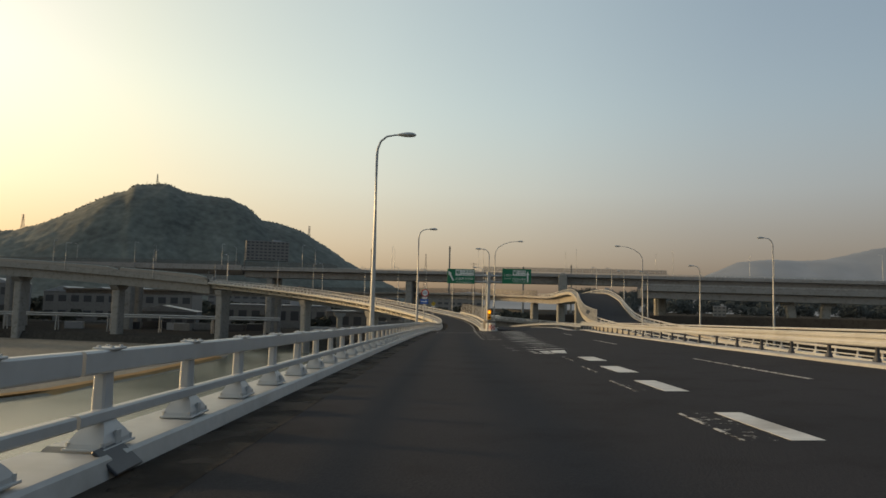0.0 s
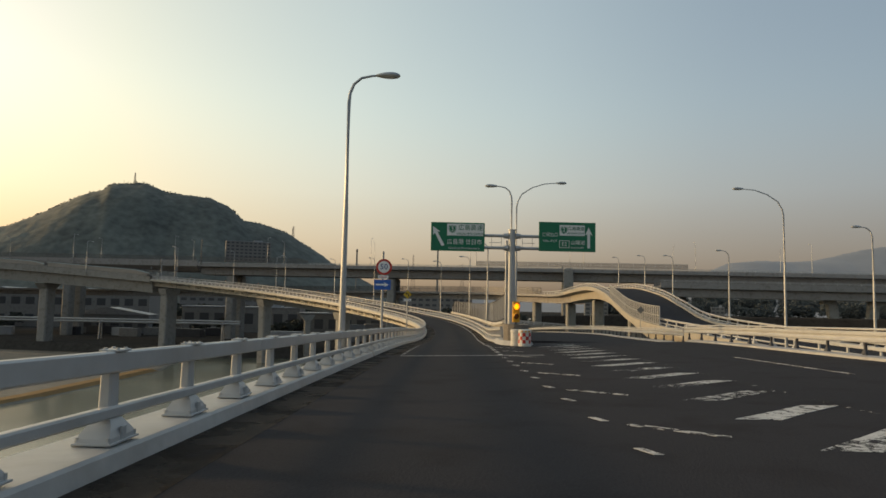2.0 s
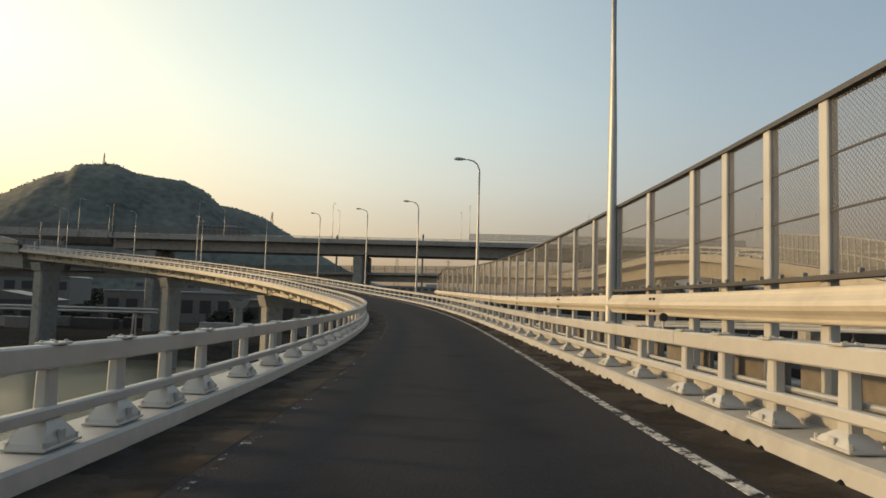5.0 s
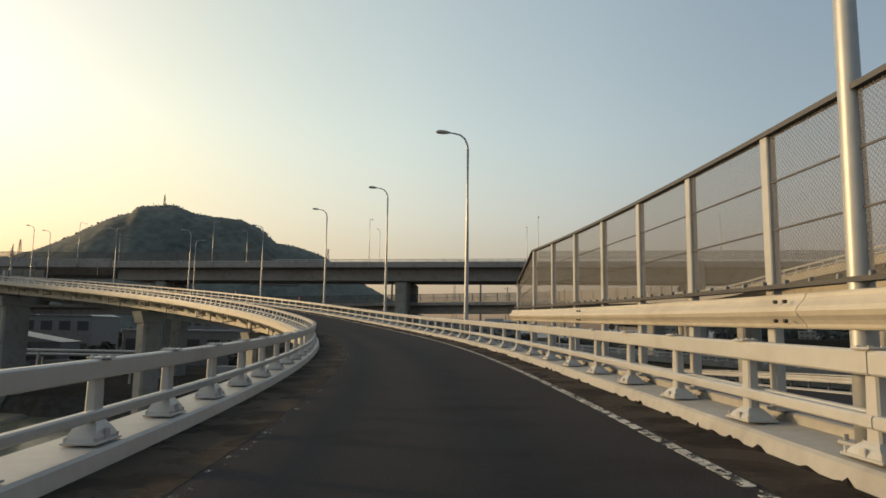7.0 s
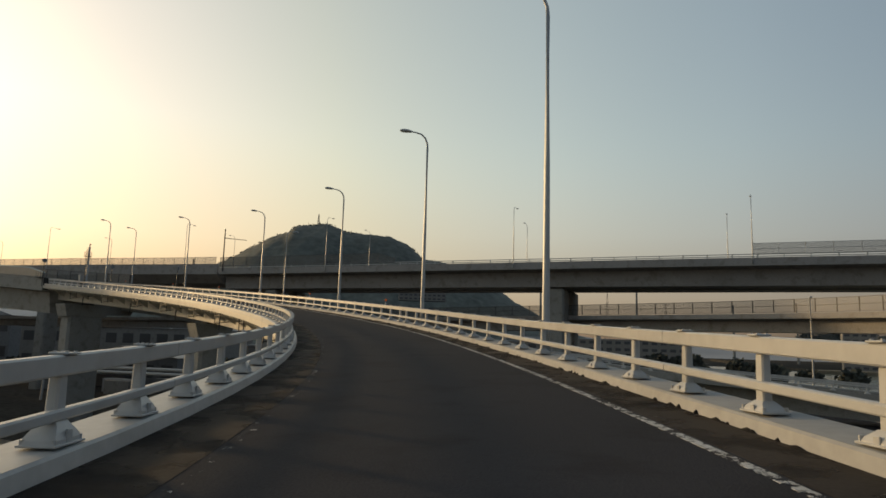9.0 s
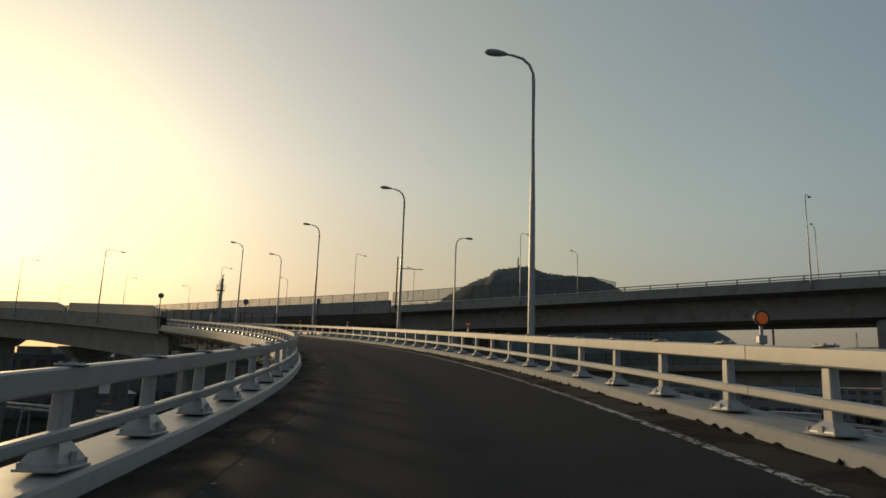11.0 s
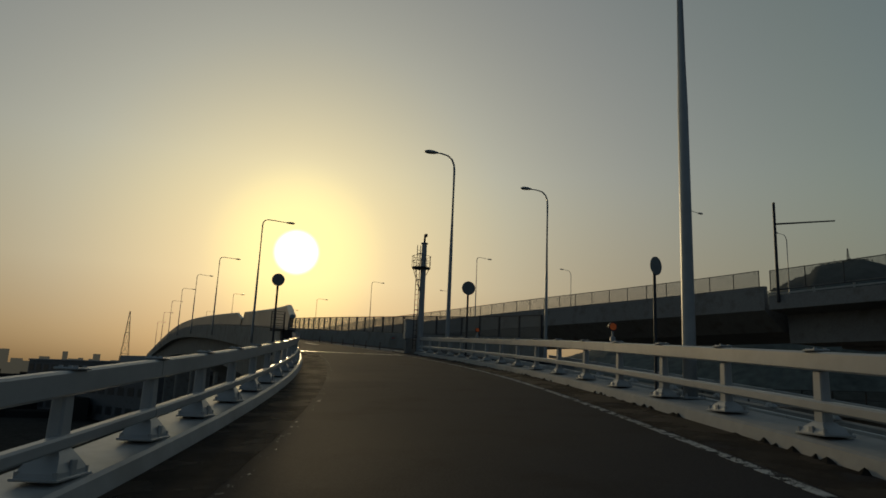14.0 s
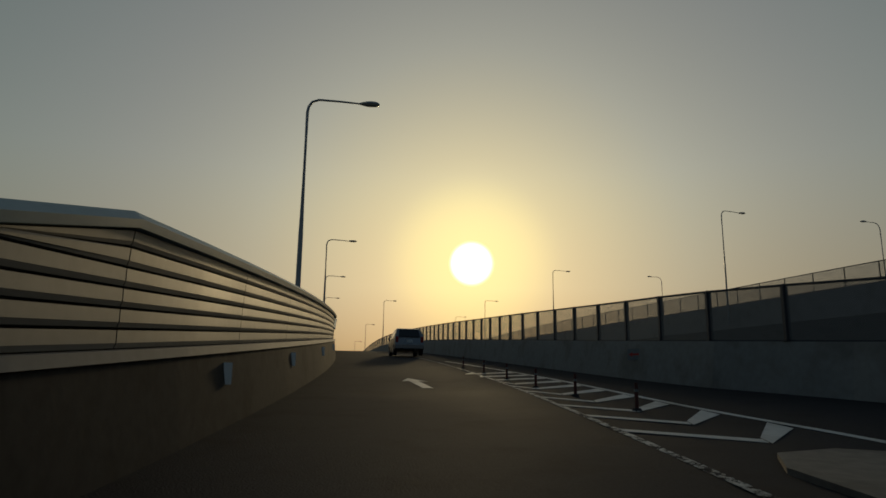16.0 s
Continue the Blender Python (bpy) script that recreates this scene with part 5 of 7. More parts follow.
def noise_barrier(line, edge, s0, s1, label):
    """Leaning barrier of long metal slats on steel posts, rising from its end, with a rounded teal cap."""
    b = standing("noise_barrier", line.at(s0, edge(s0) - 0.3, 0.95), label, "noise barrier")
    top = lambda s: float(np.interp(s - s0, [0, 1.8, 3.4], [1.45, 1.68, 1.98]))
    lean = lambda u: 0.05 * (u - 0.9) + 0.12 * max(0, u - 1.5) ** 2
    for i in range(6):
        def sec(s, i=i):
            h = top(s) - 0.05
            u0 = min(0.97 + 0.166 * i, h - 0.012)
            u1 = min(u0 + 0.15, h)
            c0, c1 = edge(s) - 0.2 + lean(u0), edge(s) - 0.2 + lean(u1)
            return [(c0 - 0.05, u0), (c0 + 0.015, u0 + 0.004), (c0 + 0.03, u0 + (u1 - u0) * 0.3), (c1 + 0.02, u1 - 0.004), (c1 - 0.05, u1)]
        cuts = stations(s0 + 0.1, s1, 4.0)
        if s1 - s0 > 60:
            cuts = stations(s0 + 0.1, s0 + 56.1, 4.0) + [s1]
        for a, c in zip(cuts, cuts[1:]):
            swept_part("slat", line, sec, a, c - 0.02, LOUVRE, b, 2.0)
    def cap(s):
        h = top(s)
        c = edge(s) - 0.2 + lean(h)
        return [(c - 0.16, h - 0.06), (c + 0.08, h - 0.04), (c + 0.1, h + 0.03), (c + 0.02, h + 0.1), (c - 0.12, h + 0.1), (c - 0.18, h + 0.02)]
    swept_part("cap", line, cap, s0, s1, TEAL, b, 2.0, "pale teal rounded capping")
    def back(s):
        h = top(s)
        c = edge(s) - 0.2
        return [(c - 0.2, 0.86), (c - 0.12, 0.86), (c + lean(h) - 0.1, h), (c + lean(h) - 0.17, h)]
    swept_part("back_sheet", line, back, s0 + 0.1, s1, LOUVRE, b, 2.0)
    return b


noise_barrier(ramp, left_edge, JOINT + 0.6, 272.0, "pale metal noise barrier with long louvred slats")
noise_barrier(ramp, left_edge, 273.0, 520.0, "pale metal noise barrier with long louvred slats")
for s in (247.9, 253.0, 260, 268):
    p = flat_shape("reflector_plate", [(-0.07, -0.13), (0.07, -0.13), (0.07, 0.13), (-0.07, 0.13)], (0, 0, 0), SIGN_WHITE, None, 0.02)
    p.matrix_world = ramp.place(s, left_edge(s) - 0.07, 0.62) @ Matrix.Rotation(radians(60), 4, "Z")
    tagged(p, "dull white reflector plate on the concrete wall", "reflector", "wall reflectors")

# right wall with its screen
tagged(sweep("wall_right", ramp, lambda s: [(right_limit(s) - 0.02, -0.1), (right_limit(s) + 0.1, 1.09), (right_limit(s) + 0.35, 1.09), (right_limit(s) + 0.42, -0.6), (right_limit(s) - 0.02, -0.6)], 243, 600, CONCRETE, None, 3.0),
       "long grey concrete wall under a dark screen", "wall", "", "structure")
net_fence(ramp, lambda s: right_limit(s) + 0.25, 243.2, 330, 1.1, 2.29, 2.0, "dark posts and grey screen panels on the wall", FINE_NET, (0.12, 0.12), DARK_METAL, (0.0, 1.0))
net_fence(ramp, lambda s: right_limit(s) + 0.25, 330, 560, 1.1, 2.29, 4.0, "dark posts and grey screen panels on the wall", FINE_NET, (0.14, 0.14), DARK_METAL, (0.0, 1.0))
for s in (250.3, 258.4):
    e = right_limit(s)
    p = standing("arrow_board", ramp.at(s, e - 0.02, 0.71), "pale board with a dark red arrow", "arrow board", "arrow boards")
    p.matrix_world = ramp.place(s, e + 0.01, 0.71) @ Matrix.Rotation(radians(-62), 4, "Z")
    flat_shape("board", [(-0.24, -0.16), (0.24, -0.16), (0.24, 0.16), (-0.24, 0.16)], (0, 0, 0), SIGN_BACK, p, 0.02)
    flat_shape("arrow", [(x * 0.4, z * 0.36) for x, z in ARROW], (0, -0.02, 0), SIGN_RED, p, 0.004, radians(-90))

# hatching, line and posts between the merging lanes
def gore_right(s):
    return float(np.interp(s, [244, 247.7, 249.2, 251, 259, 272], [5.4, 4.95, 4.7, 4.5, 4.2, 3.1]))


stripe(ramp, gore_right, 246, 272, 0.15, "worn white line beside the hatching")
for i in range(10):
    s = 247.75 + 1.5 * i
    a, m, e = right_line(s) + 0.04, 3.78 - 0.19 * i, gore_right(s + 0.8) - 0.1
    if e - m < 0.3:
        continue
    bar_marking(ramp, [(s - 0.25, a), (s - 1.1, m), (s - 0.85, m + 0.06), (s - 0.02, a)], mat=PAINT_WHITE)
    bar_marking(ramp, [(s - 1.13, m + 0.02), (s + 0.05, e), (s + 0.65, e), (s - 0.73, m + 0.1)], mat=PAINT_WHITE)
for s, lat in ((249.8, 3.47), (252.4, 3.22), (254.6, 2.94), (257.7, 2.87), (261, 2.8), (265, 2.75)):
    d = standing("lane_post", ramp.at(s, lat, 0), "short dark flexible post on the hatching", "lane post", "lane posts")
    bm = bmesh.new()
    rod(bm, (0, 0, 0), (0, 0, 0.04), 0.08, 0.06, 14)
    part("foot", bm, BLACK_RUBBER, d)
    bm = bmesh.new()
    rod(bm, (0, 0, 0.03), (0, 0, 0.42), 0.03, 0.026, 12)
    part("stem", bm, DARK_RED, d)
    bm = bmesh.new()
    rod(bm, (0, 0, 0.28), (0, 0, 0.32), 0.032, 0.031, 12)
    part("band", bm, SIGN_BACK, d)
c, q = math.cos(radians(14)), math.sin(radians(14))
bar_marking(ramp, [(255.9 + z * 3.6 * c - x * 1.7 * q * 0.3, 0.36 + x * 1.7 * c - z * 3.6 * q * 0.35) for x, z in ARROW], "worn white arrow painted on the lane", mat=PAINT_WHITE)
# pale island at the foot of the mast
isl = [(241.8, 3.55), (243.6, 3.15), (245.1, 3.1), (245.8, 3.4), (246.05, 4.1), (245.7, 4.9), (244.5, 5.6), (241.8, 5.9)]
n = len(isl)
tagged(mesh_object("traffic_island", [ramp.at(s, l, 0.045) for s, l in isl] + [ramp.at(s, l, -0.05) for s, l in isl], [tuple(range(n))] + [(i, i + n, (i + 1) % n + n, (i + 1) % n) for i in range(n)], BLOCK_GREY), "low grey concrete island under the mast", "traffic island", "", "structure")

# lamps on the far road
for s in (260, 291, 318, 346, 374, 404, 436):
    street_lamp(ramp.at(s, left_edge(s) - 0.9, -0.3), 8.85, 1.68, ramp.turn(s), "long", 1.15, "tall dark street lamp with a long level arm")
for s in (345, 390, 440):
    street_lamp(ramp.at(s, right_limit(s) + 0.7, -0.3), 8.6, 1.4, ramp.turn(s), "long", 1.0, "tall dark street lamp with a long level arm")

# camera mast beside the joint
mast_at = ramp.at(242.5, 3.84, 0.0)
mast = standing("camera_mast", mast_at, "dark steel mast with ladder, platform and camera", "camera mast")
mast.rotation_euler = (0, 0, ramp.turn(243))
mast.scale = (0.82, 0.82, 0.82)
bm = bmesh.new()
rod(bm, (0, 0, 0), (0, 0, 6.6), 0.19, 0.15, 18)
rod(bm, (0, 0, 6.6), (0, 0, 6.66), 0.21, 0.21, 18)
part("column", bm, GREY_STEEL, mast)
bm = bmesh.new()
box(bm, (0.16, 0.3, 0.18), (0.05, -0.02, 7.12), 0.02)
rod(bm, (0, 0, 6.66), (0, 0, 7.05), 0.07, 0.05, 12)
box(bm, (0.12, 0.12, 0.14), (0, 0, 6.9), 0.02)
part("camera", bm, DARK_METAL, mast, "grey weatherproof camera")
bm = bmesh.new()
for x in (-0.42, -0.23):
    rod(bm, (x, 0, 0.3), (x, 0, 6.5), 0.022, seg=8)
for i in range(20):
    rod(bm, (-0.42, 0, 0.5 + i * 0.3), (-0.23, 0, 0.5 + i * 0.3), 0.014, seg=6)
for z in (1.0, 2.6, 4.4, 6.0):
    box(bm, (0.4, 0.05, 0.05), (-0.2, 0, z))
part("ladder", bm, DARK_METAL, mast)
bm = bmesh.new()
rod(bm, (-0.14, 0, 5.08), (-0.14, 0, 5.15), 0.56, 0.56, 24)
for y in (-0.2, 0.2):
    rod(bm, (-0.15, y * 0.4, 3.75), (-0.58, y, 5.1), 0.02, seg=6)
rod(bm, (0.12, 0, 4.6), (0.36, 0, 5.1), 0.02, seg=6)
part("platform", bm, DARK_METAL, mast)
for z in (5.5, 5.82):
    bm = bmesh.new()
    tube(bm, [(0.56 * math.cos(a) - 0.14, 0.56 * math.sin(a), z) for a in [2 * math.pi * i / 24 for i in range(25)]], [0.014] * 25, 6)
    part("guard_rail", bm, DARK_METAL, mast)
for i in range(9):
    a = 2 * math.pi * i / 9
    bm = bmesh.new()
    rod(bm, (0.56 * math.cos(a) - 0.14, 0.56 * math.sin(a), 5.12), (0.56 * math.cos(a) - 0.14, 0.56 * math.sin(a), 5.82), 0.014, seg=6)
    part("guard_post", bm, DARK_METAL, mast)
cab = standing("control_cabinet", ramp.at(243.1, 3.5, 0), "grey steel control cabinet beside the mast", "cabinet")
cab.rotation_euler = (0, 0, ramp.turn(245))
cab.scale = (0.8, 0.8, 0.8)
bm = bmesh.new()
box(bm, (0.75, 0.55, 1.15), (0, 0, 1.45), 0.02)
box(bm, (0.85, 0.65, 0.05), (0, 0, 2.05), 0.01)
part("body", bm, GREY_STEEL, cab)
bm = bmesh.new()
box(bm, (0.66, 0.02, 1.0), (0, -0.285, 1.45), 0.006)
part("door", bm, GREY_STEEL, cab)
bm = bmesh.new()
box(bm, (0.6, 0.45, 0.88), (0, 0, 0.44), 0.02)
part("plinth", bm, CONCRETE, cab)


def round_sign(at, height, r, turn, label, poles=1):
    g = standing("round_sign", at, label, "road sign", "round signs seen from behind")
    g.rotation_euler = (0, 0, turn)
    for i in range(poles):
        bm = bmesh.new()
        rod(bm, (i * 0.16 - 0.08 * (poles - 1), 0.05, 0), (i * 0.16 - 0.08 * (poles - 1), 0.05, height), 0.045, seg=12)
        part("pole", bm, DARK_METAL, g)
    flat_shape("plate", disc(r), (0, 0, height), SIGN_BACK, g, 0.02)
    for z in (-0.12, 0.12):
        bm = bmesh.new()
        box(bm, (r * 1.2, 0.03, 0.04), (0, 0.02, height + z), 0.004)
        part("clamp", bm, DARK_METAL, g)
    return g


round_sign(ramp.at(239.75, -3.06, -0.2), 3.16, 0.265, ramp.turn(239), "round dark sign back on a pole beside the railing")
round_sign(ramp.at(238.7, 5.0, -0.2), 3.25, 0.3, ramp.turn(240), "round dark sign back on a pole")
round_sign(ramp.at(229.0, 8.2, -2.6), 5.75, 0.28, ramp.turn(229) + 0.5, "round dark sign back on a tall pole")
# access cage outside the end of the wall
cage = standing("access_cage", ramp.at(240.6, left_edge(240.6) - 0.58, 0.85), "dark tubular access cage beside the wall end", "access cage")
cage.rotation_euler = (0, 0, ramp.turn(240))
cage.scale = (0.6, 0.7, 0.64)
for x in (-0.9, 0.0):
    for y in (-0.7, 0.2, 1.0):
        bm = bmesh.new()
        rod(bm, (x, y, 0), (x, y, 1.15), 0.03, seg=8)
        part("post", bm, DARK_METAL, cage)
for z in (0.35, 0.75, 1.15):
    bm = bmesh.new()
    tube(bm, [(0, -0.7, z), (-0.9, -0.7, z), (-0.9, 1.0, z), (0, 1.0, z)], [0.02] * 4, 6)
    part("rail", bm, DARK_METAL, cage)
bm = bmesh.new()
box(bm, (1.0, 1.9, 0.05), (-0.45, 0.15, 0), 0.005)
part("floor_grating", bm, DARK_METAL, cage)
# amber beacons clamped on the outer railing
for s in (174.1, 189.75, 210.9, 221.9, 233.25):
    bcn = standing("amber_beacon", ramp.at(s, right_edge(s) + 0.24, 0.88), "round amber beacon on the white railing", "beacon", "amber beacons")
    bcn.rotation_euler = (0, 0, ramp.turn(s))
    bcn.scale = (0.62, 0.62, 0.62)
    bm = bmesh.new()
    rod(bm, (0, 0.03, 0), (0, 0.03, 0.36), 0.03, seg=10)
    box(bm, (0.14, 0.12, 0.14), (0, 0.03, 0.1), 0.015)
    part("stem", bm, GREY_STEEL, bcn)
    bm = bmesh.new()
    rod(bm, (0, 0.05, 0.45), (0, -0.02, 0.45), 0.13, 0.13, 20)
    part("housing", bm, DARK_METAL, bcn)
    bm = bmesh.new()
    rod(bm, (0, -0.02, 0.45), (0, -0.035, 0.45), 0.1, 0.09, 20)
    part("lens", bm, BEACON_LIT, bcn, "glowing amber lens")


def car(at, turn, paint, label):
    """Small estate car: body, cabin glass, wheels, lamps; y ahead."""
    c = standing("car", at, label, "car", "cars on the roads")
    c.rotation_euler = (0, 0, turn)
    prof = [(-2.1, 0.35), (-2.15, 0.6), (-2.08, 0.95), (-1.95, 1.0), (-1.6, 1.5), (-1.2, 1.56), (0.35, 1.52), (1.15, 1.02), (2.0, 0.85), (2.15, 0.6), (2.1, 0.32), (1.0, 0.25), (-1.5, 0.25)]
    v, f = [], []
    n = len(prof)
    for x, k in ((-0.84, 0.0), (-0.78, 0.06), (0.78, 0.06), (0.84, 0.0)):
        for y, z in prof:
            inset = 0.0 if z < 1.02 else (z - 1.02) * 0.3
            v.append((x * (1 if abs(x) < 0.8 else 1) - math.copysign(inset, x), y, z + (k * 0.3 if z > 0.9 else 0)))
    for i in range(3):
        for j in range(n):
            f.append((i * n + j, i * n + (j + 1) % n, (i + 1) * n + (j + 1) % n, (i + 1) * n + j))
    f += [tuple(range(n))[::-1], tuple(range(3 * n, 4 * n))]
    mesh_object("body", v, f, paint, c)
    for nm, pts in (("rear_window", [(-0.62, -2.0, 1.03), (0.62, -2.0, 1.03), (0.55, -1.66, 1.46), (-0.55, -1.66, 1.46)]),
                    ("windscreen", [(-0.66, 1.14, 1.06), (0.66, 1.14, 1.06), (0.56, 0.45, 1.5), (-0.56, 0.45, 1.5)])):
        mesh_object(nm, [(x, y + (-0.03 if y < 0 else 0.03), z + 0.02) for x, y, z in pts], [(0, 1, 2, 3)], CAR_GLASS, c)
    for sg in (-1, 1):
        mesh_object("side_window", [(sg * 0.845, -1.75, 1.05), (sg * 0.845, 0.9, 1.05), (sg * 0.71, 0.3, 1.46), (sg * 0.71, -1.45, 1.46)], [(0, 1, 2, 3)], CAR_GLASS, c)
        bm = bmesh.new()
        box(bm, (0.16, 0.05, 0.34), (sg * 0.72, -2.12, 0.88), 0.02)
        part("tail_lamp", bm, LAMP_RED, c)
        bm = bmesh.new()
        box(bm, (0.12, 0.1, 0.12), (sg * 0.94, 0.75, 1.05), 0.03)
        part("door_mirror", bm, paint, c)
        for y in (-1.3, 1.35):
            bm = bmesh.new()
            rod(bm, (sg * 0.66, y, 0.31), (sg * 0.86, y, 0.31), 0.31, 0.31, 20)
            wheel = part("wheel", bm, BLACK_RUBBER, c)
            bm = bmesh.new()
            rod(bm, (sg * 0.86, y, 0.31), (sg * 0.87, y, 0.31), 0.19, 0.17, 14)
            part("rim", bm, GREY_STEEL, wheel)
    bm = bmesh.new()
    box(bm, (1.66, 0.12, 0.26), (0, -2.14, 0.48), 0.03)
    part("bumper", bm, paint, c)
    bm = bmesh.new()
    box(bm, (0.34, 0.02, 0.17), (0, -2.16, 0.78), 0.004)
    part("number_plate", bm, SIGN_WHITE, c, "blank pale plate")
    return c


car(ramp.at(280.5, 2.0, 0.01), ramp.turn(280.5), CAR_SILVER, "small silver estate car driving ahead")

# ---- long viaduct across the view ----
viaduct = Route([(330, 193, 8.2), (230, 207, 8.8), (140, 220, 9.2), (42, 234.3, 9.9), (-20, 243.3, 10.1), (-72, 251, 10.3), (-110, 252.5, 10.4), (-160, 255, 10.3), (-250, 272, 10.6), (-400, 310, 11)], 2.0)


def s_at(x):
    return float(np.interp(-x, -viaduct.x, viaduct.s))


def via_sec(s):
    return [(-7, 0.02), (7, 0.02), (7.05, 0.55), (7.4, 0.55), (7.45, -0.5), (5.4, -0.75), (5.2, -2.9), (1.2, -2.9), (1.0, -0.8), (-1.0, -0.8), (-1.2, -2.9), (-5.2, -2.9), (-5.4, -0.75), (-7.45, -0.5), (-7.4, 0.55), (-7.05, 0.55)]


tagged(sweep("viaduct_deck", viaduct, via_sec, 0, s_at(-71.6), VIADUCT, None, 4.0), "grey elevated viaduct on twin girders", "viaduct", "", "structure")
tagged(sweep("viaduct_deck", viaduct, lambda s: [(-7, 0.02), (7, 0.02), (7.05, 1.1), (7.4, 1.1), (7.45, -0.5), (5.4, -2.0), (-5.4, -2.0), (-7.45, -0.5), (-7.4, 1.35), (-7.05, 1.35)], s_at(-72), viaduct.length, VIADUCT, None, 4.0),
       "grey concrete viaduct with a solid parapet", "viaduct", "", "structure")
LOWER = lambda s: [(-15.2, -3.0), (-15.2, -4.6), (-14.9, -4.75), (-14.0, -4.85), (-13.8, -6.9), (-6.2, -6.9), (-6.0, -4.85), (-5.1, -4.75), (-5.0, -3.0), (-5.3, -3.0), (-5.35, -3.9), (-14.85, -3.9), (-14.9, -3.0)]
lower_deck = tagged(sweep("lower_deck", viaduct, LOWER, 0, s_at(66), VIADUCT, None, 4.0), "grey steel box girder of a lower road before the viaduct", "bridge deck", "", "structure")
lower_rail = standing("viaduct_railing", viaduct.at(s_at(170), -15.05, -3.0), "pale double railing on the lower deck", "railing", "railings of the viaduct")
for u in (-2.72, -2.45):
    swept_part("rail", viaduct, rect(-15.1, -15.0, u - 0.05, u + 0.05), s_at(190), s_at(66), WHITE_STEEL, lower_rail, 4.0)
bm = bmesh.new()
box(bm, (0.1, 0.14, 0.56), (0, 0, 0.28), 0.01)
first = part("post", bm, WHITE_STEEL, lower_rail)
first.matrix_parent_inverse = lower_rail.matrix_world.inverted()
row(first, [viaduct.place(s, -15.05, -3.0) for s in stations(s_at(188), s_at(67), 3.0)])
for sd in (-1, 1):
    vr = standing("viaduct_railing", viaduct.at(0, 7.2 * sd, 0.55), "pale double railing on the viaduct parapet", "railing", "railings of the viaduct")
    for u in (0.72, 1.0):
        swept_part("rail", viaduct, rect(7.2 * sd - 0.05, 7.2 * sd + 0.05, u - 0.05, u + 0.05), s_at(170), s_at(-71.6), WHITE_STEEL, vr, 4.0)
    bm = bmesh.new()
    box(bm, (0.1, 0.14, 0.5), (0, 0, 0.25), 0.01)
    first = part("post", bm, WHITE_STEEL, vr)
    first.matrix_parent_inverse = vr.matrix_world.inverted()
    row(first, [viaduct.place(s, 7.2 * sd, 0.55) for s in stations(s_at(150), s_at(-71), 3.0)])
near_side = lambda s: -7.3
net_fence(viaduct, near_side, s_at(-72.5), s_at(-190), 1.36, 2.6, 2.4, "thin net fence along the viaduct parapet", NET, (0.06, 0.06), DARK_METAL, (0.0, 1.0), "viaduct fences")
net_fence(viaduct, near_side, s_at(-36.2), s_at(-71.5), 0.95, lambda s: float(np.interp(s, [s_at(-36.2), s_at(-39.2)], [1.65, 2.5])), 2.95, "thin net fence along the viaduct railing", NET, (0.06, 0.06), DARK_METAL, (0.0, 1.0), "viaduct fences")
net_fence(viaduct, near_side, s_at(75), s_at(15), 0.95, 2.4, 3.0, "thin net fence along the viaduct railing", NET, (0.06, 0.06), GREY_STEEL, (0.0, 0.5, 1.0), "viaduct fences")
for x in (-200, -172, -141.5, -111.8, -79.5, -48.9, -16.6, 15, 46, 77, 108, 140):
    st = "long" if x < -60 else "hook"
    street_lamp(viaduct.at(s_at(x), -7.6, -0.2), 9.1, 1.4 if st == "hook" else 1.7, viaduct.turn(s_at(x)), st, 1.0, "tall grey street lamp on the viaduct edge")
for x in (-142, -111, -80, -49.5, -19, 12, 43, 74, 105):
    street_lamp(viaduct.at(s_at(x), 7.6, -0.2), 9.1, 1.4, viaduct.turn(s_at(x)) + math.pi, "hook", 1.0, "tall grey street lamp on the viaduct edge")
tp = standing("sign_mast", viaduct.at(s_at(-70.7), -7.5, 0), "dark steel mast with one long side arm", "sign mast")
bm = bmesh.new()
rod(bm, (0, 0, 0), (0, 0, 7.7), 0.12, 0.1, 12)
part("pole", bm, DARK_METAL, tp)
bm = bmesh.new()
rod(bm, (0, 0, 6.0), (4.2, 0.5, 5.6), 0.07, 0.05, 10)
part("arm", bm, DARK_METAL, tp)
for x in (-160, -115, -62, -11, 41.6, 74):
    s = s_at(x)
    c = viaduct.at(s, -3.2)
    pier(c.x, c.y, -15.6, c.z - 3.05, 3.4, 2.4, viaduct.turn(s), "tall square grey concrete viaduct pier", 0.0)
    c = viaduct.at(s, 3.4)
    pier(c.x, c.y, -15.6, c.z - 3.05, 3.4, 2.4, viaduct.turn(s), "tall square grey concrete viaduct pier", 0.0)
c = viaduct.at(s_at(41.6), -8.5)
pier(c.x, c.y, -15.6, c.z + 0.5, 1.6, 2.9, viaduct.turn(s_at(41.6)), "broad grey concrete pier rising past the viaduct girder", 0.0)
for x in (117, 160, 205):
    s = s_at(x)
    p = standing("vee_pier", viaduct.at(s, -10, -24.9), "pale concrete pier with spreading legs", "bridge pier", "bridge piers")
    p.rotation_euler = (0, 0, viaduct.turn(s))
    p.scale = (1, 1, 0.84)
    for sg in (-1, 1):
        bm = bmesh.new()
        vs = box(bm, (2.2, 2.6, 21.5), (0, 0, 10.7), 0.2)
        for v in vs:
            v.co.y += sg * (3.2 + max(0, v.co.z - 13) * 0.28)
        part("leg", bm, CONCRETE, p)
        bm = bmesh.new()
        box(bm, (2.6, 3.6, 1.1), (0, sg * 6.2, 20.8), 0.1)
        part("head", bm, CONCRETE, p)
    bm = bmesh.new()
    box(bm, (1.8, 6.6, 1.6), (0, 0, 9.5), 0.15)
    part("tie_beam", bm, CONCRETE, p)

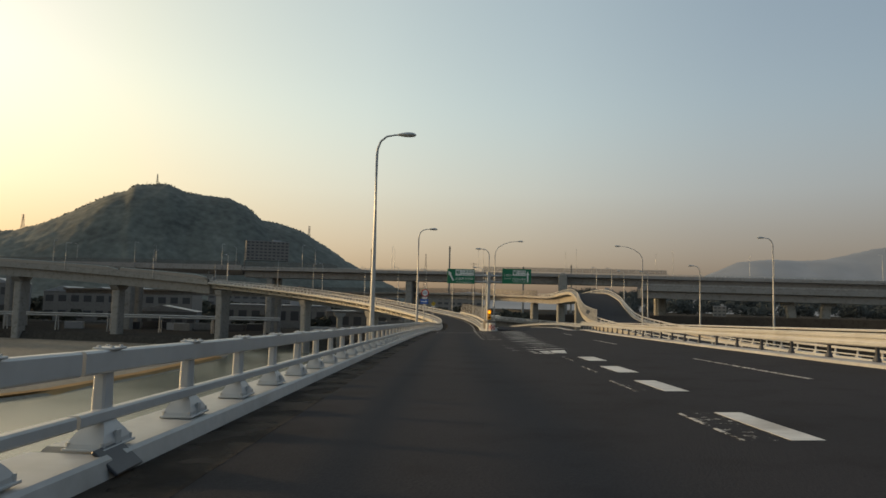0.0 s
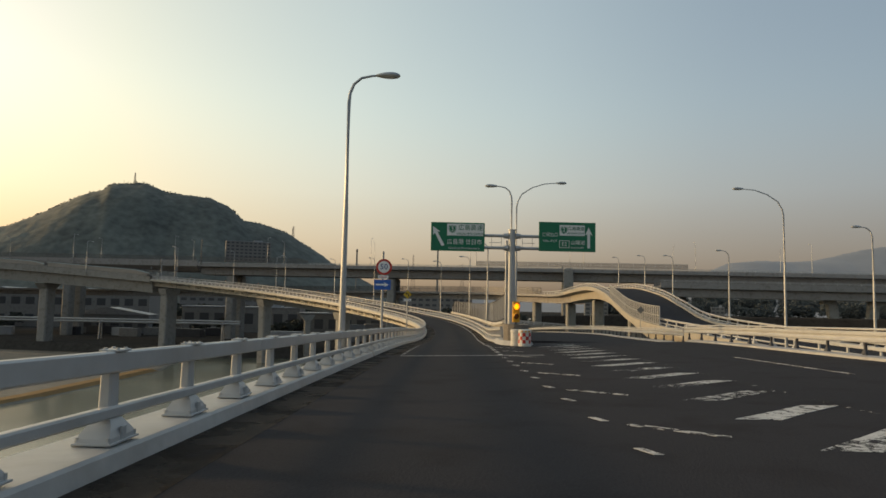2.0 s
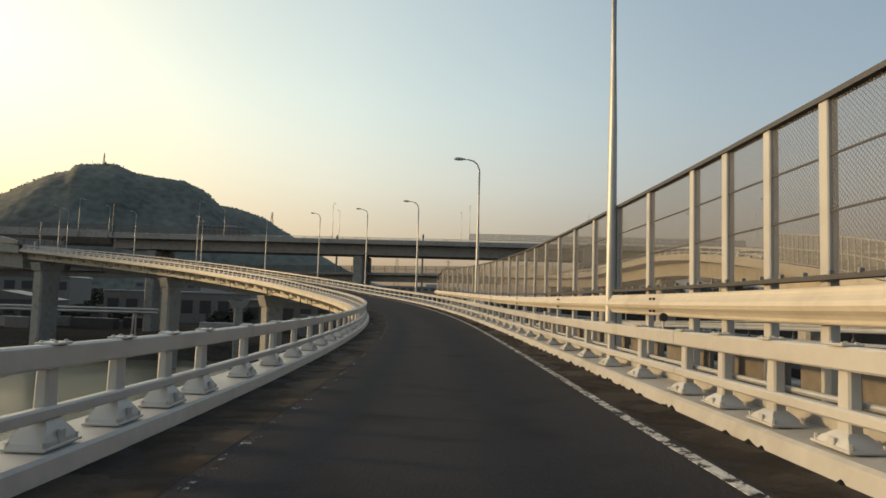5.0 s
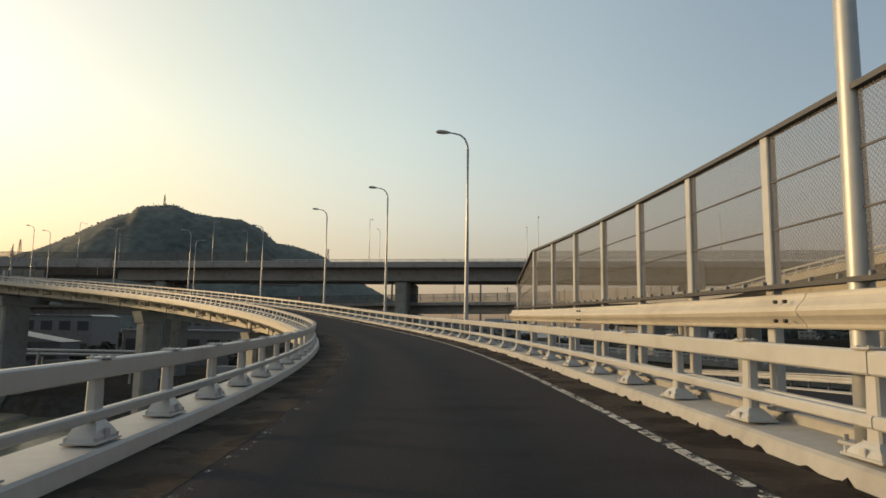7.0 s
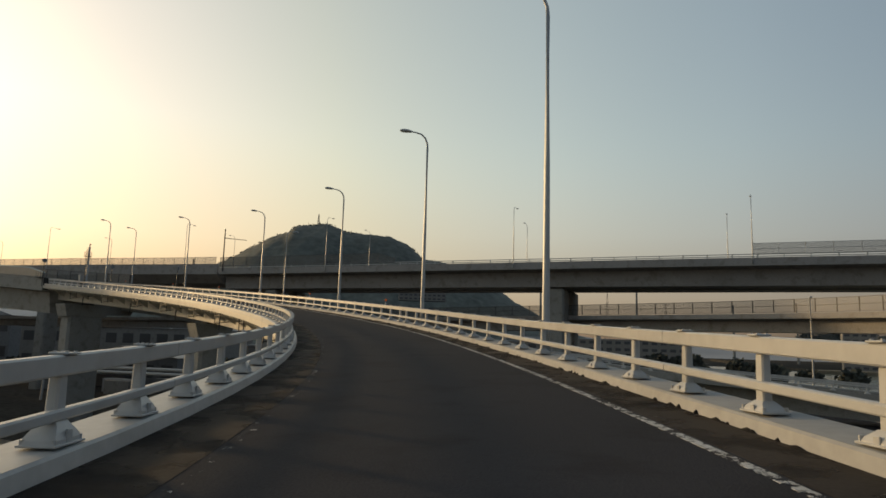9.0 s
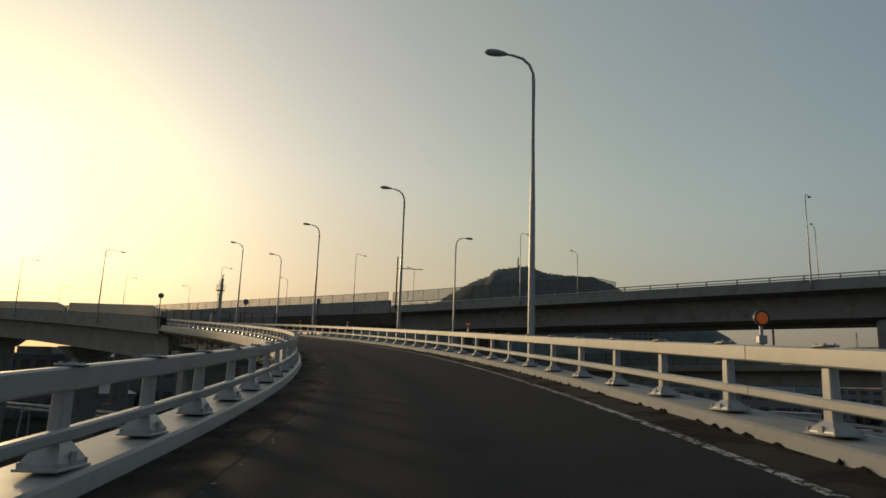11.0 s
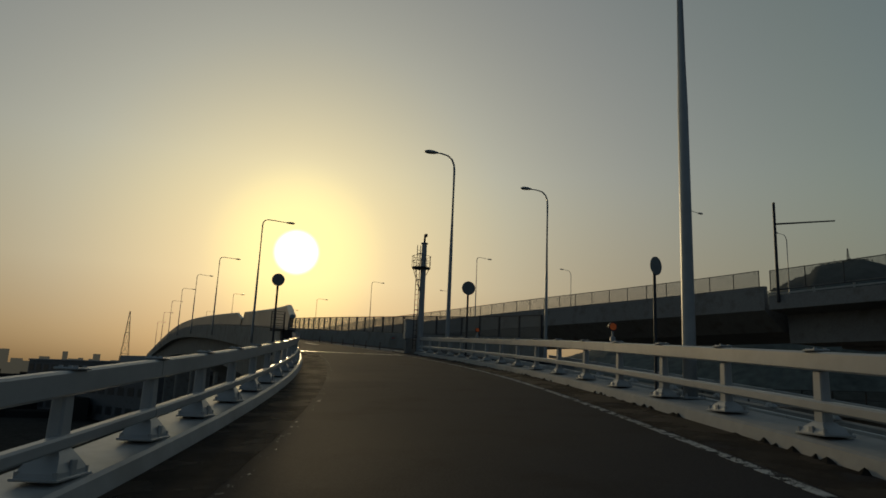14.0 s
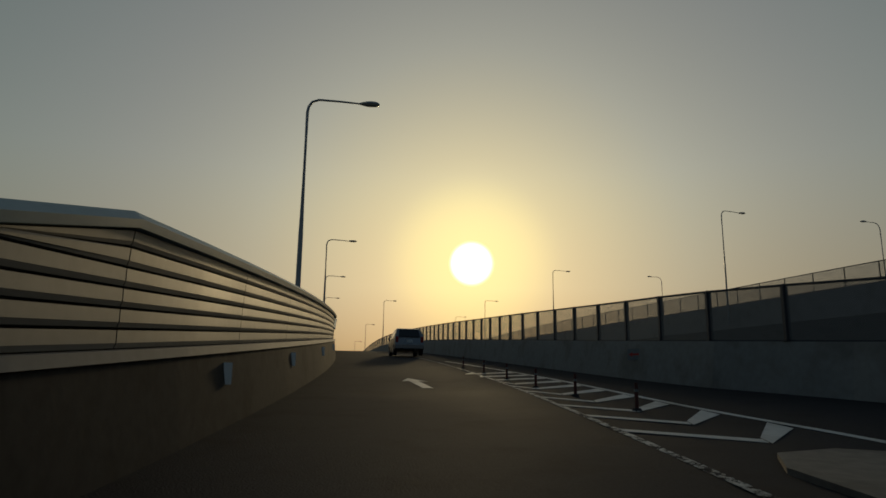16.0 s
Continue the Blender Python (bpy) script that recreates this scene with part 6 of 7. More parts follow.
# ---- second ramp: falls towards the through road ----
side_ramp = Route([(24.5, -25, -2.3), (24.2, 20, -3.0), (23.6, 60, -3.15), (24.6, 95, -2.25), (26, 110, -0.5), (28.5, 125, 1.15), (31, 145, 2.6), (32.5, 165, 2.65), (32.3, 185, 2.05), (28.6, 205, 2.35), (16, 227, 2.85), (-8, 243, 3.0), (-60, 256, 2.4), (-150, 272, 2.0)], 1.5)


def s_y(y):
    return float(np.interp(y, side_ramp.y[:int(len(side_ramp.y) * 0.8)], side_ramp.s[:int(len(side_ramp.y) * 0.8)]))


def side_right(s):
    return float(np.interp(s, [s_y(60), s_y(95), s_y(117), s_y(140), s_y(165), s_y(200)], [3.0, 3.6, 3.8, 3.8, 3.6, 3.0]))


tagged(sweep("road", side_ramp, lambda s: [(-3.0, 0), (side_right(s), 0), (side_right(s), -0.12), (-3.0, -0.12)], 0, side_ramp.length, ASPHALT, None, 3.0), "dark asphalt of the second ramp", "road", "", "structure")
side_sec = lambda s: [(-3.6, 0.2), (-3.0, 0.19), (-2.95, -0.13), (side_right(s) - 0.05, -0.13), (side_right(s), 0.19), (side_right(s) + 0.6, 0.2), (side_right(s) + 0.6, -0.4), (side_right(s) - 1.0, -0.6), (side_right(s) - 1.1, -1.9), (-1.9, -1.9), (-2.0, -0.6), (-3.6, -0.4)]
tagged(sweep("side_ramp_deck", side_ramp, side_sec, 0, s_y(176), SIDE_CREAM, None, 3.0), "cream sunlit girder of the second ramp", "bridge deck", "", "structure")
# far stretch in the grey viaduct material, which puts in its shaded side
tagged(sweep("side_ramp_deck", side_ramp, side_sec, s_y(176) + 0.03, side_ramp.length, VIADUCT, None, 3.0), "second ramp girder under the viaduct, greyed for its shade", "bridge deck", "", "structure")
for sd in (-1, 1):
    bridge_rail(side_ramp, lambda s, sd=sd: -3.0 if sd < 0 else side_right(s), s_y(10), s_y(203), sd, "cream two-rail bridge railing on the second ramp", "railings of the second ramp", 2.4, 0.2)
net_fence(side_ramp, lambda s: -3.62, s_y(90.5), s_y(117), 0.3, 1.9, 0.6, "pale barred fence panels on the second ramp", FINE_NET, (0.08, 0.08), WHITE_STEEL, (0.0, 0.5, 1.0))
net_fence(side_ramp, lambda s: -3.62, s_y(196), side_ramp.length - 60, 0.3, 1.75, 3.0, "grey barred fence panels on the second ramp", NET, (0.1, 0.1), DARK_METAL, (0.0, 0.5, 1.0))
street_lamp((20.4, 68.7, -3.4), 9.5, 2.3, math.pi, "sweep", 1.0, "tall grey street lamp with a long rising arm")
for x, y, top in ((27.0, 55.0, 5.85), (26.9, 71.5, 4.44), (30.4, 94.8, 4.9), (34.2, 117.3, 6.1), (37.2, 138.3, 7.7), (38.4, 160, 9.0)):
    s = s_y(y)
    b0 = side_ramp.at(s, side_right(s) + 0.45, 0.2)
    street_lamp((max(min(x, b0.x + 0.25), b0.x - 0.1), y, b0.z), top - b0.z, 0.7, math.pi, "hook", 1.1)
dg = standing("road_sign", (20.75, 96.0, -2.75), "yellow diamond sign seen from behind on a pole", "road sign", "roadside signs")
bm = bmesh.new()
rod(bm, (0, 0, 0), (0, 0, 2.0), 0.035, seg=10)
part("pole", bm, GREY_STEEL, dg)
flat_shape("diamond", [(0, -0.36), (0.36, 0), (0, 0.36), (-0.36, 0)], (0, -0.05, 1.85), SIGN_BACK, dg, 0.015)
for y in (120, 158, 184, 206):
    c = side_ramp.at(s_y(y), 0)
    pier(c.x, c.y, -15.6, c.z - 2.05, 2.0, 1.7, side_ramp.turn(s_y(y)), "square concrete pier under the second ramp", 0.0)

# ---- third ramp: rises beside the driven one and merges ----
third = Route([(75, 192, -8.2), (40, 199, -6.2), (0, 206, -3.6), (-25, 209.3, -1.4), (-45, 213.2, 1.1), (-60, 216, 2.9), (-73, 217.6, 4.3)], 1.5)
tagged(sweep("road", third, [(-2.6, 0), (2.6, 0), (2.6, -0.12), (-2.6, -0.12)], 0, third.length, ASPHALT, None, 3.0), "dark asphalt of the third ramp", "road", "", "structure")
tagged(sweep("third_ramp_deck", third, [(-3.6, 0.2), (-3.0, 0.19), (-2.95, -0.13), (2.95, -0.13), (3.0, 0.19), (3.6, 0.2), (3.6, -0.4), (2.0, -0.6), (1.9, -2.0), (-1.9, -2.0), (-2.0, -0.6), (-3.6, -0.4)], 0, third.length, CONCRETE, None, 3.0),
       "grey deck of the third ramp", "bridge deck", "", "structure")
for sd in (-1, 1):
    bridge_rail(third, lambda s, sd=sd: 3.0 * sd, 20, third.length - 1, sd, "white two-rail bridge railing on the third ramp", "railings of the third ramp", 2.4, 0.2)
street_lamp(ramp.at(213.9, 13.0, -1.2), 9.1, 0.75, ramp.turn(214) - 0.2, "hook", 1.15)
street_lamp(ramp.at(242.7, 10.5, -0.6), 9.5, 0.95, ramp.turn(242) + math.pi, "hook", 1.15)
street_lamp(third.at(62, 4.0, -0.6), 8.8, 0.9, third.turn(62) + math.pi, "hook", 1.15)
street_lamp(third.at(35, 4.0, -0.6), 8.8, 0.9, third.turn(35) + math.pi, "hook", 1.15)

# retaining wall of the low road behind the ramps
low_road = Route([(170, 158, -2.2), (110, 190, -2.4), (75, 205, -2.7), (48, 214, -3.0), (31, 220, -3.6)], 2.0)
tagged(sweep("retaining_wall", low_road, [(-0.25, 0.0), (-0.15, 0.25), (0.35, 0.25), (0.35, -13.0), (-0.35, -13.0)], 0, low_road.length, DARK_CONCRETE, None, 4.0), "dark concrete retaining wall of a low road", "retaining wall", "", "structure")

# piers of the driven ramp
pier(-31, 206.6, -15.6, -4.0, 1.6, 1.6, 0.3, "slim concrete pier under the third ramp", 4.0)
for s, w in ((102, 2.4), (139, 2.4), (175.5, 2.4), (205, 2.4), (237.0, 4.2)):
    c = ramp.at(s, (left_edge(s) + right_edge(s)) / 2)
    pier(c.x, c.y, -15.6, c.z - 2.15, w, 2.2, ramp.turn(s), "square concrete pier under the curved ramp", 5.6 if s > 230 else 3.6)
for s in (275, 310, 345, 380, 420, 460):
    c = ramp.at(s, (left_edge(s) + right_limit(s)) / 2)
    pier(c.x, c.y, -15.6, c.z - 3.65, 3.4, 2.6, ramp.turn(s), "square concrete pier under the merging road", 7.0)
for y in (5, 45, 90, 130, 170):
    pier(5.0 + y * 0.03, y, -15.6, -3.6 - max(0, y - 80) * 0.035, 6.0, 2.2, 0.0, "wide concrete pier of the approach bridge")

# ---- water, ground and far land ----
def sheet(name, x0, x1, y0, y1, z, mat, label, n=1):
    return tagged(mesh_object(name, [(x0, y0, z), (x1, y0, z), (x1, y1, z), (x0, y1, z)], [(0, 1, 2, 3)], mat), label, name.split("_")[0], "", "structure")


sheet("ground", -4800, 4800, -4800, 4800, -16.2, GROUND, "dark flat ground of the harbour plain")
sheet("water", -900, 900, -700, 880, -15.2, WATER, "calm green river water")


def bank(name, outline, top, label, mat=None):
    """Land with a sloping stone edge."""
    n = len(outline)
    cx, cy = sum(p[0] for p in outline) / n, sum(p[1] for p in outline) / n
    v = [(x, y, top) for x, y in outline] + [(x + math.copysign(2.5, x - cx), y + math.copysign(2.5, y - cy), -16.1) for x, y in outline]
    f = [tuple(range(n))] + [(i, i + n, (i + 1) % n + n, (i + 1) % n) for i in range(n)]
    return tagged(mesh_object(name, v, f, mat or GROUND), label, "ground", "", "structure")


bank("ground_bank", [(-1500, 236), (-160, 228), (-60, 205), (30, 212), (36, 330), (60, 900), (-1500, 900)], -12.6, "dark land of the yards beyond the river")
bank("mud_flat", [(-1200, 20), (-140, 60), (-66, 84), (-58, 104), (-55, 130), (-54, 168), (-62, 206), (-160, 229), (-1200, 236)], -14.95, "grey tidal mud flat beside the river", MUD)
bank("reed_edge", [(-66.5, 84), (-58.5, 104), (-55.5, 130), (-54.5, 168), (-56.5, 168), (-57.5, 130), (-60.5, 105), (-68.5, 85)], -14.6, "thin strip of dry orange reeds along the mud", REEDS)
bank("ground_bank", [(-1500, -600), (-150, -600), (-140, 60), (-145, 190), (-165, 234), (-1500, 240)], -13.0, "dark flat harbour land beside the river")
bank("river_beach", [(130, 716), (300, 690), (900, 620), (1400, 580), (1400, 600), (900, 640), (300, 712), (140, 736)], -12.4, "pale sandy strip along the far bank", SAND)
bank("ground_bank", [(140, 734), (300, 710), (900, 638), (1500, 590), (1500, 1500), (150, 1500)], -12.8, "wooded far bank of the river")

# ---- the wooded hill ----
RIDGE = [(-620, 20), (-420, 62), (-272, 101), (-228, 108), (-198, 112), (-167, 123), (-127, 144), (-99, 161), (-70, 179), (-43, 189), (-34, 199), (17, 204), (46, 192), (76, 189), (118, 187), (147, 175),
         (172, 153), (206, 149), (247, 136), (289, 112), (324, 88), (377, 60), (445, 25), (520, 0)]


def ridge_hill(name, label, centre, turn, ridge, depth, back, mat, nx, ny, rough, seed):
    """Land that rises to a ridge line and falls away on both sides, with tree crowns as fine relief."""
    x0, x1 = ridge[0][0], ridge[-1][0]
    verts, faces = [], []
    for i in range(nx + 1):
        x = x0 + (x1 - x0) * i / nx
        h = float(np.interp(x, [r[0] for r in ridge], [r[1] for r in ridge]))
        for j in range(ny + 1):
            y = -depth + (depth + back) * j / ny
            k = max(0.0, 1 - abs(y) / (depth if y < 0 else back))
            fall = k * k * (3 - 2 * k)
            big = noise.fractal(Vector((x * 0.006 + seed, y * 0.006, 0)), 1.0, 2.0, 4)
            z = h * (fall ** 0.8) * (1 + 0.16 * big * (1 - k))
            crowns = noise.noise(Vector((x * 0.09, y * 0.09, seed))) + 0.6 * noise.noise(Vector((x * 0.2, y * 0.2, seed + 5)))
            verts.append((x, y, z - 0.5 + crowns * rough * min(1, z / 20)))
    for i in range(nx):
        for j in range(ny):
            a = i * (ny + 1) + j
            faces.append((a, a + ny + 1, a + ny + 2, a + 1))
    ob = mesh_object(name, verts, faces, mat, smooth=True)
    ob.matrix_world = Matrix.Translation(centre) @ Matrix.Rotation(turn, 4, "Z")
    return tagged(ob, label, "hill", "", "structure")


ridge_hill("wooded_hill", "dark wooded hill with masts on its flat summit", (-489, 1137, -15.0), radians(22.9), RIDGE, 300, 300, HILL, 260, 90, 2.4, 3.0)
hill_m = Matrix.Translation((-489, 1137, -15.0)) @ Matrix.Rotation(radians(22.9), 4, "Z")


def ridge_trees(seed):
    """Clumps of leaves that break the skyline of the hill."""
    rd = random.Random(seed)
    v, f = [], []
    for _ in range(420):
        x = rd.uniform(-300, 360)
        y = rd.uniform(-26, 10)
        h = float(np.interp(x, [r[0] for r in RIDGE], [r[1] for r in RIDGE]))
        c0 = hill_m @ Vector((x, y, h - abs(y) * 0.14 - 2.2))
        r = rd.uniform(2.6, 5.6)
        for _ in range(46):
            d = Vector((rd.gauss(0, 1), rd.gauss(0, 1), rd.gauss(0, 0.8))).normalized() * r * rd.uniform(0.4, 1.0)
            t = Vector((rd.gauss(0, 1), rd.gauss(0, 1), rd.gauss(0, 1))).normalized() * r * 0.3
            u = t.orthogonal().normalized() * r * 0.22
            k = len(v)
            v += [c0 + d - t, c0 + d + u, c0 + d + t, c0 + d - u]
            f.append((k, k + 1, k + 2, k + 3))
    return tagged(mesh_object("ridge_trees", v, f, HILL), "dark tree crowns along the skyline of the hill", "trees", "", "stuff")


ridge_trees(31)


def lattice_mast(at, height, width, label, arms=0):
    m = standing("lattice_mast", at, label, "mast", "masts")
    bm = bmesh.new()
    n = 7
    for i in range(n):
        z0, z1 = height * i / n, height * (i + 1) / n
        w0, w1 = width * (1 - i / n) + 0.35, width * (1 - (i + 1) / n) + 0.35
        for a in range(4):
            p = [(-1, -1), (1, -1), (1, 1), (-1, 1)][a]
            q = [(-1, -1), (1, -1), (1, 1), (-1, 1)][(a + 1) % 4]
            rod(bm, (p[0] * w0, p[1] * w0, z0), (p[0] * w1, p[1] * w1, z1), 0.22, seg=4)
            rod(bm, (p[0] * w0, p[1] * w0, z0), (q[0] * w1, q[1] * w1, z1), 0.14, seg=4)
            rod(bm, (p[0] * w1, p[1] * w1, z1), (q[0] * w1, q[1] * w1, z1), 0.12, seg=4)
    part("frame", bm, DARK_METAL, m)
    for i in range(arms):
        bm = bmesh.new()
        z = height * (0.97 - 0.13 * i)
        rod(bm, (-width * 1.3, 0, z), (width * 1.3, 0, z), 0.25, seg=4)
        part("arm", bm, DARK_METAL, m)
    return m


lattice_mast(hill_m @ Vector((0, 0, 202)), 19, 1.2, "dark lattice radio mast on the summit")
for dx, h in ((-16, 5), (-9, 4), (11, 6), (14, 4)):
    p = standing("antenna", hill_m @ Vector((dx, 0, 199)), "thin dark antenna on the hilltop", "antenna", "hilltop antennas")
    bm = bmesh.new()
    rod(bm, (0, 0, 0), (0, 0, h + 3), 0.4, 0.25, 6)
    part("rod", bm, DARK_METAL, p)
    bm = bmesh.new()
    box(bm, (3.4, 3, 2.6), (0, 0, 1.3), 0.1)
    part("hut", bm, WALL_CREAM, p)
lattice_mast(hill_m @ Vector((-192, 0, 108)), 30, 2.4, "thin power pylon on the hillside", 3)
lattice_mast(hill_m @ Vector((262, 0, 127)), 22, 2.0, "thin power pylon on the hillside", 3)


def building(x, y, w, d, h, turn, wall, roof, storeys, bays, label, base=-12.7, kind="flat"):
    """Walls, roof with an edge, and rows of windows as parts."""
    b = standing("building", (x, y, base), label, "building", "buildings")
    b.rotation_euler = (0, 0, turn)
    bm = bmesh.new()
    box(bm, (w, d, h), (0, 0, h / 2), 0.05)
    part("wall", bm, wall, b)
    bm = bmesh.new()
    if kind == "flat":
        box(bm, (w + 0.5, d + 0.5, 0.5), (0, 0, h + 0.1), 0.05)
        box(bm, (w * 0.2, d * 0.4, 2.2), (w * 0.22, 0, h + 1.3), 0.05)
    else:
        n = max(1, int(w / 14))
        for i in range(n):
            vs = [bm.verts.new((-w / 2 - 0.3 + (w + 0.6) * (i + q) / n, yy, h + (2.4 if q == 0.5 else 0))) for yy in (-d / 2 - 0.4, d / 2 + 0.4) for q in (0, 0.5, 1)]
            for f in ((0, 1, 2), (5, 4, 3), (0, 3, 4, 1), (1, 4, 5, 2), (0, 2, 5, 3)):
                bm.faces.new([vs[k] for k in f])
    part("roof", bm, roof, b)
    if storeys:
        bm = bmesh.new()
        ww, hh = w / bays * 0.62, h / storeys * 0.42
        box(bm, (ww, 0.12, hh), (0, 0, 0), 0.02)
        first = part("window", bm, DARK_GLASS, b)
        spots = [Matrix.Translation(((i + 0.5) / bays * w - w / 2, -d / 2 - 0.03, (j + 0.55) / storeys * h)) for j in range(storeys) for i in range(bays)]
        row(first, spots)
    return b


hz_turn = radians(20)
building(-239, 915, 56, 16, 26, hz_turn, WALL_CREAM, ROOF_GREY, 6, 10, "long pale hotel block on the wooded hillside", 50.0)
building(-148, 318, 64, 22, 13.5, radians(8), WALL_CREAM, ROOF_GREY, 2, 12, "long cream factory hall with window rows", kind="saw")
building(-238, 330, 60, 24, 17, radians(12), WALL_GREY, ROOF_GREY, 2, 10, "grey factory hall among the yards", kind="saw")
building(-72, 300, 44, 18, 9.5, radians(4), WALL_CREAM, ROOF_GREY, 1, 8, "low cream warehouse with a pale roof", kind="flat")
building(-30, 275, 30, 14, 8, radians(-6), WALL_CREAM, ROOF_GREY, 1, 6, "low cream warehouse with a pale roof", kind="flat")
building(-330, 360, 70, 26, 20, radians(10), WALL_CREAM, ROOF_GREY, 3, 12, "cream factory block among the yards", kind="flat")
building(-110, 270, 26, 12, 6.5, radians(10), WALL_GREY, ROOF_GREY, 1, 6, "small grey shed behind the viaduct piers", kind="saw")
building(-200, 270, 34, 14, 7, radians(6), WALL_CREAM, ROOF_GREY, 1, 8, "low cream shed in the yard", kind="saw")
building(-60, 470, 60, 20, 14, radians(0), WALL_CREAM, ROOF_GREY, 3, 10, "pale office block beyond the viaduct")
building(2, 620, 70, 20, 18, radians(-4), WALL_CREAM, ROOF_GREY, 4, 12, "pale apartment block beyond the river")
building(-150, 560, 80, 22, 15, radians(6), WALL_GREY, ROOF_GREY, 3, 12, "grey apartment block beyond the viaduct")
building(178, 752, 24, 16, 30, radians(-10), WALL_CREAM, ROOF_GREY, 7, 4, "tall pale tower block beyond the river")
building(303, 738, 13, 11, 15, radians(-20), WALL_CREAM, ROOF_GREY, 4, 3, "narrow pale house on the far bank")

building(-228, 266, 64, 20, 16.5, radians(14), WALL_GREY, ROOF_GREY, 3, 12, "long grey factory block behind the merging road")
building(-300, 232, 80, 24, 18.0, radians(20), WALL_GREY, ROOF_GREY, 3, 14, "long grey factory block behind the merging road")
# pipe bridge across the yards
pb = standing("pipe_bridge", (-60, 233, -12.6), "long pale pipe on trestles across the yard", "pipe bridge")
bm = bmesh.new()
for k, z in enumerate((5.0, 5.7)):
    rod(bm, (5, -2 + k * 0.4, z), (-190, 4 + k * 0.4, z), 0.3, seg=10)
part("pipe", bm, GREY_STEEL, pb)
bm = bmesh.new()
for yy in (-0.6, 0.6):
    rod(bm, (0, yy * 1.6, 0), (0, yy, 5.4), 0.2, seg=6)
rod(bm, (0, -0.8, 4.6), (0, 0.8, 4.6), 0.18, seg=6)
first = part("trestle", bm, GREY_STEEL, pb)
row(first, [Matrix.Translation((-i * 18.0, -2 + i * 0.56, 0)) for i in range(11)])

# storage drums and lorries in the yard
def yard_box(x, y, w, d, h, turn, mat, label):
    b = standing("container", (x, y, -12.6), label, "container", "containers in the yard")
    b.rotation_euler = (0, 0, turn)
    bm = bmesh.new()
    box(bm, (w, d, h), (0, 0, h / 2), 0.04)
    part("body", bm, mat, b)
    bm = bmesh.new()
    box(bm, (0.06, d * 0.92, h * 0.92), (w / 2 + 0.03, 0, h / 2), 0.01)
    part("door", bm, mat, b)
    return b


rnd = random.Random(4)
for i in range(26):
    x, y = rnd.uniform(-260, 10), rnd.uniform(240, 262)
    yard_box(x, y + abs(x) * 0.02, 6.0 if i % 3 else 12.0, 2.4, 2.6 if i % 4 else 5.2, rnd.uniform(-0.3, 0.3), [WALL_GREY, DARK_METAL, ROOF_GREY, WALL_CREAM][i % 4], "weathered steel freight container in the yard")


# shrubs and trees
def leaf_mass(name, spots, label, seed, mat=SHRUB, leaf=0.45, per=260):
    """Crowns of many small leaves in clumps, with gaps."""
    rd = random.Random(seed)
    v, f = [], []
    for x, y, z, r, h in spots:
        for _ in range(per):
            a, e = rd.uniform(0, 6.283), rd.uniform(-0.5, 1.2)
            q = rd.uniform(0.55, 1.0) * (0.8 + 0.35 * noise.noise(Vector((x + 3 * math.cos(a), y + 3 * math.sin(a), e * 2))))
            c = Vector((x + r * q * math.cos(a) * math.cos(e), y + r * q * math.sin(a) * math.cos(e), z + h * 0.5 + h * 0.5 * q * math.sin(e)))
            t = Vector((rd.gauss(0, 1), rd.gauss(0, 1), rd.gauss(0, 1))).normalized() * leaf * r * 0.35
            u = t.orthogonal().normalized() * leaf * r * 0.3
            k = len(v)
            v += [c - t, c + u, c + t, c - u]
            f.append((k, k + 1, k + 2, k + 3))
    return tagged(mesh_object(name, v, f, mat), label, "trees", "", "stuff")


leaf_mass("bank_trees", [(rnd.uniform(165, 820), 752 + 55 * (i % 3) + rnd.uniform(-14, 14), -13 + 6 * (i % 3), rnd.uniform(9, 14), rnd.uniform(17, 27)) for i in range(270)], "dull green trees along the far river bank", 7, BANK_LEAF, 0.24, 700)
leaf_mass("yard_trees", [(rnd.uniform(-300, 20), rnd.uniform(262, 300), -12.6, rnd.uniform(2.5, 5), rnd.uniform(3, 7)) for _ in range(60)], "dark bushes and trees between the yards", 9)
leaf_mass("town_trees", [(rnd.uniform(-400, 60), rnd.uniform(330, 620), -12.6, rnd.uniform(4, 8), rnd.uniform(6, 11)) for _ in range(110)], "dark trees scattered through the town", 11)

# far land, with its haze glowing from the material
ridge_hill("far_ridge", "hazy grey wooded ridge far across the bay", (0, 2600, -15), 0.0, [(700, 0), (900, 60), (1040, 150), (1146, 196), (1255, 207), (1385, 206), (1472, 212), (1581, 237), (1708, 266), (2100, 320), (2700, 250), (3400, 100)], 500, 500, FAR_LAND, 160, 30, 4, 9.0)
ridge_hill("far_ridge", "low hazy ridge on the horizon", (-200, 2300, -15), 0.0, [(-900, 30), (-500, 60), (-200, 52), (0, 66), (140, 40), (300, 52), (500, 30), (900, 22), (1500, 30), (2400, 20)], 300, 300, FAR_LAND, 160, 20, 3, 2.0)


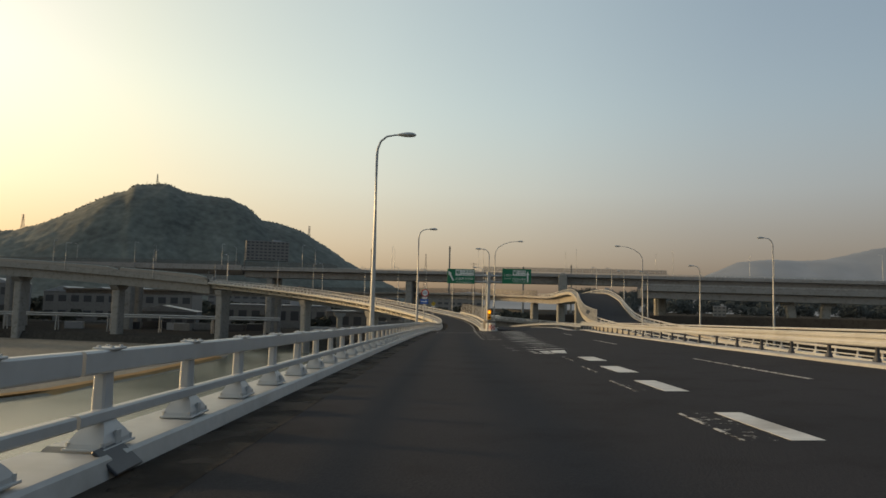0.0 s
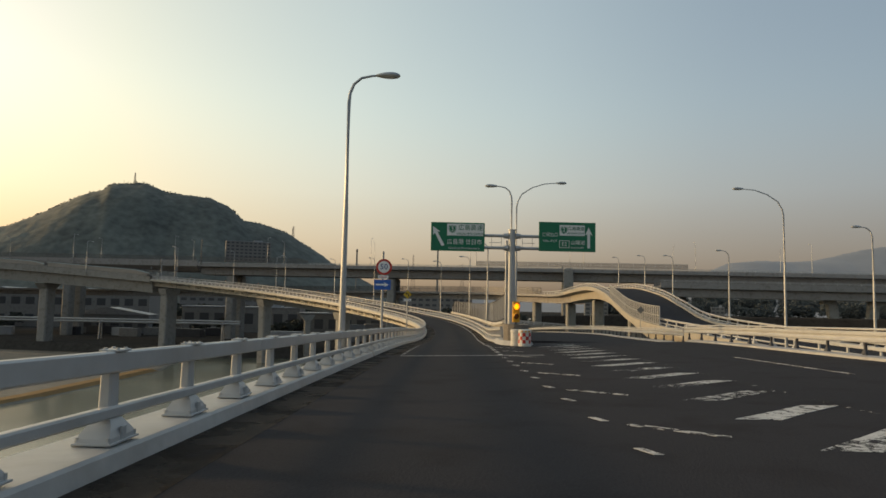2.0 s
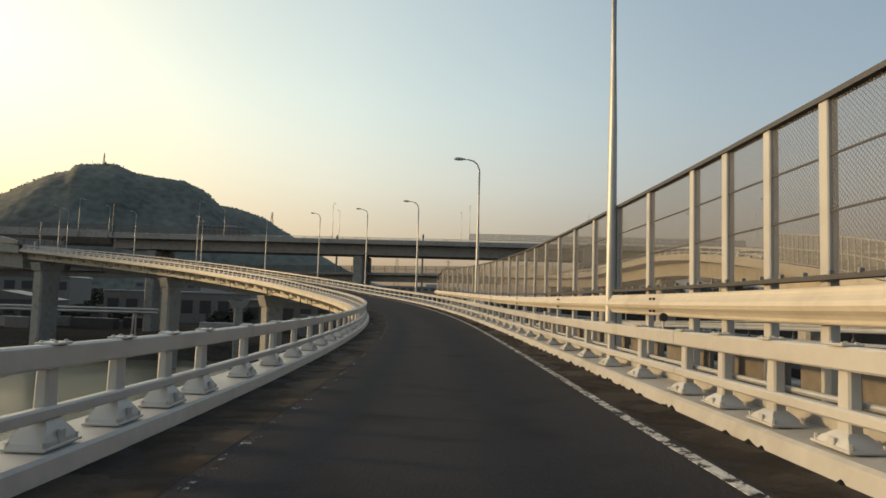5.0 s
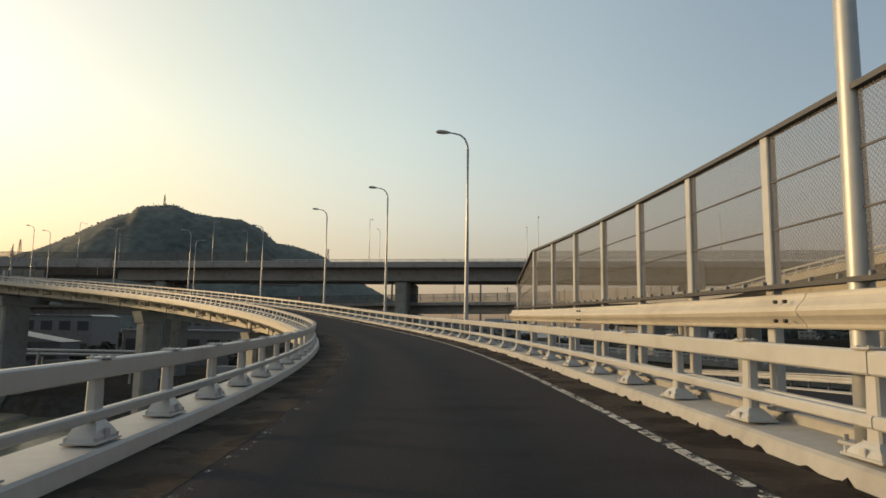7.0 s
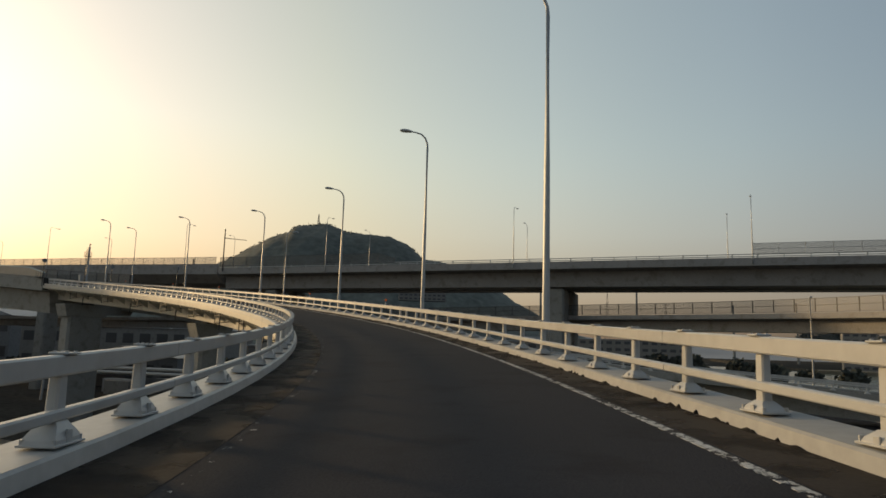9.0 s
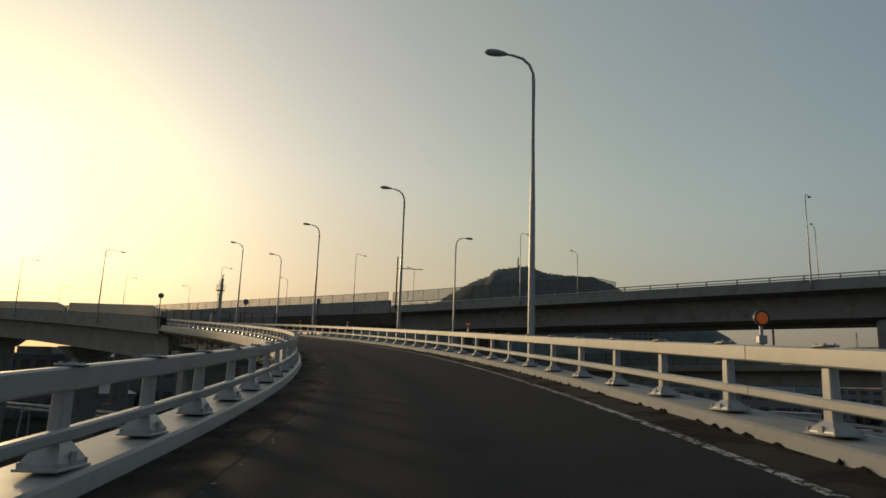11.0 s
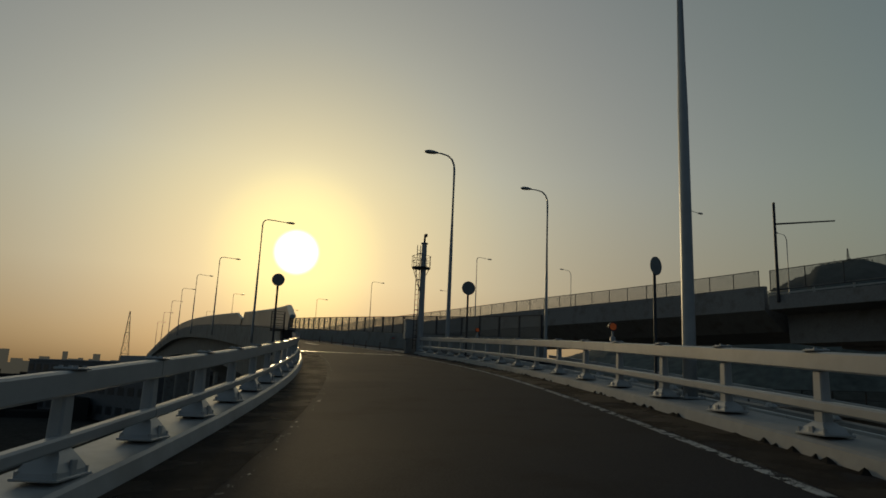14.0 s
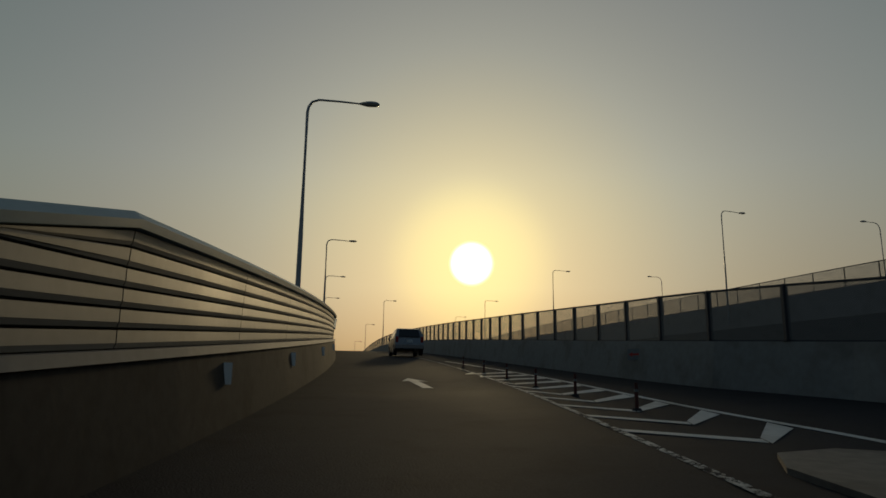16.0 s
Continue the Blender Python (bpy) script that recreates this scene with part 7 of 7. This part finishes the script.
def skyline(az0, az1, dist, n, seed, label, mat, heights):
    rd = random.Random(seed)
    v, f = [], []
    for i in range(n):
        a = radians(az0 + (az1 - az0) * (i + rd.uniform(-0.3, 0.3)) / n)
        w, h = rd.uniform(8, 26), rd.choice(heights)
        dd = dist + rd.uniform(-120, 160)
        c = Vector((-70 - math.sin(a) * dd, 205 + math.cos(a) * dd, -15))
        t = Matrix.Rotation(a, 3, "Z")
        k = len(v)
        for z in (0, h):
            for sx, sy in ((-1, -1), (1, -1), (1, 1), (-1, 1)):
                v.append(c + t @ Vector((sx * w / 2, sy * 6, z)))
        f += [(k, k + 1, k + 5, k + 4), (k + 1, k + 2, k + 6, k + 5), (k + 2, k + 3, k + 7, k + 6), (k + 3, k, k + 4, k + 7), (k + 4, k + 5, k + 6, k + 7)]
    return tagged(mesh_object("backdrop_city", v, f, mat), label, "skyline", "", "structure")


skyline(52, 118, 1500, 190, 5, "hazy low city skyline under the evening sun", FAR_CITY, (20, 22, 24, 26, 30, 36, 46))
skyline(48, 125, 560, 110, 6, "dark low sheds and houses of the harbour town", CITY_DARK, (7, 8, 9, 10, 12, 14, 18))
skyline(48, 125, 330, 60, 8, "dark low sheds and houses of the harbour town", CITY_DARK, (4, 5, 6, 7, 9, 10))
lattice_mast((-70 - 800 * math.sin(radians(81.9)), 205 + 800 * math.cos(radians(81.9)), -15), 82, 6.0, "tall dark lattice pylon above the city", 3)
lattice_mast((-30, 1200, -15), 100, 5.0, "far red and white lattice tower", 0)
lattice_mast((60, 1300, -15), 92, 5.0, "far dark lattice power pylon", 3)
for x, y, h in ((-95, 900, 84), (10, 980, 96), (210, 1100, 80), (120, 1000, 70)):
    p = standing("chimney", (x, y, -15), "slim pale chimney in the distance", "chimney", "chimneys")
    bm = bmesh.new()
    rod(bm, (0, 0, 0), (0, 0, h), 1.6, 1.0, 12)
    part("shaft", bm, CONCRETE, p)
    bm = bmesh.new()
    rod(bm, (0, 0, h - 4), (0, 0, h - 2), 1.3, 1.3, 12)
    part("gallery", bm, DARK_METAL, p)

# the plan is drawn in units of its own: bring it to metres
for ob in list(scene.objects):
    if ob.parent is None and ob.type in {"MESH", "EMPTY"}:
        ob.matrix_basis = Matrix.Scale(UNIT, 4) @ ob.matrix_basis
